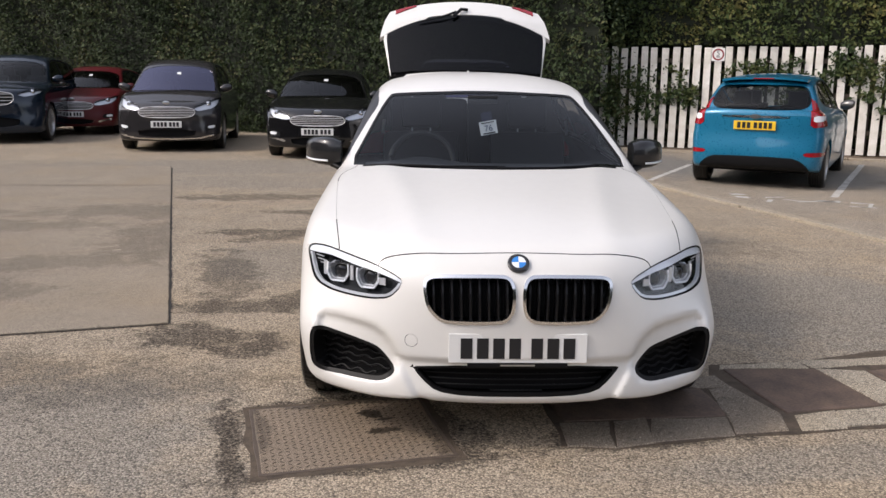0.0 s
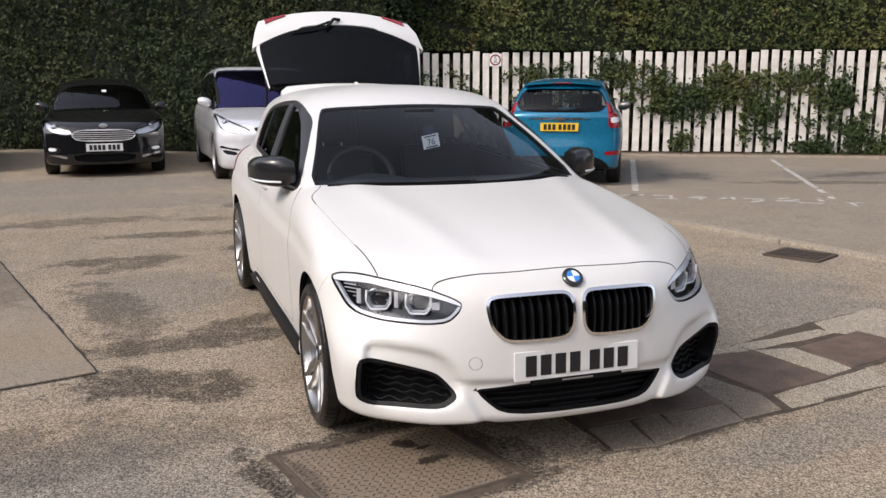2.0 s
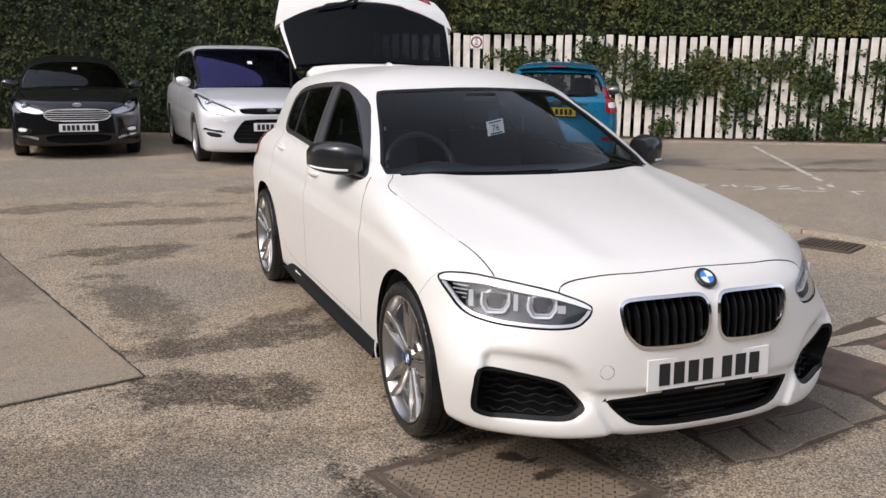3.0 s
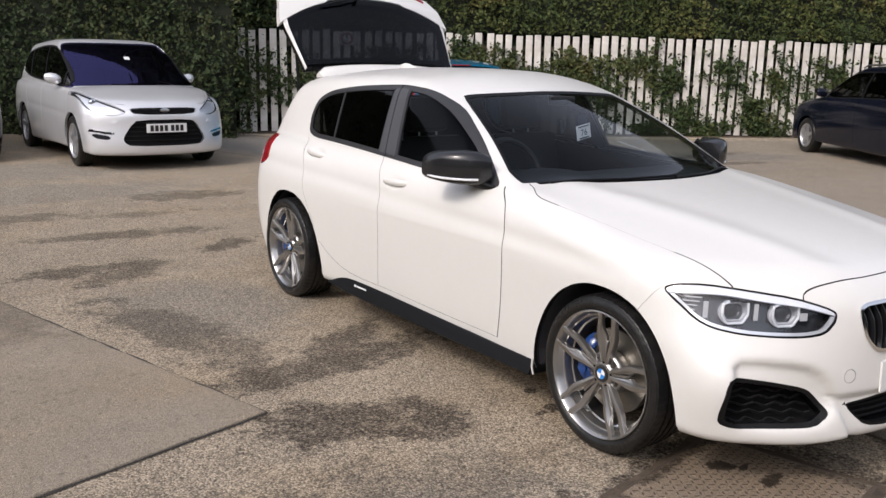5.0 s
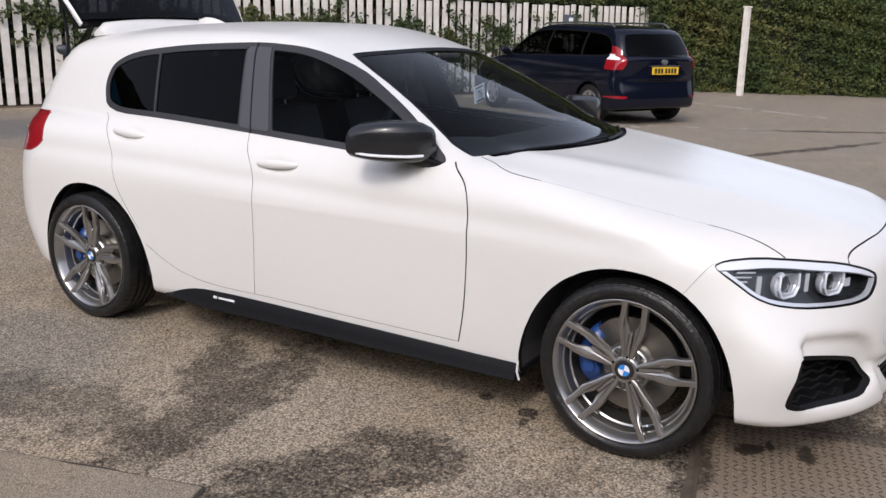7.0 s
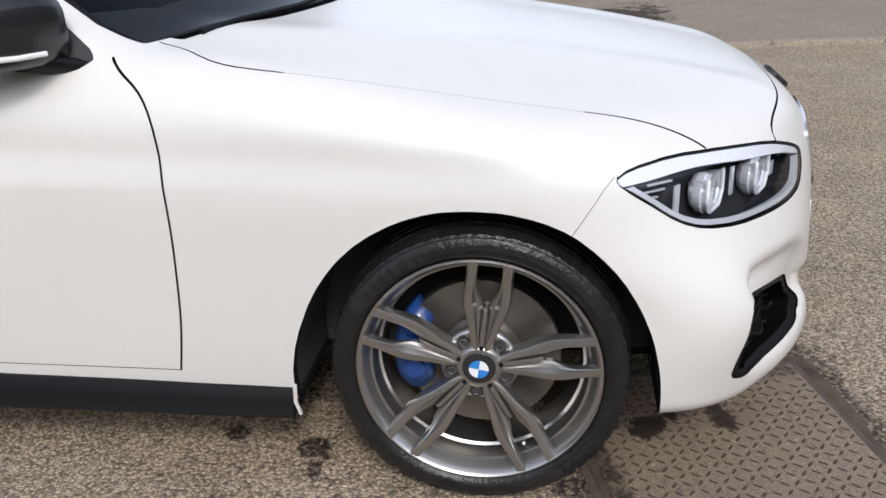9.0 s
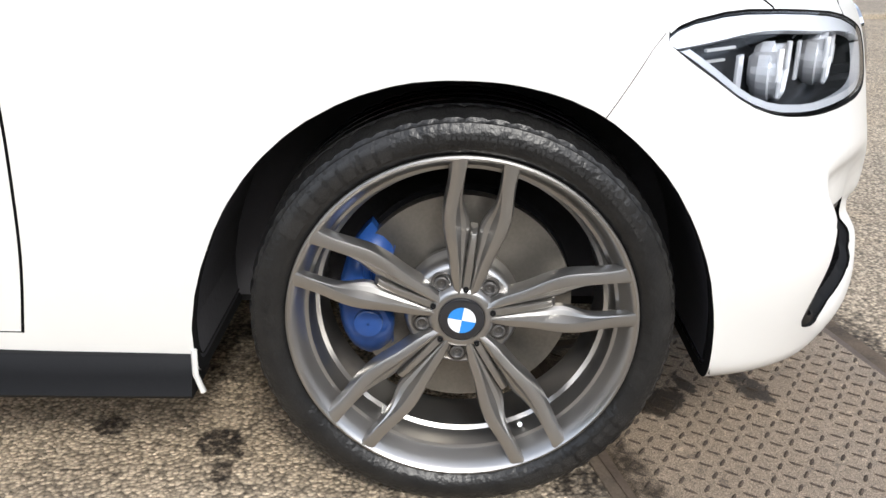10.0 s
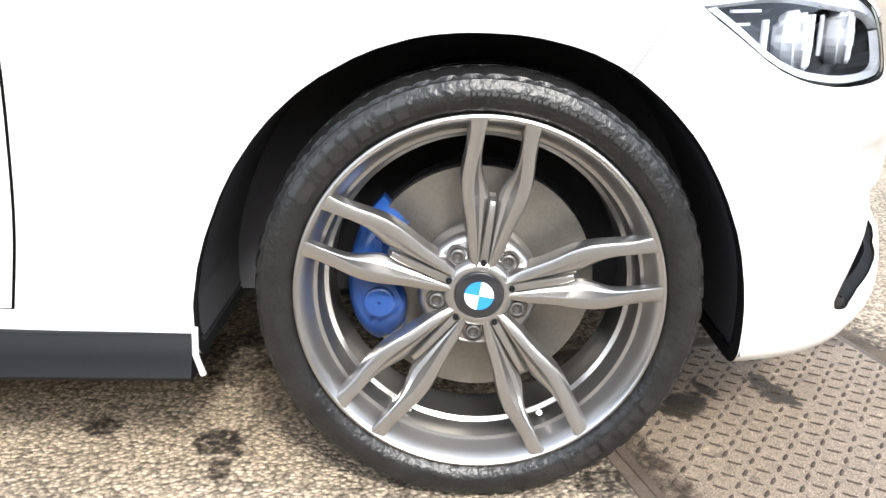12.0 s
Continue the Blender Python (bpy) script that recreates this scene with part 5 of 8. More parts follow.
def build_cabin(car):
    bm = bmesh.new()
    # dashboard: a shelf that falls towards the seats
    rings = []
    for i in range(21):
        x = -0.66 + 1.32 * i / 20
        hump = 0.035 * math.exp(-((x + 0.35) / 0.16) ** 2)
        rings.append([Vector((x, 0.60, 0.86)), Vector((x, 0.66, 0.925)), Vector((x, 0.86, 0.955 + hump)), Vector((x, 1.0, 0.945 + hump)), Vector((x, 1.06, 0.88)), Vector((x, 1.03, 0.62)), Vector((x, 0.70, 0.60))])
    loft(bm, rings)
    part("dashboard", bm, LEATHER, car, smooth=True)
    bm = bmesh.new()
    ring = [(-0.35 + 0.185 * math.cos(a), 1.19 + 0.075 * math.sin(a), 0.925 + 0.168 * math.sin(a)) for a in [2 * math.pi * i / 28 for i in range(29)]]
    tube(bm, ring, 0.016, 8)
    box(bm, -0.42, -0.28, 1.15, 1.19, 0.87, 0.95, 0.02)
    box(bm, -0.52, -0.18, 1.165, 1.185, 0.90, 0.93, 0.008)
    part("steering_wheel", bm, LEATHER, car, smooth=True)
    for x, y, w in ((-0.35, 1.80, 0.25), (0.35, 1.80, 0.25), (-0.285, 2.60, 0.288), (0.285, 2.60, 0.288)):
        seat = bmesh.new()
        box(seat, x - w, x + w, y - 0.48, y + 0.02, 0.34, 0.50, 0.05)
        st = part("seat", seat, LEATHER, car, "black leather seat", smooth=True)
        bm = bmesh.new()
        box(bm, -w, w, -0.06, 0.06, 0.0, 0.62 if y < 2 else 0.82, 0.05, Matrix.Translation((x, y, 0.46)) @ Matrix.Rotation(radians(-16), 4, "X"))
        part("seat_back", bm, LEATHER, st, smooth=True)
        bm = bmesh.new()
        box(bm, -0.13, 0.13, -0.045, 0.045, 0.66, 0.86, 0.035, Matrix.Translation((x, y + 0.01, 0.44)) @ Matrix.Rotation(radians(-14), 4, "X"))
        part("headrest", bm, LEATHER, st, smooth=True)
        if y < 2:
            for dx in (-0.06, 0.06):
                bm = bmesh.new()
                tube(bm, [(x + dx, y + 0.165, 1.06), (x + dx, y + 0.175, 1.13)], 0.006, 6)
                part("headrest_post", bm, SATIN, st)
    bm = bmesh.new()
    box(bm, -0.09, 0.09, 1.215, 1.24, 1.268, 1.315, 0.012)
    part("rear_view_mirror", bm, LEATHER, car, smooth=True)
    bm = bmesh.new()
    box(bm, -0.78, 0.78, 0.5, 3.2, 0.24, 0.30)
    part("cabin_floor", bm, LEATHER, car)
    # pale belt stays seen through the glass
    for x in (-0.60, 0.60):
        bm = bmesh.new()
        tube(bm, [(x, 1.86, 1.05), (x * 0.985, 1.86, 1.14)], 0.011, 6)
        part("belt_guide", bm, SATIN, car)
    # priced card behind the windscreen
    m = Matrix.Translation((0.022, 1.073, 1.139)) @ Matrix.Rotation(radians(-11), 4, "Y")
    bm = bmesh.new()
    box(bm, -0.0487, 0.0487, -0.001, 0.001, -0.0383, 0.0383, 0.0, m)
    card = part("screen_card", bm, surface("white_card", (0.86, 0.87, 0.88), 0.6), car, "white card with the number 76 behind the windscreen")
    bm = bmesh.new()
    box(bm, -0.030, 0.030, 0.001, 0.003, 0.0323, 0.0883, 0.0, m)
    part("card_strap", bm, surface("navy_strap", (0.012, 0.016, 0.045), 0.6), card)
    text = bpy.data.curves.new("card_number", "FONT")
    text.body = "76"
    text.size, text.align_x, text.align_y = 0.0479, "CENTER", "CENTER"
    tmp = bpy.data.objects.new("tmp", text)
    me = bpy.data.meshes.new_from_object(tmp)
    bpy.data.objects.remove(tmp)
    me.transform(m @ Matrix.Translation((0, -0.0035, -0.004)) @ Matrix.Rotation(radians(90), 4, "X"))
    me.materials.append(surface("card_ink", (0.02, 0.045, 0.12), 0.5))
    link_part("card_number", me, card)
    for z0, z1, w in ((0.0276, 0.0322, 0.0365), (-0.0322, -0.0268, 0.0341)):
        bm = bmesh.new()
        box(bm, -w, w, -0.004, -0.002, z0, z1, 0, m)
        part("card_bar", bm, surface_once("mirror_cap"), card)


def build_wipers(car, f):
    for pts in ([(-0.62, 0.60), (-0.50, 0.555), (-0.25, 0.485), (0.06, 0.465)], [(0.02, 0.44), (0.10, 0.445), (0.30, 0.485), (0.56, 0.60)]):
        path = []
        for x, y in pts:
            z = np.linspace(1.3, 0.8, 600)
            v = f(np.stack([np.full_like(z, x), np.full_like(z, y), z], 1))
            path.append((x, y, float(z[np.argmax(v < 0)]) + 0.003))
        bm = bmesh.new()
        tube(bm, path, 0.008, 8, 0.7)
        part("windscreen_wiper", bm, TRIM, car, smooth=True)


def build_plate_and_badge(car):
    m = Matrix.Translation((0, -0.7785, 0.427)) @ Matrix.Rotation(radians(-2), 4, "X")
    bm = bmesh.new()
    box(bm, -0.262, 0.262, -0.004, 0.004, -0.056, 0.056, 0.002, m)
    plate = part("number_plate", bm, PLATEWHITE, car, "white front number plate with black marks")
    x = -0.219
    for i in range(7):
        bm = bmesh.new()
        box(bm, x + 0.003, x + 0.047, -0.0065, -0.0045, -0.0395, 0.0395, 0.0, m)
        part("plate_mark", bm, INK, plate)
        x += 0.061 + (0.022 if i == 3 else 0)
    bm = bmesh.new()
    box(bm, -0.19, 0.19, -0.006, 0.02, -0.075, -0.056, 0.002, m)
    holder = part("plate_holder", bm, TRIM, plate)
    bm = bmesh.new()
    box(bm, -0.065, 0.065, -0.0078, -0.0066, -0.068, -0.062, 0, m)
    part("holder_mark", bm, SATIN, holder)
    m = Matrix.Translation((0, -0.722, 0.742)) @ Matrix.Rotation(radians(-48), 4, "X")
    bm = bmesh.new()
    lathe(bm, [(0.004, 0.042), (-0.005, 0.041), (-0.0075, 0.038), (-0.008, 0.026)], 40, "Y", m)
    badge = part("bonnet_badge", bm, BLACKGLOSS, car, "round badge quartered in blue and white", smooth=True)
    for q in range(4):
        bm = bmesh.new()
        a0 = q * math.pi / 2
        pts = [m @ Vector((0, -0.0085, 0))] + [m @ Vector((0.0265 * math.cos(a0 + math.pi / 2 * i / 10), -0.0085, 0.0265 * math.sin(a0 + math.pi / 2 * i / 10))) for i in range(11)]
        bm.faces.new([bm.verts.new(p) for p in pts])
        part("badge_quarter", bm, (ROUNDWHITE, ROUNDBLUE)[q % 2], badge)


build_hatchback()


# ---------------------------------------------------------------- ground materials
def stained(name, base, dark, grain, blobs, rough=0.9, patch=0.55, bump=0.9, fade=0.78, zones=()):
    """Worn asphalt: coloured aggregate, broad patches and dark stains of their own shape at given places."""
    m = bpy.data.materials.new(name)
    m.use_nodes = True
    nt = m.node_tree
    n, l = nt.nodes, nt.links
    b = n["Principled BSDF"]
    b.inputs["Roughness"].default_value = rough
    b.inputs["Specular IOR Level"].default_value = 0.35
    geo = n.new("ShaderNodeNewGeometry")
    pos = geo.outputs["Position"]

    def noise_of(scale, detail=4.0, rough_=0.55):
        t = n.new("ShaderNodeTexNoise")
        t.inputs["Scale"].default_value = scale
        t.inputs["Detail"].default_value = detail
        t.inputs["Roughness"].default_value = rough_
        l.new(pos, t.inputs["Vector"])
        return t.outputs["Fac"]

    def maths(op, a, b_=None, c=None, clamp=False):
        t = n.new("ShaderNodeMath")
        t.operation = op
        t.use_clamp = clamp
        for i, v in enumerate((a, b_, c)):
            if v is None:
                continue
            if isinstance(v, (int, float)):
                t.inputs[i].default_value = v
            else:
                l.new(v, t.inputs[i])
        return t.outputs[0]

    def mixed(fac, a, b_):
        t = n.new("ShaderNodeMix")
        t.data_type = "RGBA"
        l.new(fac, t.inputs["Factor"])
        for key, v in (("A", a), ("B", b_)):
            if isinstance(v, tuple):
                t.inputs[key].default_value = (*v, 1)
            else:
                l.new(v, t.inputs[key])
        return t.outputs["Result"]
    vor = n.new("ShaderNodeTexVoronoi")
    vor.inputs["Scale"].default_value = grain
    l.new(pos, vor.inputs["Vector"])
    hue = n.new("ShaderNodeSeparateColor")
    l.new(vor.outputs["Color"], hue.inputs[0])
    stone = maths("MULTIPLY_ADD", hue.outputs[0], 1.10, 0.47)
    pit = maths("MULTIPLY_ADD", vor.outputs["Distance"], -1.05, 1.30, True)
    speck = maths("MULTIPLY", stone, pit)
    wide = maths("MULTIPLY_ADD", noise_of(0.55, 6, 0.6), 1.5, -0.30, True)
    mid = maths("MULTIPLY_ADD", noise_of(2.6, 5, 0.65), 1.6, -0.38, True)
    tone = mixed(wide, base, tuple(c * k for c, k in zip(base, (fade, fade + 0.02, fade + 0.06))))
    warm = maths("MULTIPLY", maths("MULTIPLY_ADD", noise_of(1.1, 5, 0.65), 4.0, -1.9, True), 0.55)
    tone = mixed(warm, tone, tuple(c * k for c, k in zip(base, (1.06, 0.97, 0.82))))
    tone = mixed(maths("MULTIPLY", mid, patch), tone, dark)
    fleck = maths("MULTIPLY", maths("MULTIPLY_ADD", noise_of(70, 1, 0.5), 14.0, -9.6, True), 0.7)
    tone = mixed(fleck, tone, tuple(min(0.7, c * 1.5) for c in base))
    pits = maths("MULTIPLY", maths("MULTIPLY_ADD", noise_of(34, 2, 0.5), 9.0, -5.6, True), 0.5)
    tone = mixed(pits, tone, tuple(c * 0.4 for c in dark))
    # stains
    warp = n.new("ShaderNodeTexNoise")
    warp.inputs["Scale"].default_value = 3.2
    warp.inputs["Detail"].default_value = 5
    warp.inputs["Roughness"].default_value = 0.7
    l.new(pos, warp.inputs["Vector"])
    ragged = noise_of(22, 5, 0.75)
    sep = n.new("ShaderNodeSeparateXYZ")
    l.new(pos, sep.inputs[0])

    def reach(x, y, rx, ry, turn):
        c, s = math.cos(radians(turn)), math.sin(radians(turn))
        dx, dy = maths("ADD", sep.outputs[0], -x), maths("ADD", sep.outputs[1], -y)
        u = maths("MULTIPLY_ADD", dx, c / rx, maths("MULTIPLY", dy, s / rx))
        v = maths("MULTIPLY_ADD", dx, -s / ry, maths("MULTIPLY", dy, c / ry))
        return maths("SQRT", maths("ADD", maths("MULTIPLY", u, u), maths("MULTIPLY", v, v)))
    # broad zones mixed towards a darker, bluer grey
    slate = None
    for x, y, rx, ry, turn, strength in zones:
        d = maths("MULTIPLY_ADD", warp.outputs["Fac"], 1.6, maths("ADD", reach(x, y, rx, ry, turn), -0.8))
        k = maths("MULTIPLY", maths("MULTIPLY_ADD", d, -2.2, 2.6, True), strength)
        slate = k if slate is None else maths("MAXIMUM", slate, k)
    if slate is not None:
        tone = mixed(slate, tone, tuple(c * k for c, k in zip(base, (0.54, 0.60, 0.70))))
    total = None
    for x, y, rx, ry, turn, strength in blobs:
        d = reach(x, y, rx, ry, turn)
        d = maths("MULTIPLY_ADD", warp.outputs["Fac"], 3.4, maths("ADD", d, -1.7))
        d = maths("MULTIPLY_ADD", ragged, 2.0, maths("ADD", d, -1.0))
        k = maths("MULTIPLY", maths("MULTIPLY_ADD", d, -2.6, 3.1, True), strength * (1.2 if max(rx, ry) > 0.2 else 1.0))
        total = k if total is None else maths("MAXIMUM", total, k)
    if total is not None:
        fine = maths("MULTIPLY", maths("MULTIPLY_ADD", noise_of(60, 3), 2.4, -0.45, True), maths("MULTIPLY_ADD", noise_of(7, 6, 0.7), 3.4, -0.70, True))
        tone = mixed(maths("MULTIPLY", total, fine, clamp=True), tone, (0.042, 0.031, 0.021))
    # far off, the grain averages out to the same tone
    mul = n.new("ShaderNodeMix")
    mul.data_type, mul.blend_type = "RGBA", "MULTIPLY"
    mul.inputs["Factor"].default_value = 1.0
    l.new(tone, mul.inputs["A"])
    comb = n.new("ShaderNodeCombineColor")
    for i in range(3):
        l.new(speck, comb.inputs[i])
    l.new(comb.outputs[0], mul.inputs["B"])
    l.new(mul.outputs["Result"], b.inputs["Base Color"])
    bp = n.new("ShaderNodeBump")
    bp.inputs["Strength"].default_value = bump
    bp.inputs["Distance"].default_value = 0.005
    hgt = maths("ADD", maths("MULTIPLY", vor.outputs["Distance"], -0.9), maths("MULTIPLY", noise_of(9, 4), 1.2))
    l.new(hgt, bp.inputs["Height"])
    l.new(bp.outputs[0], b.inputs["Normal"])
    return m


STAINS = [
    (-1.82, 4.02, 0.50, 0.16, 10, 0.75), (-1.35, 1.45, 0.75, 0.16, 8, 0.8), (-1.05, 1.70, 0.55, 0.13, 40, 0.75), (-1.50, 0.72, 0.42, 0.24, -20, 0.85),
    (-1.75, 2.35, 0.22, 0.85, 14, 0.6), (-1.56, 3.85, 0.40, 0.20, 30, 0.7), (-0.61, 4.40, 0.30, 0.12, 35, 0.75), (0.0, 7.0, 0.55, 0.28, 0, 0.6),
    (-0.666, 0.618, 0.042, 0.035, 0, 1.3), (-0.710, 0.420, 0.050, 0.040, 20, 1.3), (-0.794, 0.393, 0.030, 0.016, 0, 1.2), (-0.366, 0.463, 0.12, 0.07, 0, 1.0),
    (-1.13, -0.62, 0.05, 0.42, 13, 0.9), (-0.72, -0.20, 0.42, 0.06, 14, 0.85), (-0.22, -0.55, 0.07, 0.30, 14, 0.8), (0.62, -0.62, 0.55, 0.10, 8, 0.75),
    (5.6, -0.45, 0.85, 0.34, 20, 1.0), (6.6, 1.3, 1.4, 0.10, -15, 0.8), (8.3, 0.6, 1.2, 0.10, -20, 0.7), (9.4, 1.2, 1.4, 0.12, -55, 0.6), (-2.5, 0.05, 0.8, 0.45, 0, 0.45), (-1.7, 0.05, 0.6, 0.25, 0, 0.4), (1.9, 3.4, 0.8, 0.5, 0, 0.3),
    (-0.55, -0.90, 0.5, 0.05, 12, 0.8), (-1.16, -0.42, 0.10, 0.12, 0, 0.9), (-0.98, -1.0, 0.10, 0.06, 20, 0.8), (-0.18, -0.62, 0.10, 0.14, 0, 0.8), (-2.2, 6.3, 0.9, 0.25, 5, 0.6), (-1.2, 5.2, 0.7, 0.16, -8, 0.65), (-0.3, 3.0, 0.5, 0.12, 20, 0.5), (2.5, -0.1, 0.5, 0.2, 10, 0.5), (-0.9, 6.1, 0.45, 0.14, 0, 0.5),
]
ZONES = [(-2.3, -0.75, 1.25, 0.85, 8, 0.75), (-0.6, -1.75, 1.6, 0.5, 0, 0.45), (2.2, 1.5, 1.1, 1.2, 20, 0.7), (-1.45, 2.75, 0.55, 0.75, 12, 0.6), (1.3, -0.85, 0.9, 0.16, 6, 0.5), (-2.0, 7.8, 2.2, 0.8, 0, 0.5), (1.5, 4.0, 0.8, 1.2, 0, 0.5), (-3.2, 9.6, 4.2, 1.1, 4, 0.6), (3.3, 11.2, 2.6, 1.2, -70, 1.0)]
ASPHALT = stained("worn_asphalt", (0.485, 0.398, 0.290), (0.170, 0.136, 0.100), 135.0, STAINS, fade=0.80, zones=ZONES)
BAYASPHALT = stained("bay_asphalt", (0.44, 0.37, 0.285), (0.175, 0.146, 0.113), 190.0, [(6.5, -0.70, 0.85, 0.34, -15, 1.3), (8.6, 0.9, 1.6, 0.10, -25, 1.0), (11.0, 1.0, 1.2, 0.12, -60, 0.9), (7.9, 6.6, 1.2, 0.2, -20, 0.6), (9.2, 7.4, 0.9, 0.2, 10, 0.6), (6.4, 8.0, 0.5, 0.4, 0, 0.5)], patch=0.5, zones=[(5.9, 8.6, 1.3, 1.1, -30, 0.8), (9.0, 7.2, 1.6, 0.7, -28, 0.6), (4.0, 9.4, 0.9, 1.2, -28, 0.7), (3.3, 11.2, 2.6, 1.2, -70, 1.0)])
CONCRETE = stained("worn_concrete", (0.420, 0.347, 0.262), (0.195, 0.172, 0.128), 420.0, [(-3.2, 2.6, 0.9, 0.25, 14, 0.35), (-2.9, 5.2, 1.5, 0.4, 10, 0.4), (-3.6, 1.6, 0.9, 0.3, 14, 0.4), (-2.6, 3.6, 0.4, 0.9, 14, 0.4), (-4.4, 4.2, 1.2, 0.3, 5, 0.35)], patch=0.6, bump=0.25, fade=0.68)
PAVING = stained("broken_paving", (0.40, 0.335, 0.26), (0.15, 0.125, 0.097), 300.0, [], patch=0.9, bump=0.5, fade=0.6)
PALEPAVING = stained("pale_paving", (0.50, 0.43, 0.33), (0.30, 0.26, 0.195), 200.0, [], patch=0.6, bump=0.4)
OIL = [(-1.10, -0.30, 0.06, 0.10, 10, 0.9), (-0.62, -0.22, 0.35, 0.045, 14, 0.9), (-0.27, -0.70, 0.05, 0.20, 14, 0.8), (-0.500, -0.555, 0.060, 0.026, 15, 2.2), (-0.575, -0.378, 0.055, 0.034, -20, 2.2), (-0.50, -0.43, 0.035, 0.012, 20, 2.0), (-0.73, -0.21, 0.10, 0.05, 14, 0.9), (-1.02, -0.62, 0.05, 0.25, 13, 0.6)]
RUSTPLATE = stained("dull_steel_plate", (0.325, 0.255, 0.182), (0.18, 0.139, 0.102), 600.0, OIL, rough=0.6, patch=0.6, bump=0.1)
RUSTBAR = stained("rusty_tread", (0.088, 0.063, 0.044), (0.05, 0.037, 0.028), 600.0, OIL, rough=0.7, patch=0.5, bump=0.1)
DARKPLATE = surface("dark_rusty_cover", (0.165, 0.112, 0.082), 0.72, var=0.45, scale=6, second=(0.07, 0.052, 0.042), bump=0.4, bump_scale=60)
IRON = surface("cast_iron", (0.10, 0.075, 0.056), 0.65, var=0.4, scale=12, bump=0.3)
SOIL = surface("brown_soil_litter", (0.16, 0.115, 0.075), 0.95, var=0.5, scale=6, bump=0.9, bump_scale=40)
ROADPAINT = surface("worn_white_line", (0.62, 0.60, 0.56), 0.75, var=0.5, scale=9, second=(0.30, 0.28, 0.25), bump=0.3)
JOINT = surface("joint_dirt", (0.108, 0.082, 0.058), 0.95, var=0.5, scale=14, second=(0.045, 0.034, 0.025), bump=0.6)
TAR = surface("dark_joint", (0.045, 0.04, 0.035), 0.9, var=0.4, scale=20, bump=0.5)


def slab(name, pts, z0, z1, material, parent=None, label="", bevel=0.004, wobble=0.0, seed=1):
    """A flat piece with an outline of points, from z0 to z1, its rim worn."""
    rnd = random.Random(seed)
    ring = []
    for i in range(len(pts)):
        a, b = Vector(pts[i]), Vector(pts[(i + 1) % len(pts)])
        k = max(1, int((b - a).length / 0.12)) if wobble else 1
        for j in range(k):
            p = a.lerp(b, j / k)
            if wobble:
                p += Vector((rnd.uniform(-1, 1), rnd.uniform(-1, 1))) * wobble
            ring.append(p)
    c = sum(ring, Vector((0, 0))) / len(ring)
    bm = bmesh.new()
    top_in = []
    for p in ring:
        d = (c - p).normalized() * bevel * 1.5
        top_in.append(p + d)
    loft(bm, [[Vector((p.x, p.y, z0)) for p in ring], [Vector((p.x, p.y, z1 - bevel)) for p in ring], [Vector((p.x, p.y, z1)) for p in top_in]])
    return part(name, bm, material, parent, label)


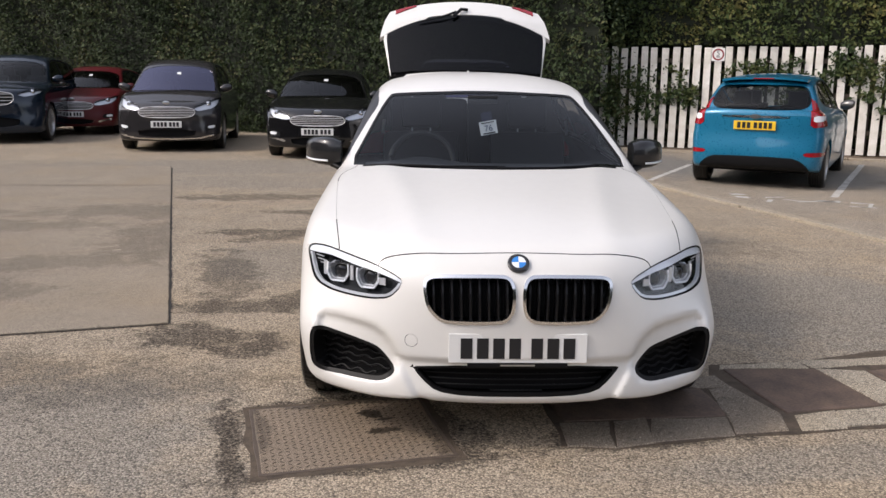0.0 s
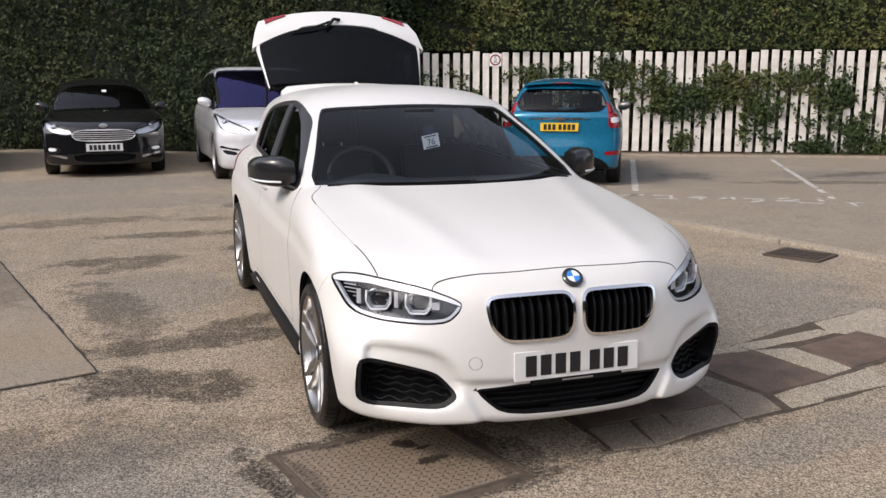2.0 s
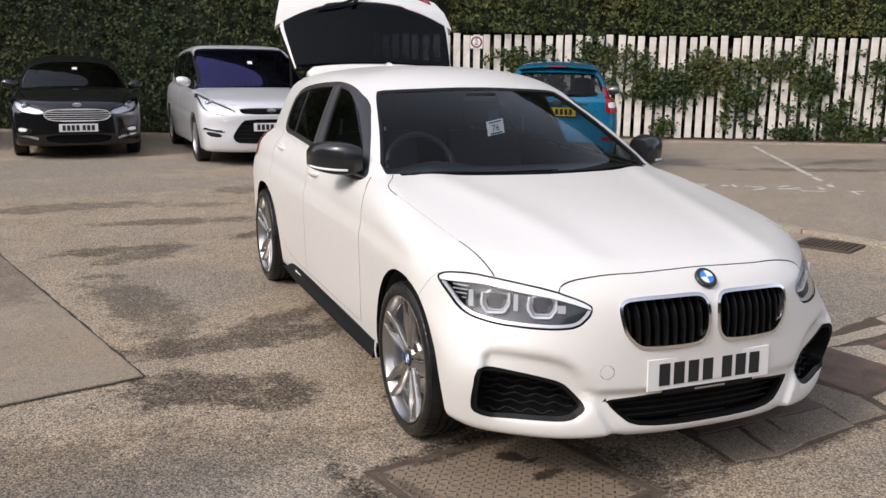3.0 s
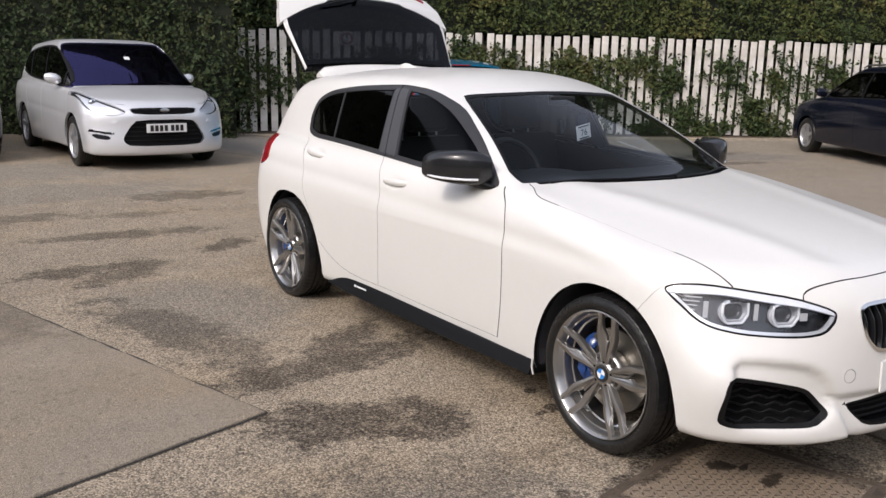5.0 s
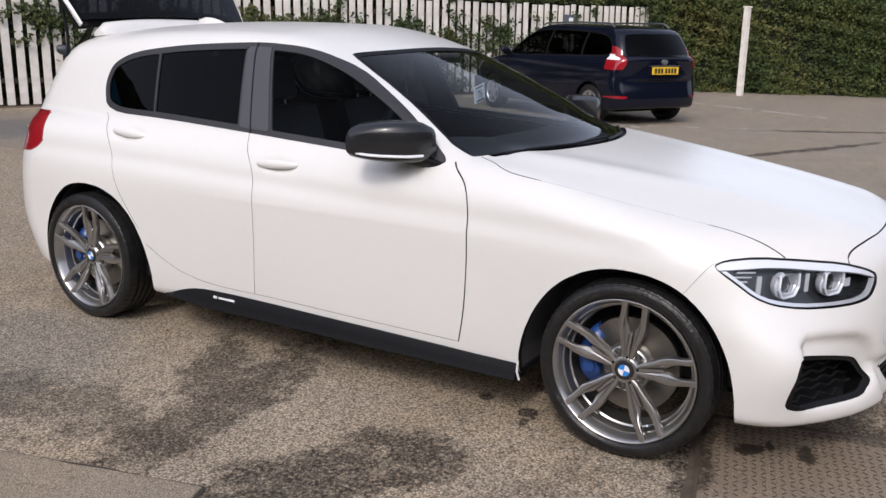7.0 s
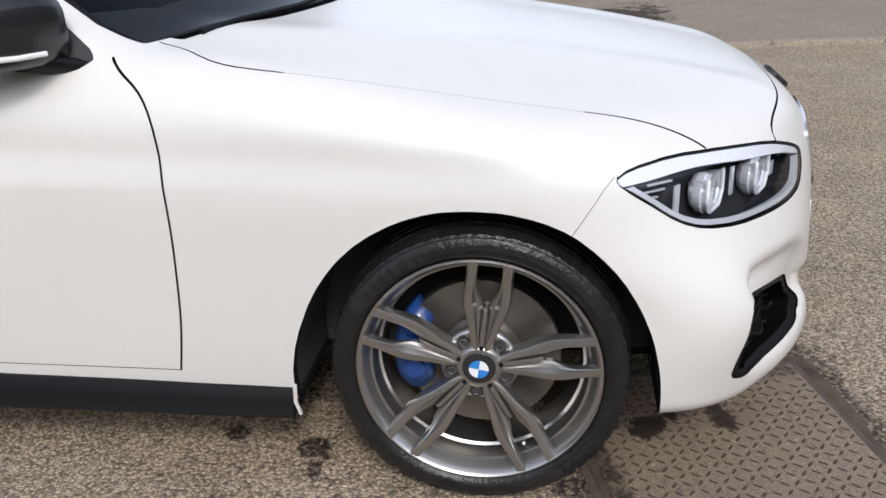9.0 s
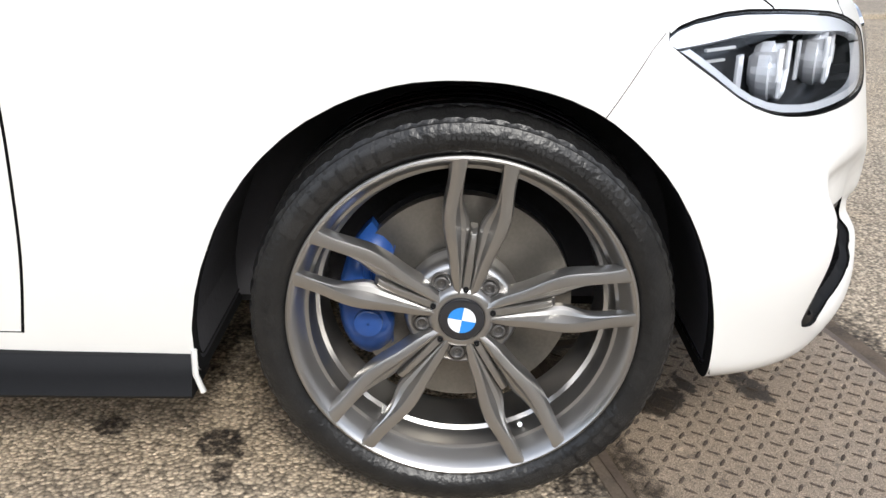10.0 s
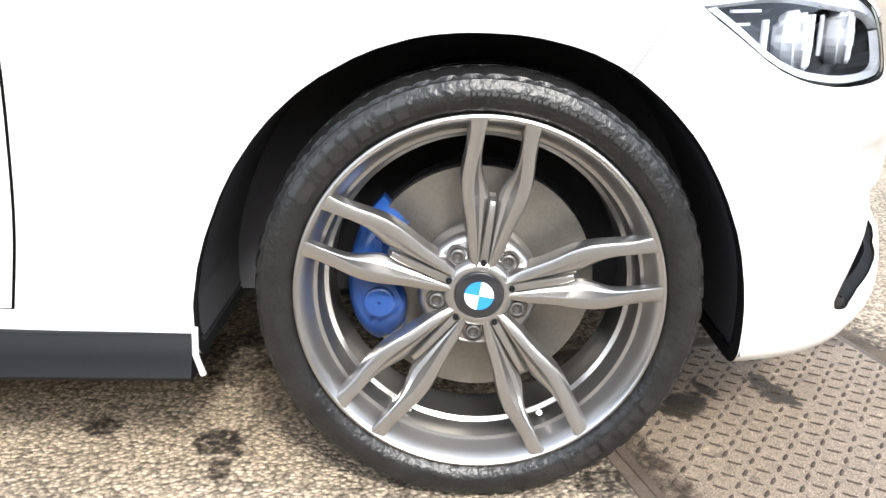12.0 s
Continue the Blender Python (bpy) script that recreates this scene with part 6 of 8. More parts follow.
def build_ground():
    bm = bmesh.new()
    r = 400
    bm.faces.new([bm.verts.new(p) for p in ((-r, -r, 0), (r, -r, 0), (r, r, 0), (-r, r, 0))])
    tagged(part("ground", bm, ASPHALT, None), "worn grey-brown asphalt yard with dark stains", "ground", kind="structure")
    # concrete slab whose corner points at the white car
    c0 = Vector((-1.805, 1.018))
    along = Vector((-0.254, 0.967))
    across = Vector((-0.962, -0.272))
    pts = [c0, c0 + along * 8.75, c0 + along * 8.75 + across * 9 + Vector((0, 2.4)), c0 + across * 9]
    tagged(slab("concrete_apron", pts, -0.05, 0.012, CONCRETE, None, wobble=0.004), "pale worn concrete slab set in the asphalt", "slab", kind="structure")
    # shut joint across the slab and the tarred gap at its rim
    bm = bmesh.new()
    a, b = c0 + along * 6.4, c0 + along * 6.4 + across * 8.6 + Vector((0, 1.8))
    d = (b - a).normalized()
    nrm = Vector((-d.y, d.x)) * 0.011
    bm.faces.new([bm.verts.new((p.x, p.y, 0.0165)) for p in (a - nrm, b - nrm, b + nrm, a + nrm)])
    tagged(part("slab_joint", bm, TAR, None), "dark joint across the concrete", "joint", kind="structure")
    rnd = random.Random(4)
    bm = bmesh.new()
    for s, e, off in ((c0, c0 + along * 8.7, 1), (c0, c0 + across * 4, -1)):
        d = (e - s).normalized()
        nn = Vector((d.y, -d.x)) * off
        prev = None
        for i in range(int((e - s).length / 0.06)):
            p = s + d * i * 0.06
            w = 0.010 + 0.012 * abs(noise.noise(Vector((i * 0.21, off, 3)))) + rnd.uniform(0, 0.006)
            q = (bm.verts.new((p.x, p.y, 0.004)), bm.verts.new((p.x + nn.x * w, p.y + nn.y * w, 0.004)))
            if prev:
                bm.faces.new((prev[0], q[0], q[1], prev[1]))
            prev = q
    tagged(part("slab_edge_gap", bm, TAR, None), "dark weathered gap along the concrete's rim", "joint", kind="structure")
    # parking bays beyond the edging
    edge = [Vector((1.80, 11.9)), Vector((2.05, 10.5)), Vector((2.30, 9.6)), Vector((2.62, 8.2)), Vector((2.86, 7.30)), Vector((3.70, 4.22)), Vector((4.02, 2.9)), Vector((4.36, 1.55)), Vector((4.75, -0.9)), Vector((5.3, -6)), Vector((6, -12))]
    tagged(slab("parking_bays", edge + [Vector((40, -12)), Vector((40, 6)), Vector((13, 9.1)), Vector((3.3, 13.9)), Vector((1.75, 12.6))], -0.05, 0.004, BAYASPHALT, None, bevel=0.002), "darker asphalt of the parking bays", "pavement", kind="structure")
    rnd = random.Random(8)
    kerb = thing("edging_kerb", pose(0, 0, 0), "low pale concrete edging between yard and bays", "kerb", kind="structure")
    for i in range(3, len(edge) - 2):
        a, b = edge[i], edge[i + 1]
        d = (b - a).normalized()
        nn = Vector((-d.y, d.x)) * 0.055
        k = max(1, round((b - a).length / 0.9))
        for j in range(k):
            p, q = a.lerp(b, (j + 0.006) / k), a.lerp(b, (j + 0.994) / k)
            o = Vector((rnd.uniform(-0.01, 0.01), 0))
            slab("kerb_stone", [p - nn + o, q - nn + o, q + nn + o, p + nn + o], -0.05, 0.030 + rnd.uniform(0, 0.008), PALEPAVING, kerb, wobble=0.004, seed=i * 9 + j)
    # soil strip under the fence
    a, d, nn = Vector((3.2, 14.2)), Vector((0.894, -0.447)), Vector((-0.447, -0.894))
    rnd = random.Random(3)
    pts = [a + d * s + nn * (0.42 + 0.10 * math.sin(s * 1.7) + rnd.uniform(-0.06, 0.06)) for s in np.arange(0, 19.5, 0.3)]
    tagged(slab("soil_strip", [a - nn * 1.5] + pts + [a + d * 19.5 - nn * 1.5], -0.05, 0.035, SOIL, None, bevel=0.02), "brown strip of soil and leaf litter under the fence", "soil", kind="structure")
    # low concrete edge where the bays meet the soil
    bm = bmesh.new()
    for i in range(16):
        s = i * 1.2
        m = Matrix.Translation((a.x + d.x * (s + 0.6) + nn.x * 0.56, a.y + d.y * (s + 0.6) + nn.y * 0.56, 0.0)) @ Matrix.Rotation(math.atan2(d.y, d.x), 4, "Z")
        box(bm, -0.59, 0.59, -0.05, 0.05, -0.05, 0.045, 0.008, m)
    tagged(part("fence_kerb", bm, PALEPAVING, None), "low concrete kerb before the fence", "kerb", kind="structure")


def grown(pts, d):
    """A convex outline moved outwards by d along its edges' normals."""
    n = len(pts)
    c = sum(pts, Vector((0, 0))) / n
    edges = []
    for i in range(n):
        a, b = pts[i], pts[(i + 1) % n]
        e = (b - a).normalized()
        q = Vector((e.y, -e.x))
        if q.dot(a - c) < 0:
            q = -q
        edges.append((a + q * d, e))
    out = []
    for i in range(n):
        (p, e), (r, g) = edges[i - 1], edges[i]
        k = e.x * g.y - e.y * g.x
        t = ((r.x - p.x) * g.y - (r.y - p.y) * g.x) / k
        out.append(p + e * t)
    return out


def build_covers():
    # chequer plate in the yard, before the white car's wheel
    A, B, C, D = Vector((-1.085, -0.335)), Vector((-0.94, -0.955)), Vector((-0.235, -0.785)), Vector((-0.38, -0.165))
    cover = thing("chequer_plate_cover", pose(-0.66, -0.56, 0), "worn steel chequer-plate manhole cover set in the asphalt", "manhole cover")
    inv = Vector((-0.66, -0.56))

    def loc(p):
        return p - inv
    slab("dirt_ring", grown([loc(p) for p in (A, B, C, D)], 0.045), -0.03, 0.0022, JOINT, cover, "dark ring of dirt round the frame", wobble=0.013, seed=5, bevel=0.001)
    slab("cover_frame", grown([loc(p) for p in (A, B, C, D)], 0.015), -0.03, 0.0045, IRON, cover, "dark rusted frame", wobble=0.003, seed=5, bevel=0.001)
    slab("plate", [loc(p) for p in (A, B, C, D)], -0.03, 0.008, RUSTPLATE, cover, wobble=0.003, seed=6)
    u, v = (C - B), (A - B)
    lu, lv = u.length, v.length
    un, vn = u.normalized(), v.normalized()
    V, F = [], []
    rnd = random.Random(9)
    pitch = 0.0295
    for i in range(int(lu / pitch)):
        for j in range(int(lv / pitch)):
            p = loc(B) + un * (0.02 + i * pitch) + vn * (0.018 + j * pitch)
            if (p - loc(B)).dot(vn) > lv - 0.02 or rnd.random() < 0.03:
                continue
            a = (un + vn if (i + j) % 2 else un - vn).normalized()
            b = Vector((-a.y, a.x))
            h, w, z = 0.0130, 0.0040, 0.0076
            k = len(V)
            for q, zz in ((-a * h, z), (-a * h * 0.4 + b * w, z), (a * h * 0.4 + b * w, z), (a * h, z), (a * h * 0.4 - b * w, z), (-a * h * 0.4 - b * w, z)):
                V.append((p.x + q.x, p.y + q.y, zz))
            for q in (-a * h * 0.75, a * h * 0.75):
                V.append((p.x + q.x, p.y + q.y, z + 0.0024))
            F += [(k, k + 1, k + 6), (k + 1, k + 2, k + 7, k + 6), (k + 2, k + 3, k + 7), (k + 3, k + 4, k + 7), (k + 4, k + 5, k + 6, k + 7), (k + 5, k, k + 6)]
    tagged(soup("tread_pattern", V, F, RUSTBAR, cover, "raised rusty tread bars"), kind="stuff")
    # rusty covers and broken paving beside the car
    pit = thing("paved_covers", pose(1.5, -0.1, 0), "broken concrete paving round two dark rusty covers", "paving", kind="structure")
    o = Vector((1.5, -0.1))
    flat = [
        ("rusty_cover", DARKPLATE, 0.008, [(0.20, -0.17), (0.952, -0.06), (0.969, -0.392), (0.25, -0.455)]),
        ("paving_stone", PAVING, 0.007, [(0.235, -0.485), (0.425, -0.465), (0.395, -0.722), (0.225, -0.70)]),
        ("paving_stone", PAVING, 0.009, [(0.450, -0.462), (0.600, -0.440), (0.565, -0.672), (0.412, -0.715)]),
        ("paving_stone", PAVING, 0.006, [(0.622, -0.436), (0.945, -0.412), (0.915, -0.598), (0.585, -0.665)]),
        ("paving_stone", PAVING, 0.008, [(0.985, -0.085), (1.105, -0.045), (1.205, -0.375), (1.165, -0.555), (0.940, -0.590)]),
        ("paving_stone", PAVING, 0.006, [(0.75, 0.02), (1.085, 0.115), (1.105, -0.025), (0.96, -0.045)]),
        ("rusty_cover", DARKPLATE, 0.010, [(1.235, -0.362), (1.703, -0.270), (1.616, 0.226), (1.150, 0.212)]),
        ("paving_stone", PALEPAVING, 0.008, [(1.225, -0.555), (1.255, -0.392), (1.46, -0.350), (1.42, -0.525)]),
        ("paving_stone", PALEPAVING, 0.010, [(1.475, -0.345), (1.735, -0.288), (1.98, -0.235), (1.95, -0.43), (1.435, -0.520)]),
        ("paving_stone", PALEPAVING, 0.009, [(1.63, 0.225), (1.72, -0.24), (1.90, -0.185), (1.85, 0.19)]),
        ("rusty_cover", DARKPLATE, 0.010, [(1.875, 0.19), (1.935, -0.185), (2.55, -0.02), (2.45, 0.34)]),
        ("paving_stone", PALEPAVING, 0.008, [(2.30, 0.40), (2.58, 0.06), (3.05, 0.38), (2.98, 0.74), (2.35, 0.58)]),
        ("paving_stone", PALEPAVING, 0.006, [(1.15, 0.235), (1.60, 0.245), (1.58, 0.33), (1.16, 0.29)]),
        ("paving_stone", PALEPAVING, 0.007, [(1.62, 0.25), (2.28, 0.36), (2.26, 0.45), (1.60, 0.34)]),
    ]
    slab("joint_bed", [Vector(p) - o for p in ((0.20, -0.72), (0.42, -0.74), (0.72, -0.665), (0.95, -0.615), (1.20, -0.585), (1.44, -0.54), (1.98, -0.445), (1.99, -0.20), (2.60, -0.04), (3.07, 0.38), (3.0, 0.76), (2.3, 0.60), (1.60, 0.36), (1.10, 0.30), (1.04, 0.13), (0.70, 0.04), (0.18, 0.0))], -0.05, 0.0035, JOINT, pit, "dark dirt in the joints", wobble=0.012, seed=55, bevel=0.001)
    for i, (nm, mat, h, pts) in enumerate(flat):
        slab(nm, grown([Vector(p) - o for p in pts], 0.003 if nm == "rusty_cover" else 0.008), -0.04, h, mat, pit, wobble=0.004 if nm == "rusty_cover" else 0.010, seed=20 + i, bevel=0.004)
    # grated drain by the edging
    q = [Vector(p) for p in ((3.46, 2.46), (3.83, 2.64), (4.02, 2.24), (3.66, 2.06))]
    c = sum(q, Vector((0, 0))) / 4
    drain = thing("drain_grate", pose(c.x, c.y, 0), "rusty iron drain grate in the yard", "drain")
    u, v = (q[1] - q[0]), (q[3] - q[0])
    # flat near-black face stands for the unlit depth under the bars
    bm = bmesh.new()
    bm.faces.new([bm.verts.new((p.x - c.x, p.y - c.y, 0.0045)) for p in q])
    part("gully_shade", bm, DARK, drain)
    for i in range(11):
        t = (i + 0.5) / 11
        a, b = q[0] + v * t - c, q[1] + v * t - c
        w = v.normalized() * 0.011
        slab("grate_bar", [a - w, b - w, b + w, a + w], 0.0, 0.016, IRON, drain, bevel=0.003)
    for a, b in ((q[0], q[1]), (q[1], q[2]), (q[2], q[3]), (q[3], q[0])):
        a, b = a - c, b - c
        d = (b - a).normalized()
        w = Vector((-d.y, d.x)) * 0.016
        slab("grate_rim", [a - w, b - w, b + w, a + w], 0.0, 0.018, IRON, drain, bevel=0.003)


def build_markings():
    rnd = random.Random(12)

    def line(a, b, w, chips):
        a, b = Vector(a), Vector(b)
        d = (b - a).normalized()
        n_ = Vector((-d.y, d.x)) * w / 2
        V, F = [], []
        L = (b - a).length
        s = 0.0
        while s < L:
            k = rnd.uniform(0.10, 0.22)
            if rnd.random() > chips:
                p, q = a + d * s, a + d * min(L, s + k)
                j = [rnd.uniform(0.7, 1.05) for _ in range(4)]
                i = len(V)
                for pt, f_, sg in ((p, j[0], -1), (q, j[1], -1), (q, j[2], 1), (p, j[3], 1)):
                    V.append((pt.x + n_.x * f_ * sg, pt.y + n_.y * f_ * sg, 0.0065))
                F.append((i, i + 1, i + 2, i + 3))
            s += k * rnd.uniform(1.0, 1.15)
        tagged(soup("bay_line", V, F, ROADPAINT, None), "worn white painted bay line", "road marking", "bay lines", "structure")
    line((2.87, 8.27), (4.13, 10.53), 0.10, 0.05)
    line((4.72, 6.66), (7.10, 10.75), 0.10, 0.05)
    line((6.62, 5.15), (9.50, 9.90), 0.09, 0.12)
    line((11.9, 7.6), (9.6, 3.6), 0.09, 0.2)
    line((15.6, 5.2), (13.3, 1.5), 0.09, 0.15)
    line((9.9, 3.6), (10.5, 2.2), 0.09, 0.3)
    # remains of painted words along the bays
    V, F = [], []
    a, b = Vector((3.45, 6.75)), Vector((6.75, 4.75))
    d = (b - a).normalized()
    n_ = Vector((-d.y, d.x))
    for i in range(11):
        c = a.lerp(b, (i + 0.4) / 11)
        for _ in range(rnd.randint(2, 4)):
            p = c + d * rnd.uniform(-0.09, 0.09) + n_ * rnd.uniform(-0.22, 0.22)
            ang = rnd.choice((0, 0, 1.57, 0.7)) + math.atan2(d.y, d.x)
            l_, w = rnd.uniform(0.06, 0.15), rnd.uniform(0.02, 0.04)
            e, g = Vector((math.cos(ang), math.sin(ang))) * l_, Vector((-math.sin(ang), math.cos(ang))) * w
            k = len(V)
            for q in (-e - g, e - g * rnd.uniform(0.5, 1), e + g, -e + g * rnd.uniform(0.5, 1)):
                V.append((p.x + q.x, p.y + q.y, 0.0065))
            F.append((k, k + 1, k + 2, k + 3))
    tagged(soup("painted_remains", V, F, ROADPAINT, None), "flaked remains of white painted marks", "road marking", kind="stuff")


build_ground()
build_covers()
build_markings()

# ---------------------------------------------------------------- hedge, fence, ivy
FENCEWHITE = surface("weathered_white_timber", (0.76, 0.73, 0.68), 0.72, var=0.2, scale=5, second=(0.54, 0.50, 0.43), bump=0.25, bump_scale=50, per_object=0.06)


def foliage(name, colours, rough=0.7):
    m = bpy.data.materials.new(name)
    m.use_nodes = True
    nt = m.node_tree
    n, l = nt.nodes, nt.links
    b = n["Principled BSDF"]
    b.inputs["Roughness"].default_value = rough
    b.inputs["Specular IOR Level"].default_value = 0.25
    geo = n.new("ShaderNodeNewGeometry")
    ramp = n.new("ShaderNodeValToRGB")
    ramp.color_ramp.elements[0].color = (*colours[0], 1)
    ramp.color_ramp.elements[1].color = (*colours[-1], 1)
    for i, c in enumerate(colours[1:-1]):
        e = ramp.color_ramp.elements.new((i + 1) / (len(colours) - 1))
        e.color = (*c, 1)
    big = n.new("ShaderNodeTexNoise")
    big.inputs["Scale"].default_value = 0.9
    l.new(geo.outputs["Position"], big.inputs["Vector"])
    add = n.new("ShaderNodeMath")
    add.operation = "MULTIPLY_ADD"
    add.inputs[1].default_value = 0.6
    l.new(geo.outputs["Random Per Island"], add.inputs[0])
    off = n.new("ShaderNodeMath")
    off.operation = "MULTIPLY_ADD"
    off.inputs[1].default_value, off.inputs[2].default_value = 1.5, -0.55
    l.new(big.outputs["Fac"], off.inputs[0])
    l.new(off.outputs[0], add.inputs[2])
    l.new(add.outputs[0], ramp.inputs["Fac"])
    l.new(ramp.outputs["Color"], b.inputs["Base Color"])
    return m


HEDGELEAF = foliage("dark_hedge_leaf", [(0.013, 0.020, 0.009), (0.022, 0.037, 0.013), (0.038, 0.055, 0.017), (0.070, 0.066, 0.024)])
# brighter copy of the hedge greens: sunlit look put into the colour, also yellow-green hedges
LITLEAF = foliage("sunlit_yellowish_leaf", [(0.020, 0.032, 0.010), (0.040, 0.061, 0.016), (0.074, 0.088, 0.023), (0.135, 0.118, 0.036)])
IVYLEAF = foliage("ivy_leaf", [(0.014, 0.026, 0.010), (0.026, 0.044, 0.014), (0.048, 0.066, 0.019), (0.095, 0.088, 0.030)])
HEDGESHADE = surface("hedge_shade_core", (0.012, 0.016, 0.008), 0.95, var=0.5, scale=3)
BARK = surface("bark", (0.07, 0.055, 0.042), 0.9, var=0.4, scale=10, bump=0.6)


def leaves(rng, centres, size, facing, spread=0.9):
    """Small folded leaves at centres, turned about a facing direction."""
    k = len(centres)
    nrm = unit(np.asarray(facing)[None, :] + rng.normal(0, spread, (k, 3)))
    a = unit(np.cross(nrm, rng.normal(0, 1, (k, 3))))
    b = np.cross(nrm, a)
    s = size * rng.uniform(0.6, 1.35, (k, 1))
    w = s * rng.uniform(0.38, 0.62, (k, 1))
    P = np.stack([centres - a * s, centres + b * w + nrm * w * 0.35, centres + a * s, centres - b * w + nrm * w * 0.35], 1).reshape(-1, 3)
    i = np.arange(k)[:, None] * 4
    F = np.concatenate([i + [0, 1, 2], i + [0, 2, 3]])
    return P, F


def quick_mesh(name, V, F, material, parent=None, label=""):
    me = bpy.data.meshes.new(name)
    V, F = np.ascontiguousarray(V, np.float32), np.ascontiguousarray(F, np.int32)
    me.vertices.add(len(V))
    me.vertices.foreach_set("co", V.ravel())
    me.loops.add(F.size)
    me.loops.foreach_set("vertex_index", F.ravel())
    me.polygons.add(len(F))
    me.polygons.foreach_set("loop_start", np.arange(0, F.size, F.shape[1], dtype=np.int32))
    me.update(calc_edges=True)
    me.materials.append(material)
    return link_part(name, me, parent, label)


def lumpy(p, seed):
    """Slow waves for hedge faces."""
    return 0.5 * (np.sin(p[:, 0] * 1.3 + seed) + np.sin(p[:, 1] * 1.9 + seed * 2.1) + np.sin(p[:, 0] * 3.7 + p[:, 1] * 2.9 + seed)) / 1.5


def build_hedge(name, a, b, z0, z1, depth, count, size, material, seed, label, top_wave=0.25, up=0.25):
    """A hedge wall from a to b whose leafy face looks to the yard."""
    rng = np.random.default_rng(seed)
    a, b = np.array(a, float), np.array(b, float)
    L = np.linalg.norm(b - a)
    d = (b - a) / L
    n_ = np.array([d[1], -d[0]])
    hedge = thing(name, pose(0, 0, 0), label, "hedge")
    # core: near-black sheet in place of the shade among the inner leaves
    nu, nv = max(8, int(L / 0.5)), 12
    u, v = np.meshgrid(np.linspace(0, L, nu), np.linspace(z0, z1, nv), indexing="ij")
    q = np.stack([u.ravel(), v.ravel()], 1)
    off = 0.18 * lumpy(q, seed) - 0.12
    X = a[0] + d[0] * q[:, 0] + n_[0] * off
    Y = a[1] + d[1] * q[:, 0] + n_[1] * off
    front = np.stack([X, Y, q[:, 1]], 1)
    back = front - np.array([n_[0], n_[1], 0]) * depth
    V = np.concatenate([front, back])
    idx = np.arange(nu * nv).reshape(nu, nv)
    F = np.stack([idx[:-1, :-1], idx[1:, :-1], idx[1:, 1:], idx[:-1, 1:]], -1).reshape(-1, 4)
    topf = np.stack([idx[:-1, -1], idx[1:, -1], idx[1:, -1] + nu * nv, idx[:-1, -1] + nu * nv], -1)
    quick_mesh("hedge_shade_core", V, np.concatenate([F, F[:, ::-1] + nu * nv, topf]), HEDGESHADE, hedge)
    s, z = rng.uniform(0, L, count), z0 + (z1 - z0) * rng.uniform(0, 1, count)
    clump = lumpy(np.stack([s, z], 1), seed)
    out = 0.22 * clump + rng.normal(0.02, 0.12, count) + 0.12 * np.sin(s * 2.1 + 1.7 * z + seed) + 0.14 * np.sin(s * 9 + z * 7) * np.sin(z * 11 - s * 5)
    z = z + np.where(z > z1 - 0.4, top_wave * np.sin(s * 2.3) * rng.uniform(0, 1, count), 0)
    C = np.stack([a[0] + d[0] * s + n_[0] * out, a[1] + d[1] * s + n_[1] * out, z], 1)
    # leaves over both ends
    k = int(count * 0.035)
    s, z = np.where(rng.random(k) < 0.5, L + np.abs(rng.normal(0, 0.16, k)), -np.abs(rng.normal(0, 0.16, k))), z0 + (z1 - z0) * rng.uniform(0, 1, k)
    out = rng.uniform(-depth, 0.12, k) + 0.1 * np.sin(z * 5 + seed)
    C = np.concatenate([C, np.stack([a[0] + d[0] * s + n_[0] * out, a[1] + d[1] * s + n_[1] * out, z], 1)])
    P, F = leaves(rng, C, size, (n_[0], n_[1], up))
    tagged(quick_mesh("hedge_leaves", P, F, material, hedge), kind="stuff")
    return hedge


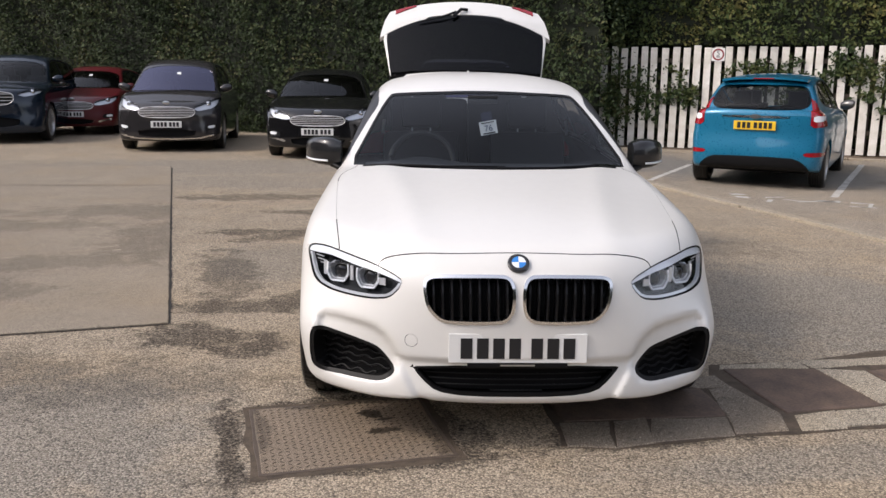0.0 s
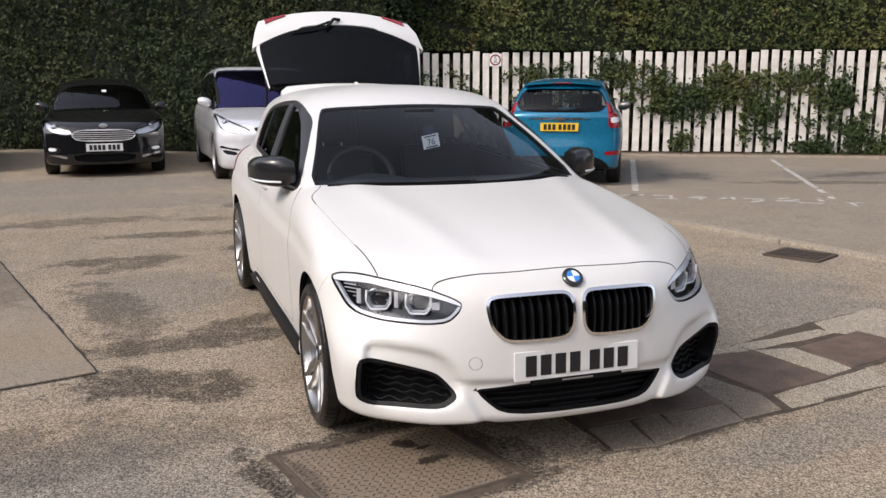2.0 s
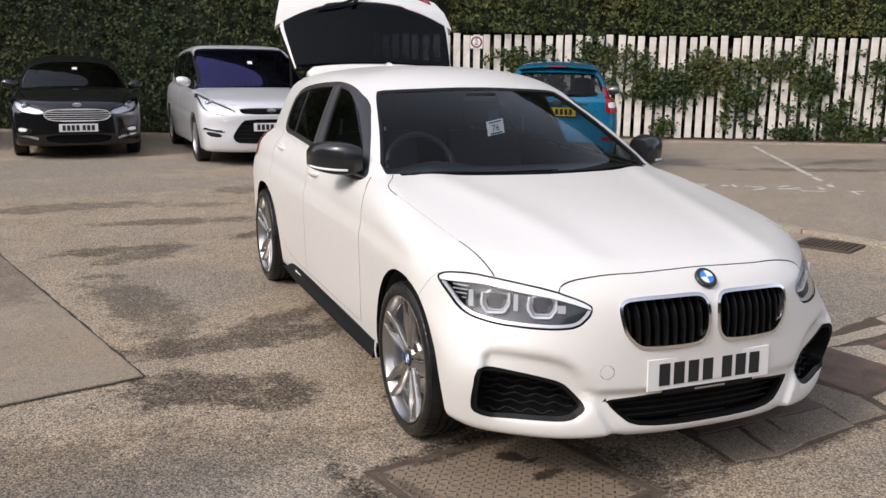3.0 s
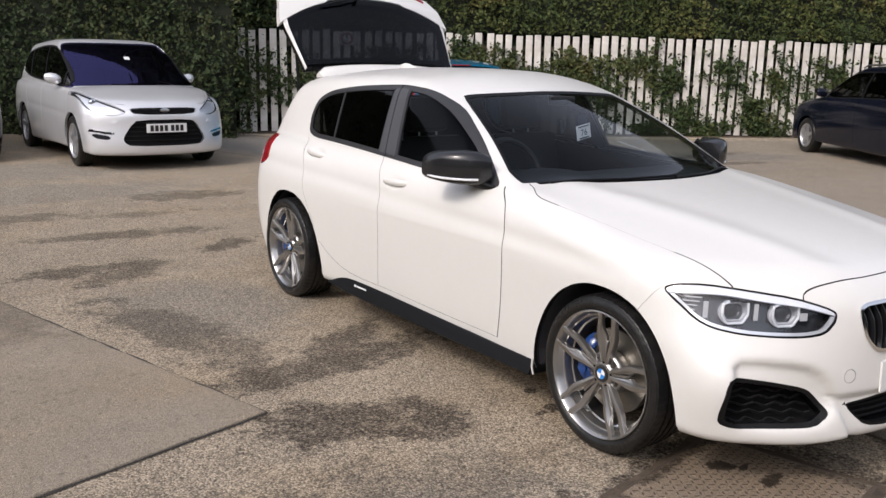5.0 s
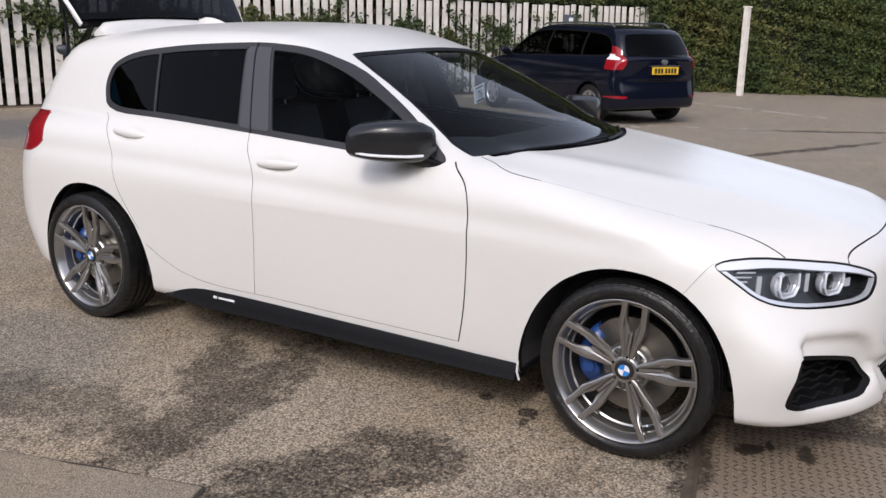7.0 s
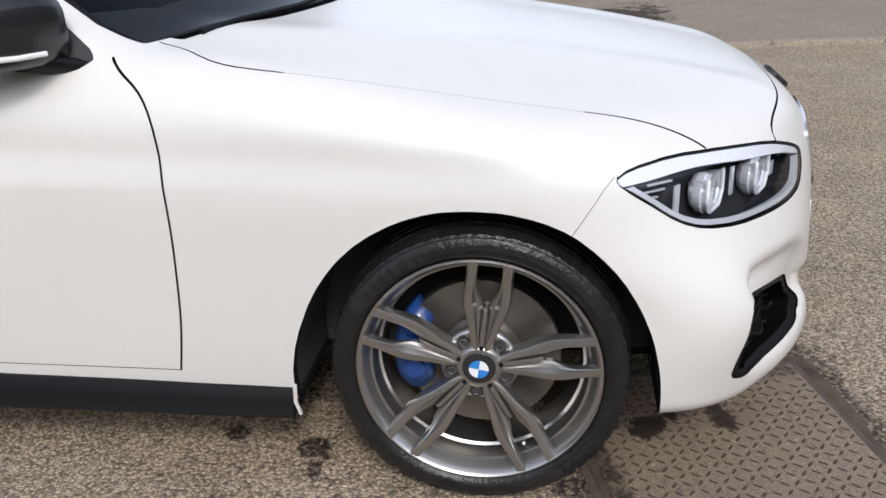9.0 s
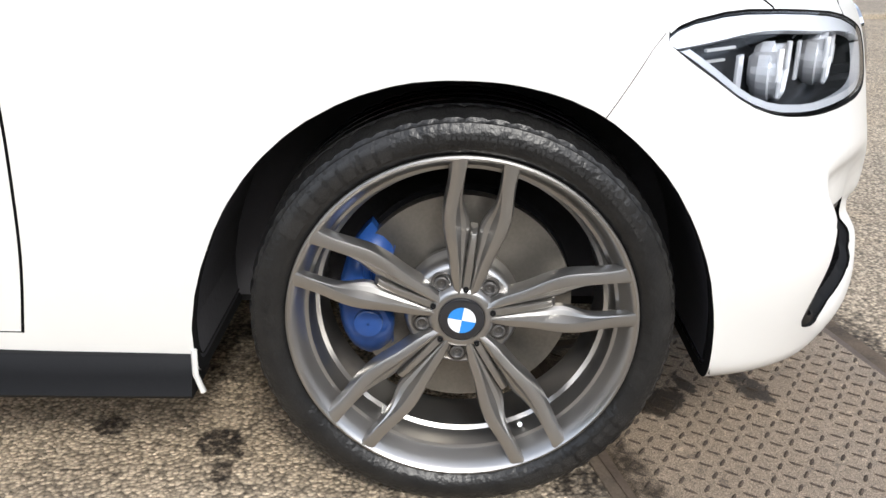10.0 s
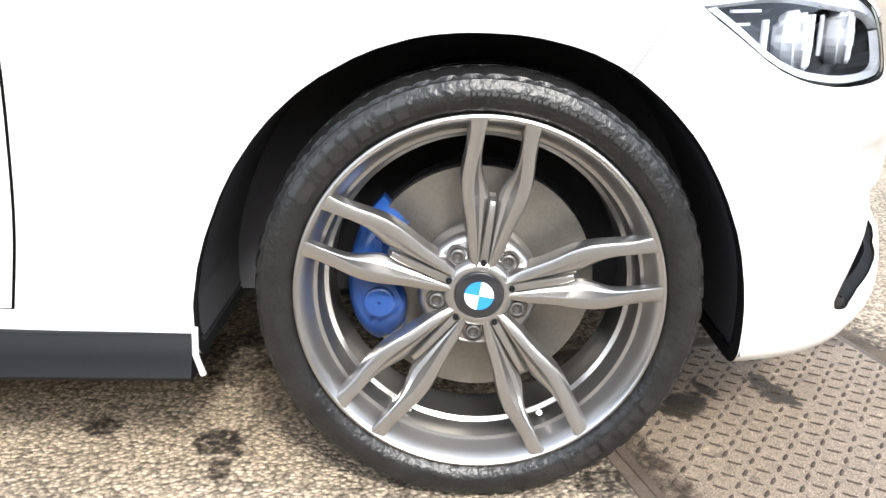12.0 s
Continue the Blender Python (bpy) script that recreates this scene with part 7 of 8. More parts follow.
def build_fence():
    a, d = Vector((3.36, 14.12)), Vector((0.894, -0.447)).normalized()
    n_ = Vector((d.y, -d.x))
    fence = thing("picket_fence", pose(a.x, a.y, 0, 0, 0, math.degrees(math.atan2(d.y, d.x))), "tall white picket fence of weathered boards with ivy", "fence")
    rnd = random.Random(21)
    meshes = []
    for k in range(6):
        bm = bmesh.new()
        h = 1.955 + 0.007 * k
        w = 0.0635 + 0.0015 * (k % 3)
        box(bm, -w, w, -0.011, 0.011, 0.05, h, 0.004)
        me = bpy.data.meshes.new("board")
        bm.to_mesh(me)
        bm.free()
        me.materials.append(FENCEWHITE)
        meshes.append(me)
    x = 0.033
    while x < 18.4:
        ob = link_part("board", rnd.choice(meshes), fence)
        ob.matrix_local = pose(x, -0.012, rnd.uniform(-0.01, 0.01) + 0.012 * min(1, x / 9), rnd.uniform(-0.4, 0.4), rnd.uniform(-0.7, 0.7), 0)
        x += 0.198 + rnd.uniform(-0.005, 0.005)
    for z in (0.45, 1.10, 1.72):
        bm = bmesh.new()
        box(bm, -0.05, 18.4, 0.012, 0.055, z - 0.04, z + 0.04, 0.004)
        part("rail", bm, BARK, fence)
    for i in range(8):
        bm = bmesh.new()
        box(bm, i * 2.4, i * 2.4 + 0.09, 0.056, 0.146, -0.1, 1.95, 0.005)
        part("post", bm, BARK, fence)
    # round speed sign
    sign = thing("speed_sign", pose(0, 0, 0), "small white sign with red ring and number 5 on fence", "sign")
    base = a + d * 2.21
    m = Matrix.Translation((base.x + n_.x * 0.02, base.y + n_.y * 0.02, 1.83)) @ Matrix.Rotation(math.atan2(d.y, d.x), 4, "Z")
    bm = bmesh.new()
    box(bm, -0.120, 0.120, -0.012, -0.006, -0.120, 0.120, 0.002, m)
    part("sign_board", bm, PLATEWHITE, sign)
    bm = bmesh.new()
    lathe(bm, [(-0.0125, 0.080), (-0.0155, 0.082), (-0.0155, 0.108), (-0.0125, 0.110)], 40, "Y", m)
    part("red_ring", bm, surface("sign_red", (0.24, 0.035, 0.035), 0.5), sign)
    text = bpy.data.curves.new("sign_number", "FONT")
    text.body = "5"
    text.size, text.align_x, text.align_y = 0.135, "CENTER", "CENTER"
    tmp = bpy.data.objects.new("tmp", text)
    me = bpy.data.meshes.new_from_object(tmp)
    bpy.data.objects.remove(tmp)
    me.transform(m @ Matrix.Translation((0, -0.016, 0.020)) @ Matrix.Rotation(radians(90), 4, "X"))
    me.materials.append(INK)
    link_part("sign_number", me, sign)
    for z0, w, h in ((-0.052, 0.036, 0.016),):
        bm = bmesh.new()
        box(bm, -w, w, -0.0155, -0.0125, z0, z0 + h, 0, m)
        part("sign_bar", bm, INK, sign)
    # small dark board with a pale mark further along
    board = thing("bay_sign", pose(0, 0, 0), "small slate-blue sign with a pale mark on the fence", "sign")
    base = a + d * 14.35
    m = Matrix.Translation((base.x + n_.x * 0.02, base.y + n_.y * 0.02, 1.62)) @ Matrix.Rotation(math.atan2(d.y, d.x), 4, "Z")
    bm = bmesh.new()
    box(bm, -0.21, 0.21, -0.014, -0.006, -0.15, 0.15, 0.003, m)
    part("sign_board", bm, surface("slate_blue_board", (0.10, 0.115, 0.14), 0.55, var=0.2, scale=9), board)
    bm = bmesh.new()
    box(bm, -0.06, 0.07, -0.0175, -0.0145, -0.08, 0.08, 0, m)
    part("sign_bar", bm, PLATEWHITE, board)
    bm = bmesh.new()
    box(bm, -0.06, 0.06, -0.06, 0.06, -0.05, 1.98, 0.008)
    box(bm, -0.075, 0.075, -0.075, 0.075, 1.98, 2.02, 0.01)
    post = part("white_post", bm, FENCEWHITE, None)
    post.matrix_world = pose(18.05, 4.14, 0, 0, 0, -20)
    tagged(post, "square white timber post before the far hedge", "post")
    # ivy that grows through and over the boards
    rng = np.random.default_rng(5)
    spots = [(0.35, 1.05, 0.35, 0.55, 420), (0.9, 0.95, 0.3, 0.4, 300), (1.55, 1.1, 0.35, 0.35, 260), (3.0, 1.45, 0.5, 0.30, 420), (3.7, 1.1, 0.35, 0.45, 300), (4.6, 1.55, 0.6, 0.28, 560), (5.3, 1.15, 0.45, 0.35, 520), (6.1, 1.05, 0.55, 0.35, 760), (6.8, 1.3, 0.5, 0.35, 760), (7.4, 0.9, 0.45, 0.35, 620), (7.9, 1.5, 0.5, 0.25, 460), (8.6, 1.15, 0.5, 0.45, 620), (9.1, 0.45, 0.35, 0.30, 420), (9.9, 1.25, 0.5, 0.40, 460), (10.6, 0.5, 0.4, 0.35, 420), (11.3, 1.1, 0.5, 0.6, 520), (12.4, 1.2, 0.6, 0.5, 460), (13.6, 0.9, 0.6, 0.6, 460), (5.9, 0.25, 0.3, 0.18, 160), (8.3, 0.14, 0.45, 0.14, 360), (9.6, 0.18, 0.5, 0.16, 420), (11.0, 0.2, 0.7, 0.18, 420), (14.8, 0.8, 0.7, 0.7, 460)]
    for sx, sz, rx, rz, k in spots:
        ivy = thing("ivy", pose(0, 0, 0), "patch of green ivy on the white fence boards", "ivy", "ivy on the fence")
        # leaves gather in sprigs along short stems
        k = int(k * 1.7)
        sprigs = max(10, k // 22)
        cs = np.stack([rng.normal(sx, rx * 0.55, sprigs), rng.normal(sz, rz * 0.55, sprigs)], 1)
        pick = rng.integers(0, sprigs, k)
        s = cs[pick, 0] + rng.normal(0, 0.075, k)
        z = np.maximum(0.04, cs[pick, 1] + rng.normal(0, 0.060, k))
        o = np.abs(rng.normal(0.05, 0.05, k))
        C = np.stack([a.x + d.x * s + n_.x * o, a.y + d.y * s + n_.y * o, z], 1)
        P, F = leaves(rng, C, 0.046, (n_.x, n_.y, 0.35), 0.8)
        tagged(quick_mesh("ivy_leaves", P, F, IVYLEAF, ivy), kind="stuff")
        bm = bmesh.new()
        for q in range(4):
            x0 = sx + rng.normal(0, rx * 0.4)
            pts = []
            for t in range(6):
                zz = max(0.03, sz - rz + 2 * rz * t / 5)
                x1 = x0 + 0.05 * math.sin(t * 2.0 + q)
                pts.append((a.x + d.x * x1 + n_.x * 0.02, a.y + d.y * x1 + n_.y * 0.02, zz))
            tube(bm, pts, 0.006, 5, 0.5)
        part("ivy_stem", bm, BARK, ivy)


build_fence()
FD = np.array([0.894, -0.447])
F0 = np.array([3.36, 14.12])
FN = np.array([0.447, 0.894])
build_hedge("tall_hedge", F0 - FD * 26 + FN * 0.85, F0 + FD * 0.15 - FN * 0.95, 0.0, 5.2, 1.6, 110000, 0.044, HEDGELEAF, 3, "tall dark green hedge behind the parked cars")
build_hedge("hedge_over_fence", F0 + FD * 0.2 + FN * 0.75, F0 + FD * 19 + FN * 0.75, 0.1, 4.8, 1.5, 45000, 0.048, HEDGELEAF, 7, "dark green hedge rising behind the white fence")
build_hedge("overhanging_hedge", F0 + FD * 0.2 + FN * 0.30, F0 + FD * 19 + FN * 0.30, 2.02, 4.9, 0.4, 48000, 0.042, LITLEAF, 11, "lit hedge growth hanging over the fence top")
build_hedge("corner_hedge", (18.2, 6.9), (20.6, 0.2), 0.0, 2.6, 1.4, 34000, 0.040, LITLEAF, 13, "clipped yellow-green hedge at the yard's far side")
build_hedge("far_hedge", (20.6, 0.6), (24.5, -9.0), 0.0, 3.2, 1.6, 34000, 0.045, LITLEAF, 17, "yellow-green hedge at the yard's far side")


# unseen leafy banks added round the yard to darken what glass and paint mirror
def unseen_bank(name, a, b, h, seed):
    ob = build_hedge(name, a, b, 0.0, h, 2.0, 5000, 0.16, HEDGELEAF, seed, "unseen dark leafy bank added to darken reflections", top_wave=0.9)
    return ob


unseen_bank("unseen_bank_south", (34, -26), (-34, -26), 9.0, 31)
unseen_bank("unseen_bank_north", F0 - FD * 34 + FN * 3.2, F0 + FD * 24 + FN * 3.2, 12.0, 33)
unseen_bank("unseen_bank_west", (-17, -30), (-17, 8), 7.5, 37)
unseen_bank("unseen_bank_north_west", (-17, 8), (-34, 26), 6.5, 39)


# ---------------------------------------------------------------- other parked cars
def plain_curves(L, W, H, cowl, screen_top, roof_end, back_base, nose_z=0.72, belt=0.93, blunt=0.0):
    """Curves of a car from its main sizes: nose at y = 0; cowl, screen_top and back_base are (y, z)."""
    P = {}
    P["side"] = spline([0.1, 0.25, 0.4, 0.6, 0.78, belt, belt + 0.15], [0.93 * W, 0.965 * W, 0.985 * W, W, 0.992 * W, 0.945 * W, 0.87 * W])
    P["plan"] = spline([0, 0.5, 1.0, L * 0.5, L - 1.0, L - 0.4, L], [0.94, 0.985, 1.0, 1.0, 1.0, 0.975, 0.92])
    P["nose"] = spline([0.1, 0.2, 0.35, 0.55, nose_z, nose_z + 0.15, 1.3], [0.10, 0.03, 0.0, 0.01, 0.06, 0.25, 0.9])
    P["bow"] = spline([0.1, 0.5, 0.8, 1.2], [0.38, 0.42, 0.52, 0.55])
    P["tail"] = spline([0.1, 0.25, 0.45, 0.7, 0.95, 1.3], [L - 0.13, L - 0.03, L, L - 0.02 - 0.02 * blunt, L - 0.08 + 0.05 * blunt, L - 0.2 + 0.16 * blunt])
    P["deck"] = spline([-0.1, 0.06, 0.3, cowl[0] * 0.6, cowl[0], cowl[0] + 0.5, L + 0.2], [nose_z - 0.12, nose_z, nose_z + 0.10, cowl[1] - 0.07, cowl[1], belt + 0.06, belt + 0.09])
    P["drop"] = spline([0, cowl[0], L], [0.05, 0.035, 0.03])
    P["under"] = spline([0, 0.5, L * 0.5, L - 0.5, L], [0.19, 0.20, 0.20, 0.21, 0.27])
    P["crease"] = spline([0, L * 0.5, L], [0.70, 0.74, 0.80])
    P["scallop"] = 0.7
    P["bow_power"], P["screen_bow"], P["roof_drop"], P["tail_bow"] = 2.7, 0.42, 0.06, 0.22
    P["cabin"] = spline([0.6, belt, belt + 0.2, H - 0.12, H, H + 0.1], [0.98 * W, 0.885 * W, 0.82 * W, 0.70 * W, 0.64 * W, 0.58 * W])
    P["cplan"] = spline([0, cowl[0], L * 0.45, L * 0.75, L], [0.97, 0.98, 1.0, 0.985, 0.93])
    y0, y1 = screen_top[0], roof_end
    P["roof"] = spline([0, y0 - 0.3, y0 + 0.15, (y0 + y1) / 2, y1, L + 0.1], [H - 0.35, H - 0.10, H - 0.02, H, H - 0.06, H - 0.14])
    cz, tz = cowl[1], screen_top[1]
    k = (screen_top[0] - cowl[0]) / (tz - cz)
    P["screen"] = spline([0.6, cz, (cz + tz) / 2, tz, H + 0.1], [cowl[0] - k * (cz - 0.6) * 1.1, cowl[0], (cowl[0] + screen_top[0]) / 2 - 0.03, screen_top[0], screen_top[0] + k * (H + 0.1 - tz) * 1.2])
    by, bz = back_base
    P["back"] = spline([0.6, bz, H - 0.1, H + 0.1], [by + 0.06, by, roof_end + 0.10, roof_end - 0.10])
    P["shoulder"] = 0.07
    return P


def whole(poly):
    """Both halves of an outline given for x >= 0, without the points on the middle line."""
    h = [p for p in poly if p[0] > 0.001]
    return h + [(-x, z) for x, z in h[::-1]]


def parked_car(name, label, m, paint, spec):
    """A parked car from curves and outlines; front and rear details only where they can be seen."""
    g = spec["sizes"]
    L, W, H = g["L"], g["W"], g["H"]
    P = plain_curves(**g)
    P["roof_drop"] = spec.get("roof_drop", 0.06)
    if "upright" in spec:
        b, k = g["belt"], spec["upright"]
        P["cabin"] = spline([0.6, b, b + 0.2, H - 0.12, H, H + 0.1], [0.98 * W, (0.885 + 0.3 * k) * W, (0.82 + 0.7 * k) * W, (0.70 + k) * W, (0.64 + k) * W, (0.58 + k) * W])
    f = body_field(P)
    car = thing(name, m, label, "car", "parked cars")
    S = Skin(f, (-W - 0.04, -0.06, 0.12), (W + 0.04, L + 0.06, H + 0.06), spec.get("cell", 0.027))
    ax = lambda c: np.abs(c[:, 0])
    R = spec["tyre"]
    ya, yb = spec["axles"]
    for yy in (ya, yb):
        S.feature("arch", lambda p, yy=yy: np.hypot(p[:, 1] - yy, p[:, 2] - R) - R - 0.045, lambda c, yy=yy: (ax(c) > W * 0.65) & (np.abs(c[:, 1] - yy) < 0.6) & (c[:, 2] < 0.9))
    dlo = rounded(spec["dlo"], 2)
    up = lambda c: (ax(c) > W * 0.5) & (c[:, 2] > 0.8)
    bars = spec["pillars"]

    def between(p):
        d = np.full(len(p), 1.0)
        for y0, lean in bars:
            d = np.minimum(d, np.abs(p[:, 1] - y0 - lean * (p[:, 2] - 1.0)) - 0.022)
        return d
    for y0, lean in bars:
        S.feature("side_frame", lambda p, y0=y0, lean=lean: np.maximum(np.abs(p[:, 1] - y0 - lean * (p[:, 2] - 1.0)) - 0.024, outline(yz(p), dlo)), up)
    S.feature("side_glass", lambda p: outline(yz(p), dlo) + 0.022, up)
    S.feature("side_frame", lambda p: outline(yz(p), dlo), up)
    ws = rounded(whole(spec["screen"]), 2)
    cy = g["cowl"][0]
    S.feature("windscreen", lambda p: np.maximum(outline(p[:, [0, 2]], ws), cy - 0.02 + 0.40 * p[:, 0] ** 2 - p[:, 1]), lambda c: (c[:, 1] > cy - 0.3) & (c[:, 1] < g["screen_top"][0] + 0.4) & (c[:, 2] > g["cowl"][1] - 0.1))
    for key in ("front", "rear"):
        where = (lambda c: c[:, 1] < 1.1) if key == "front" else (lambda c: c[:, 1] > L - 1.5)
        for nm, poly in spec.get(key, ()):
            if min(abs(np.array(poly)[:, 0])) < 0.01:
                q = rounded(whole(poly), 1)
                S.feature(nm, lambda p, q=q: outline(p[:, [0, 2]], q), where if nm != "rear_glass" else (lambda c: (c[:, 1] > L - 1.2) & (ax(c) < W * 0.78)))
            else:
                q = rounded(poly, 1)
                if nm == "lamp":
                    S.scribe(lambda p, q=q: outline(axz(p), q) + 0.010, where)
                    S.feature("gap", lambda p, q=q: np.abs(outline(axz(p), q) + 0.005) - 0.005, where)
                S.feature(nm, lambda p, q=q: outline(axz(p), q), where if key == "front" else (lambda c: c[:, 1] > L - spec.get("lamp_depth", 0.42)))
    for pts in spec.get("seams", ()):
        S.line("gap", yz, smooth_line(pts, 24), 0.004, lambda c: (ax(c) > W * 0.7) & (c[:, 2] < 1.2))
    if "front" in spec:
        c0, c1 = g["cowl"]
        S.line("gap", axy, smooth_line([(0.50 * W, 0.16), (0.62 * W, 0.22), (0.74 * W, 0.42), (0.82 * W, c0 * 0.75), (0.86 * W, c0 + 0.12)], 24), 0.0035, lambda c: (ax(c) < W * 0.93) & (c[:, 1] < c0 + 0.1) & (c[:, 1] > 0.14) & (c[:, 2] > g["nose_z"] - 0.02))
    S.finish()
    V, N = S.V, S.N
    shell("body", V, N, S.rest(), paint, car, 0, 0.03)
    # inner copy coloured near-black, in place of shade inside seams
    shell("inner_shade_skin", V, N, np.concatenate([S.rest(), S.pick("gap")]), DARK, car, -0.035)
    two_sides(car, "window_frame", S, S.pick("side_frame"), TRIM, 0.0, 0.01)
    two_sides(car, "side_window", S, S.pick("side_glass"), TINTED, -0.008)
    shell("windscreen", V, N, S.pick("windscreen"), spec.get("screen_glass", SCREEN), car, -0.004)
    mats = {"grille": (DARK, -0.03), "upper": (DARK, -0.03), "lower": (DARK, -0.04), "lamp": (LENS, 0.0), "fog": (BLACKGLOSS, -0.01), "tail_lamp": (REDLENS, 0.006), "rear_glass": (spec.get("gate_glass", TINTED), -0.003), "black": (TRIM, 0.004), "reflector": (REDLENS, 0.004), "clear": (ROUNDWHITE, 0.007), "chrome": (CHROME, 0.008)}
    for key in ("front", "rear"):
        done = set()
        for nm, poly in spec.get(key, ()):
            if nm in done:
                continue
            done.add(nm)
            T = S.pick(nm)
            if not len(T):
                continue
            mat, off = mats[nm]
            title = {"lamp": "headlamp", "grille": "grille", "upper": "upper_grille", "lower": "lower_grille", "fog": "fog_lamp", "tail_lamp": "tail_lamp", "rear_glass": "rear_window", "black": "bumper_insert", "reflector": "reflector", "clear": "lamp_insert", "chrome": "chrome_bar"}[nm]
            both = two_sides(car, title, S, T, mat, off, 0.02) if min(abs(np.array(poly)[:, 0])) > 0.05 else [shell(title, V, N, T, mat, car, off, 0.02)]
            if nm == "lamp":
                for lens in both:
                    me_x = np.mean([v.co.x for v in lens.data.vertices])
                    t = T[mid_x(V, T) * me_x > 0]
                    shell("lamp_bowl", V, N, t, spec.get("bowl", LAMPSILVER), lens, -0.045)
                    c = V[t].mean(1).mean(0)
                    bm = bmesh.new()
                    lathe(bm, [(0.0, 0.002), (0.004, 0.03), (0.02, 0.045), (0.05, 0.05)], 20, "Y", Matrix.Translation((c[0], c[1] + 0.005, c[2])))
                    part("lamp_unit", bm, CHROME, lens, smooth=True)
            if nm in ("grille", "upper"):
                gr = both[0]
                q = rounded(whole(poly), 1)
                z0, z1 = np.array(poly)[:, 1].min(), np.array(poly)[:, 1].max()
                for k in range(spec.get("bars", 5)):
                    z = z0 + (z1 - z0) * (k + 0.7) / (spec.get("bars", 5) + 0.4)
                    xs = np.linspace(0, W, 90)
                    ok = xs[outline(np.stack([xs, np.full_like(xs, z)], 1), q) < -0.006]
                    if len(ok) < 4:
                        continue
                    pts = []
                    for x in np.linspace(-ok.max(), ok.max(), 15):
                        y = np.linspace(-0.1, 0.8, 300)
                        vv = f(np.stack([np.full_like(y, x), y, np.full_like(y, z)], 1))
                        pts.append((x, float(y[np.argmax(vv < 0)]) + 0.004, z))
                    bm = bmesh.new()
                    tube(bm, pts, 0.0052, 6)
                    part("grille_bar", bm, spec.get("bar_mat", BRIGHTTRIM), gr)
                # bright rim round the grille
                t = S.pick(nm)
                bm = bmesh.new()
                pts = []
                for x, z in list(rounded(whole(poly), 2)) + [rounded(whole(poly), 2)[0]]:
                    y = np.linspace(-0.1, 0.8, 300)
                    vv = f(np.stack([np.full_like(y, x), y, np.full_like(y, z)], 1))
                    pts.append((x, float(y[np.argmax(vv < 0)]), z))
                if nm == "grille" and spec.get("rim", True):
                    tube(bm, pts, 0.0065, 6)
                    part("grille_rim", bm, BRIGHTTRIM, gr)
                else:
                    bm.free()
    # wheels and what lies under the body
    for x in (-1, 1):
        for yy in (ya, yb):
            add_wheel(car, x * (W - 0.115), yy, R, spec.get("rim", 0.0) if isinstance(spec.get("rim", 0.0), float) and spec.get("rim", 0.0) > 0.1 else R - 0.105, 0.20, spec.get("wheel", "five"))
    bm = bmesh.new()
    box(bm, -W * 0.72, W * 0.72, 0.35, L - 0.35, 0.20, 0.34)
    part("underbody", bm, DARK, car)
    bm = bmesh.new()
    for x in (-W * 0.42, W * 0.42):
        for yy in (g["cowl"][0] + 1.15, g["cowl"][0] + 2.0):
            box(bm, x - 0.22, x + 0.22, yy - 0.07, yy + 0.07, 0.5, H - 0.42, 0.05)
            box(bm, x - 0.12, x + 0.12, yy - 0.05, yy + 0.05, H - 0.46, H - 0.24, 0.03)
    box(bm, -W * 0.75, W * 0.75, g["cowl"][0] + 0.12, g["cowl"][0] + 0.5, 0.7, g["cowl"][1] - 0.02, 0.04)
    tagged(part("seats", bm, LEATHER, car), kind="stuff")
    # door mirrors
    my, mz = spec["mirror"]
    for x in (-1, 1):
        bm = bmesh.new()
        rings = []
        for q, s in ((0, 0.55), (0.25, 0.95), (0.6, 1.0), (0.9, 0.75), (1, 0.4)):
            xx = W * 0.90 + 0.20 * q
            rings.append([Vector((x * xx, my + 0.04 * q + 0.065 * s * math.cos(a), mz + 0.03 * q + 0.075 * s * math.sin(a))) for a in [2 * math.pi * k / 12 for k in range(12)]])
        loft(bm, rings)
        part("door_mirror", bm, spec.get("mirror_mat", paint), car, smooth=True)
    # number plates
    for front, z, white in spec["plates"]:
        y = np.linspace(-0.1, 0.8, 500) if front else np.linspace(L + 0.1, L - 0.8, 500)
        vv = f(np.stack([np.zeros_like(y), y, np.full_like(y, z)], 1))
        y0 = float(y[np.argmax(vv < 0)])
        s = -1 if front else 1
        bm = bmesh.new()
        box(bm, -0.26, 0.26, y0 + s * 0.030 - 0.006, y0 + s * 0.030 + 0.006, z - 0.056, z + 0.056, 0.002)
        box(bm, -0.20, 0.20, min(y0 - s * 0.04, y0 + s * 0.026), max(y0 - s * 0.04, y0 + s * 0.026), z - 0.04, z + 0.04)
        plate = part("number_plate", bm, PLATEWHITE if white else PLATEYELLOW, car, ("white" if white else "yellow") + " number plate with black marks")
        x = -0.219
        for i in range(7):
            bm = bmesh.new()
            yy = y0 + s * 0.038
            box(bm, x + 0.004, x + 0.046, yy - 0.0015, yy + 0.0015, z - 0.038, z + 0.038)
            part("plate_mark", bm, INK, plate)
            x += 0.061 + (0.022 if i == 3 else 0)
    # small card behind the screen
    if spec.get("card"):
        cx, cz = spec["card"]
        y = np.linspace(0.3, 3.0, 900)
        vv = f(np.stack([np.full_like(y, cx), y, np.full_like(y, cz)], 1))
        bm = bmesh.new()
        box(bm, -0.036, 0.036, -0.001, 0.001, -0.042, 0.042, 0, Matrix.Translation((cx, float(y[np.argmax(vv < 0)]) + 0.004, cz)) @ Matrix.Rotation(radians(-58), 4, "X"))
        part("screen_card", bm, PLATEWHITE, car, "small white card behind the windscreen")
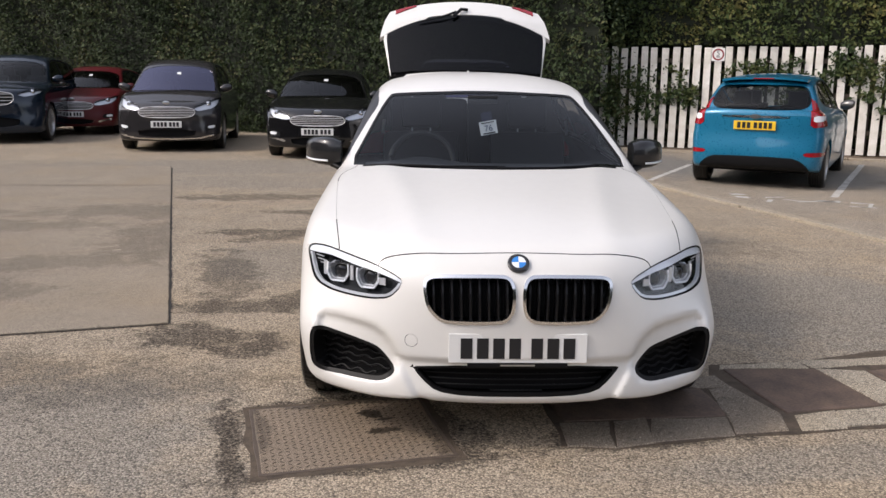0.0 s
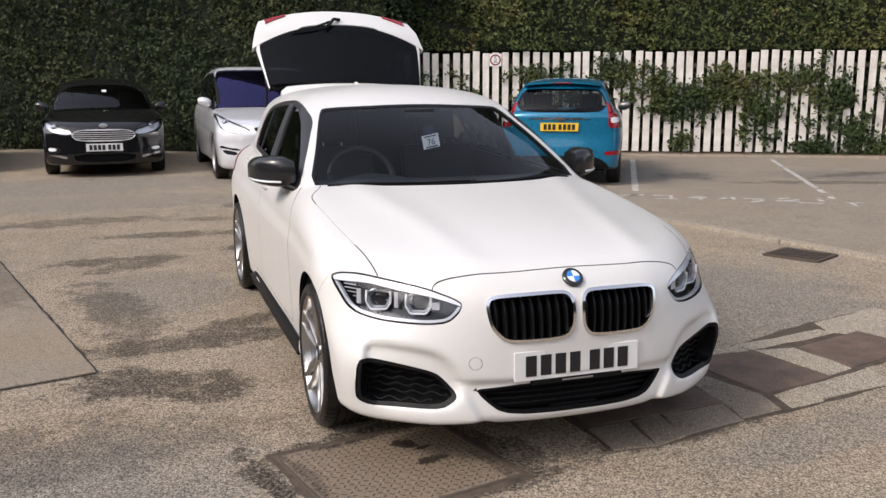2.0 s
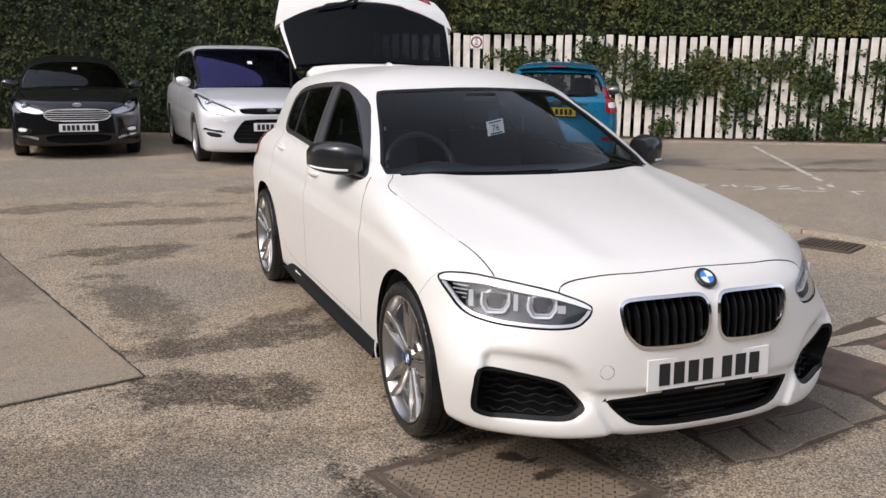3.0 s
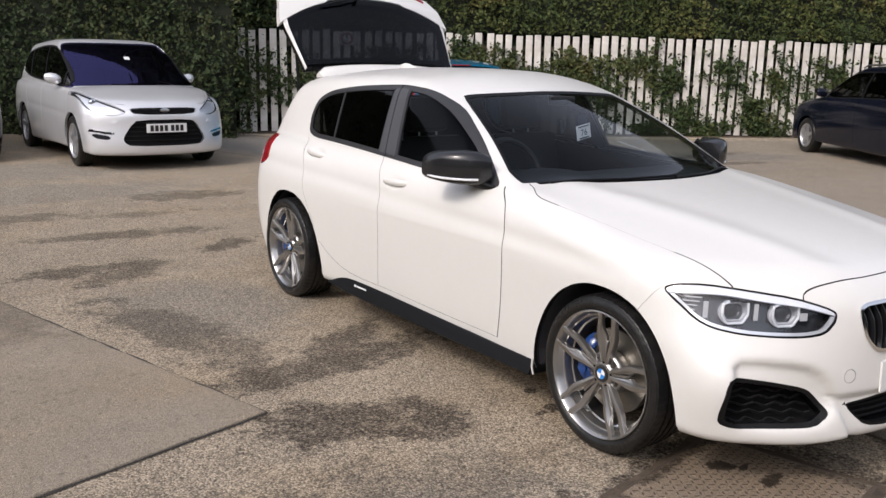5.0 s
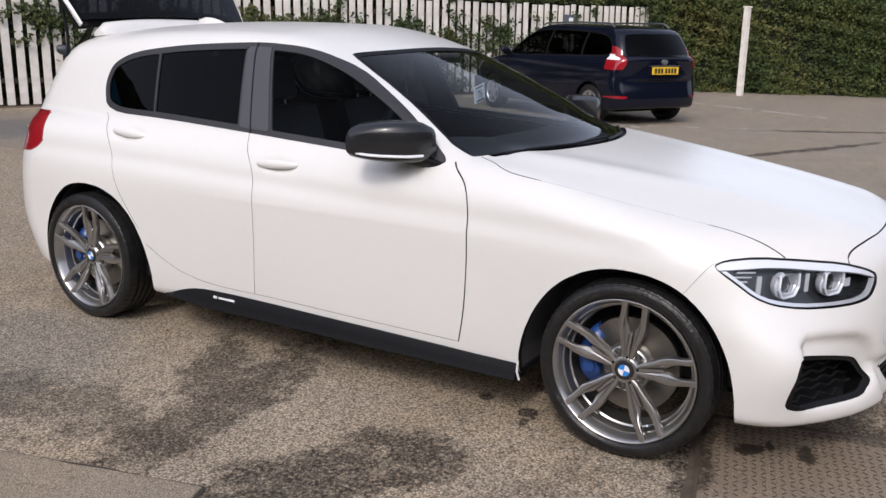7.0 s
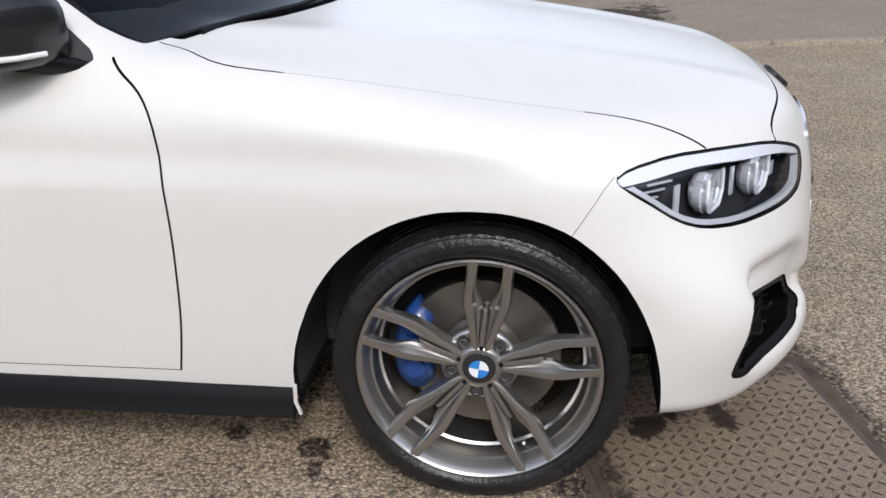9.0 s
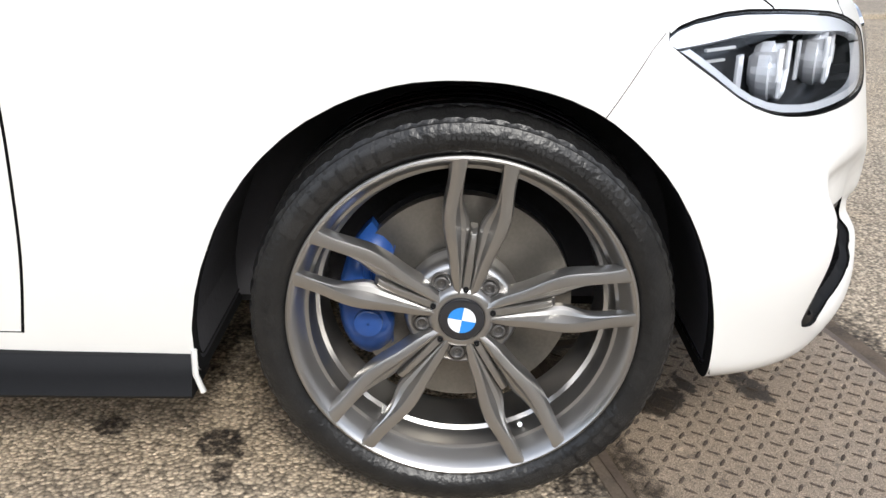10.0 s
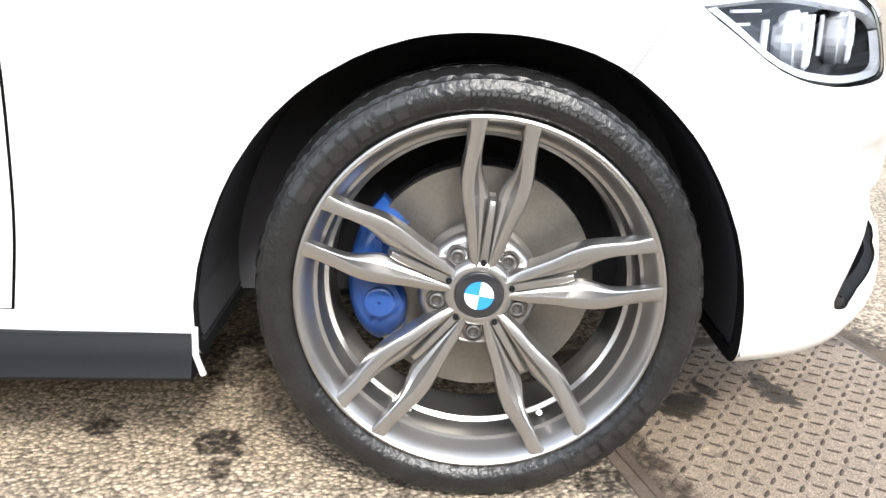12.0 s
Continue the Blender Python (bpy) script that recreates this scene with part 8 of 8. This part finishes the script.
    if "badge" in spec:
        y0, z = spec["badge"]
        bm = bmesh.new()
        lathe(bm, [(0.01, 0.05), (-0.012, 0.048), (-0.016, 0.03), (-0.017, 0.001)], 24, "Y", Matrix.Translation((0, y0, z)) @ Matrix.Diagonal((1.3, 1, 0.62, 1)))
        part("badge", bm, SATIN, car, smooth=True)
    return car


BLACKPAINT = surface("black_paint", (0.008, 0.008, 0.009), 0.12, spec=0.5, coat=0.5, var=0.2, scale=3)
GREYPAINT = surface("dark_grey_metallic", (0.036, 0.034, 0.036), 0.16, metal=0.3, spec=0.5, coat=0.5, var=0.15, scale=3)
SILVERPAINT = surface("silver_metallic", (0.76, 0.77, 0.79), 0.34, metal=0.45, coat=1.0, var=0.06, scale=3)
BLUEPAINT = surface("bright_blue_metallic", (0.003, 0.150, 0.275), 0.28, metal=0.25, coat=0.6, var=0.1, scale=3)
NAVYPAINT = surface("navy_paint", (0.0045, 0.006, 0.014), 0.10, spec=0.42, var=0.2, scale=3)
TEALPAINT = surface("dark_blue_metallic", (0.009, 0.017, 0.031), 0.14, metal=0.3, coat=0.3, var=0.1, scale=3)
REDPAINT = surface("dark_red_paint", (0.085, 0.006, 0.009), 0.3, coat=0.4, var=0.1, scale=3)
def sky_tinted_glass(name, tint, ior):
    """Screen glass with the hue of a reflected sky put into its mirror colour."""
    m = glass(name, (0.7, 0.7, 0.8), 0.3, ior)
    for nd in m.node_tree.nodes:
        if nd.type == "BSDF_GLOSSY":
            nd.inputs["Color"].default_value = (*tint, 1)
    return m


VIOLETGLASS = sky_tinted_glass("violet_sky_screen", (0.42, 0.38, 0.95), 2.1)
BLUISHGLASS = sky_tinted_glass("bluish_sky_screen", (0.72, 0.72, 1.0), 2.3)


def hatch_spec(**k):
    d = dict(tyre=0.315, wheel="five", cell=0.028)
    d.update(k)
    return d


HATCH = hatch_spec(
    sizes=dict(L=4.36, W=0.905, H=1.47, cowl=(0.98, 1.0), screen_top=(1.85, 1.40), roof_end=3.55, back_base=(4.20, 0.98), nose_z=0.76, belt=0.94), axles=(0.88, 3.53),
    dlo=[(1.30, 0.94), (2.4, 0.98), (3.4, 1.04), (3.75, 1.12), (3.3, 1.34), (2.6, 1.40), (2.0, 1.38), (1.6, 1.18)], pillars=[(2.35, 0.15), (3.25, 0.1)],
    screen=[(0, 0.9), (0.80, 0.9), (0.72, 1.06), (0.58, 1.37), (0, 1.40)],
    front=[("lamp", [(0.43, 0.665), (0.48, 0.735), (0.62, 0.785), (0.86, 0.865), (0.87, 0.785), (0.78, 0.69), (0.55, 0.635)]), ("grille", [(0, 0.73), (0.36, 0.72), (0.47, 0.64), (0.36, 0.55), (0, 0.54)]), ("lower", [(0, 0.36), (0.46, 0.36), (0.40, 0.24), (0, 0.23)]), ("clear", [(0.68, 0.445), (0.79, 0.455), (0.79, 0.405), (0.69, 0.40)]), ("fog", [(0.62, 0.46), (0.82, 0.48), (0.80, 0.38), (0.62, 0.37)]), ("chrome", [(0.52, 0.315), (0.60, 0.340), (0.80, 0.368), (0.80, 0.346), (0.63, 0.312), (0.54, 0.285)])],
    card=(0.03, 1.27), bars=6, screen_glass=glass("dim_screen", (0.7, 0.72, 0.75), 0.3, 1.42), mirror=(1.36, 1.02), plates=[(True, 0.46, True)], badge=(0.06, 0.78), seams=[[(1.25, 0.95), (1.18, 0.7), (1.25, 0.3)], [(2.37, 0.97), (2.34, 0.6), (2.38, 0.3)]])
CARRIER = hatch_spec(
    sizes=dict(L=4.38, W=0.915, H=1.62, cowl=(0.85, 1.06), screen_top=(1.75, 1.54), roof_end=3.6, back_base=(4.25, 1.05), nose_z=0.80, belt=1.0), axles=(0.90, 3.55),
    dlo=[(1.12, 1.0), (2.3, 1.04), (3.5, 1.10), (3.9, 1.2), (3.5, 1.46), (2.7, 1.53), (2.0, 1.52), (1.5, 1.28)], pillars=[(1.55, -0.5), (2.35, 0.12), (3.3, 0.1)],
    screen=[(0, 0.96), (0.80, 0.96), (0.72, 1.14), (0.60, 1.50), (0, 1.535)],
    front=[("lamp", [(0.44, 0.755), (0.50, 0.82), (0.62, 0.865), (0.87, 0.96), (0.88, 0.865), (0.78, 0.765), (0.55, 0.715)]), ("grille", [(0, 0.80), (0.40, 0.79), (0.50, 0.70), (0.40, 0.60), (0, 0.59)]), ("lower", [(0, 0.40), (0.50, 0.40), (0.46, 0.27), (0, 0.26)]), ("clear", [(0.68, 0.455), (0.80, 0.475), (0.80, 0.425), (0.69, 0.41)]), ("fog", [(0.62, 0.46), (0.84, 0.50), (0.82, 0.40), (0.62, 0.37)]), ("chrome", [(0, 0.245), (0.50, 0.25), (0.80, 0.315), (0.80, 0.295), (0.52, 0.228), (0, 0.223)])],
    card=(0.05, 1.36), bars=7, screen_glass=BLUISHGLASS, mirror=(1.22, 1.09), plates=[(True, 0.49, True)], badge=(0.05, 0.86), wheel="multi", seams=[[(1.15, 1.0), (1.1, 0.7), (1.2, 0.3)], [(2.37, 1.03), (2.33, 0.6), (2.38, 0.3)]])
WIDECARRIER = hatch_spec(
    roof_drop=0.018, upright=0.075, bowl=surface("bright_lamp_bowl", (0.80, 0.81, 0.83), 0.3, metal=0.3),
    sizes=dict(L=4.77, W=0.94, H=1.66, cowl=(0.92, 1.05), screen_top=(1.95, 1.56), roof_end=4.0, back_base=(4.68, 1.05), nose_z=0.82, belt=1.0), axles=(0.95, 3.80), tyre=0.33,
    dlo=[(1.10, 1.0), (2.5, 1.05), (3.7, 1.09), (4.25, 1.18), (4.0, 1.48), (3.0, 1.57), (2.2, 1.56), (1.6, 1.30)], pillars=[(1.62, -0.5), (2.62, 0.12), (3.6, 0.08)],
    screen=[(0, 0.95), (0.87, 0.95), (0.825, 1.12), (0.725, 1.575), (0.60, 1.612), (0, 1.625)], screen_glass=VIOLETGLASS,
    front=[("lamp", [(0.46, 0.745), (0.56, 0.815), (0.72, 0.895), (0.87, 0.985), (0.915, 0.96), (0.90, 0.80), (0.80, 0.725), (0.62, 0.690)]), ("upper", [(0, 0.80), (0.40, 0.80), (0.44, 0.77), (0.38, 0.715), (0, 0.71)]), ("grille", [(0, 0.655), (0.35, 0.65), (0.43, 0.585), (0.535, 0.42), (0.515, 0.36), (0.44, 0.315), (0, 0.30)]), ("clear", [(0.575, 0.625), (0.615, 0.655), (0.655, 0.625), (0.615, 0.590)]), ("chrome", [(0.63, 0.485), (0.88, 0.525), (0.88, 0.500), (0.64, 0.460)]), ("fog", [(0.66, 0.445), (0.86, 0.48), (0.84, 0.415), (0.68, 0.395)])],
    card=(0.03, 1.40), bars=6, bar_mat=TRIM, rim=False, mirror=(1.72, 1.10), plates=[(True, 0.545, True)], badge=(0.045, 0.765), wheel="five", seams=[[(1.2, 1.0), (1.15, 0.7), (1.25, 0.3)], [(2.62, 1.05), (2.58, 0.6), (2.62, 0.3)], [(3.6, 1.08), (3.5, 0.8), (3.35, 0.5)]])
SMALLHATCH = hatch_spec(
    sizes=dict(L=3.97, W=0.862, H=1.48, cowl=(0.85, 0.98), screen_top=(1.70, 1.40), roof_end=3.35, back_base=(3.80, 1.0), nose_z=0.74, belt=0.95, blunt=0.6), axles=(0.80, 3.29), tyre=0.30,
    dlo=[(1.15, 0.95), (2.2, 1.0), (3.2, 1.07), (3.35, 1.18), (3.1, 1.35), (2.5, 1.41), (1.9, 1.39), (1.5, 1.2)], pillars=[(2.15, 0.15), (2.95, 0.1)],
    screen=[(0, 0.9), (0.76, 0.9), (0.70, 1.04), (0.56, 1.36), (0, 1.40)],
    rear=[("rear_glass", [(0, 1.345), (0.46, 1.335), (0.56, 1.29), (0.62, 1.16), (0.615, 1.07), (0.52, 1.015), (0, 0.99)]), ("clear", [(0.69, 0.95), (0.80, 0.95), (0.81, 0.885), (0.69, 0.875)]), ("tail_lamp", [(0.60, 1.20), (0.68, 1.19), (0.86, 0.95), (0.86, 0.82), (0.66, 0.80), (0.66, 0.98)]), ("chrome", [(0, 0.945), (0.42, 0.94), (0.42, 0.915), (0, 0.915)]), ("black", [(0, 0.425), (0.46, 0.425), (0.58, 0.385), (0.68, 0.30), (0.70, 0.2), (0, 0.2)]), ("reflector", [(0.60, 0.49), (0.84, 0.50), (0.84, 0.44), (0.62, 0.44)])],
    gate_glass=glass("grey_gate_glass", (0.8, 0.85, 0.85), 0.45), mirror=(1.22, 1.02), mirror_mat=DARKSTEEL, plates=[(False, 0.82, False)], wheel="multi", seams=[[(2.17, 0.98), (2.12, 0.6), (2.15, 0.3)]])
ESTATECAR = hatch_spec(
    roof_drop=0.03, upright=0.05,
    sizes=dict(L=4.49, W=0.868, H=1.53, cowl=(0.95, 1.0), screen_top=(1.80, 1.44), roof_end=4.10, back_base=(4.45, 1.0), nose_z=0.78, belt=0.98, blunt=1.0), axles=(0.85, 3.74), tyre=0.305,
    dlo=[(1.25, 0.97), (2.4, 1.01), (3.6, 1.03), (4.15, 1.05), (4.0, 1.36), (3.4, 1.43), (2.4, 1.45), (1.9, 1.42), (1.5, 1.18)], pillars=[(2.42, 0.12), (3.38, 0.08)],
    screen=[(0, 0.92), (0.76, 0.92), (0.70, 1.06), (0.58, 1.40), (0, 1.44)],
    rear=[("rear_glass", [(0, 1.40), (0.52, 1.385), (0.58, 1.30), (0.63, 1.08), (0.55, 1.04), (0, 1.04)]), ("clear", [(0.72, 1.10), (0.81, 1.09), (0.82, 1.0), (0.73, 0.99)]), ("tail_lamp", [(0.66, 1.22), (0.86, 1.18), (0.87, 0.84), (0.67, 0.86)]), ("reflector", [(0.64, 0.46), (0.84, 0.46), (0.84, 0.42), (0.64, 0.42)])],
    mirror=(1.3, 1.05), plates=[(False, 0.84, False)], wheel="five", seams=[[(2.44, 1.0), (2.4, 0.6), (2.42, 0.3)], [(3.4, 1.0), (3.3, 0.7), (3.15, 0.5)]])
SUV = hatch_spec(
    sizes=dict(L=4.80, W=0.96, H=1.69, cowl=(1.15, 1.16), screen_top=(2.0, 1.60), roof_end=4.1, back_base=(4.65, 1.15), nose_z=0.95, belt=1.10), axles=(0.95, 3.80), tyre=0.365,
    dlo=[(1.45, 1.10), (2.6, 1.14), (3.8, 1.18), (4.2, 1.26), (3.9, 1.52), (3.0, 1.60), (2.2, 1.59), (1.8, 1.36)], pillars=[(2.62, 0.12), (3.6, 0.08)],
    screen=[(0, 1.05), (0.84, 1.05), (0.78, 1.22), (0.64, 1.56), (0, 1.60)],
    front=[("lamp", [(0.52, 0.92), (0.64, 1.0), (0.90, 1.04), (0.90, 0.95), (0.70, 0.88)]), ("grille", [(0, 0.98), (0.42, 0.98), (0.52, 0.86), (0.40, 0.72), (0, 0.71)]), ("lower", [(0, 0.50), (0.60, 0.50), (0.55, 0.32), (0, 0.31)])],
    bars=4, mirror=(1.6, 1.2), plates=[(True, 0.62, True)], badge=(0.05, 0.88))

parked_car("black_hatchback", "black hatchback with a chrome-barred grille before the hedge", pose(-1.98, 10.74, 0, 0, 0, 1), BLACKPAINT, HATCH)
parked_car("people_carrier", "dark grey people carrier with a chrome-barred grille before the hedge", pose(-4.72, 11.85, 0, 0, 0, 6), GREYPAINT, CARRIER)
parked_car("silver_people_carrier", "silver people carrier before the fence, violet sky reflection coloured into windscreen", pose(0.50, 9.20, 0, 0, 0, 1), SILVERPAINT, WIDECARRIER)


def backed(x, y, rz, spec):
    """The pose of a car whose rear axle's middle stands at x, y."""
    a = radians(rz)
    k = spec["axles"][1]
    return pose(x + k * math.sin(a), y - k * math.cos(a), 0, 0, 0, rz)


blue = parked_car("blue_hatchback", "bright blue hatchback parked nose-in to the white fence", backed(4.31, 8.05, 150, SMALLHATCH), BLUEPAINT, SMALLHATCH)
bm = bmesh.new()
tube(bm, [(0.02, 3.87, 1.015), (0.0, 3.88, 1.035), (-0.10, 3.875, 1.045), (-0.42, 3.80, 1.075)], 0.013, 8, 0.6)
part("rear_wiper", bm, TRIM, blue, smooth=True)
bm = bmesh.new()
rings = []
for i in range(17):
    u = -1 + i / 8
    e = 0.05 * abs(u) ** 3
    rings.append([Vector((u * 0.54, y - e, z - 0.035 * abs(u) ** 2.5)) for y, z in ((3.20, 1.435), (3.40, 1.445), (3.52, 1.425), (3.52, 1.405), (3.20, 1.38))])
loft(bm, rings)
roof_spoiler = part("roof_spoiler", bm, BLUEPAINT, blue, smooth=True)
bm = bmesh.new()
box(bm, -0.13, 0.13, 3.512, 3.526, 1.405, 1.42, 0.003)
part("brake_light", bm, REDLENS, roof_spoiler)
bm = bmesh.new()
lathe(bm, [(0.012, 0.05), (0.016, 0.048), (0.017, 0.001)], 24, "Y", Matrix.Translation((0, 3.955, 0.932)) @ Matrix.Diagonal((1.25, 1, 0.6, 1)))
part("badge", bm, DARKSTEEL, blue, smooth=True)


estate = parked_car("navy_estate_car", "dark navy estate car with silver roof rails parked nose-in", backed(10.52, 4.10, 150, ESTATECAR), NAVYPAINT, ESTATECAR)
for sgn in (-1, 1):
    bm = bmesh.new()
    tube(bm, [(sgn * 0.56, 2.0, 1.49), (sgn * 0.555, 2.1, 1.535), (sgn * 0.55, 3.0, 1.555), (sgn * 0.545, 3.8, 1.54), (sgn * 0.55, 3.92, 1.48)], 0.014, 8)
    part("roof_rail", bm, SATIN, estate, smooth=True)
bm = bmesh.new()
lathe(bm, [(0.0, 0.002), (0.004, 0.05), (-0.02, 0.055)], 6, "Y", Matrix.Translation((0, 4.50, 0.97)) @ Matrix.Diagonal((1.2, 1, 0.8, 1)))
part("badge", bm, SATIN, estate)
bm = bmesh.new()
for i in range(9):
    box(bm, -0.29 + i * 0.068, -0.245 + i * 0.068, 4.48, 4.52, 0.905, 0.922)
part("lettering_bars", bm, SATIN, estate)
parked_car("blue_suv", "dark blue sport utility car with chrome grille before the hedge", pose(-8.45, 13.2, 0, 0, 0, 8), TEALPAINT, SUV)
parked_car("red_hatchback", "dark red hatchback standing before the hedge", pose(-7.75, 15.6, 0, 0, 0, 4), REDPAINT, HATCH)
parked_car("grey_suv", "dark grey car parked before the far hedge", pose(20.8, -3.2, 0, 0, 0, -72), GREYPAINT, SUV)
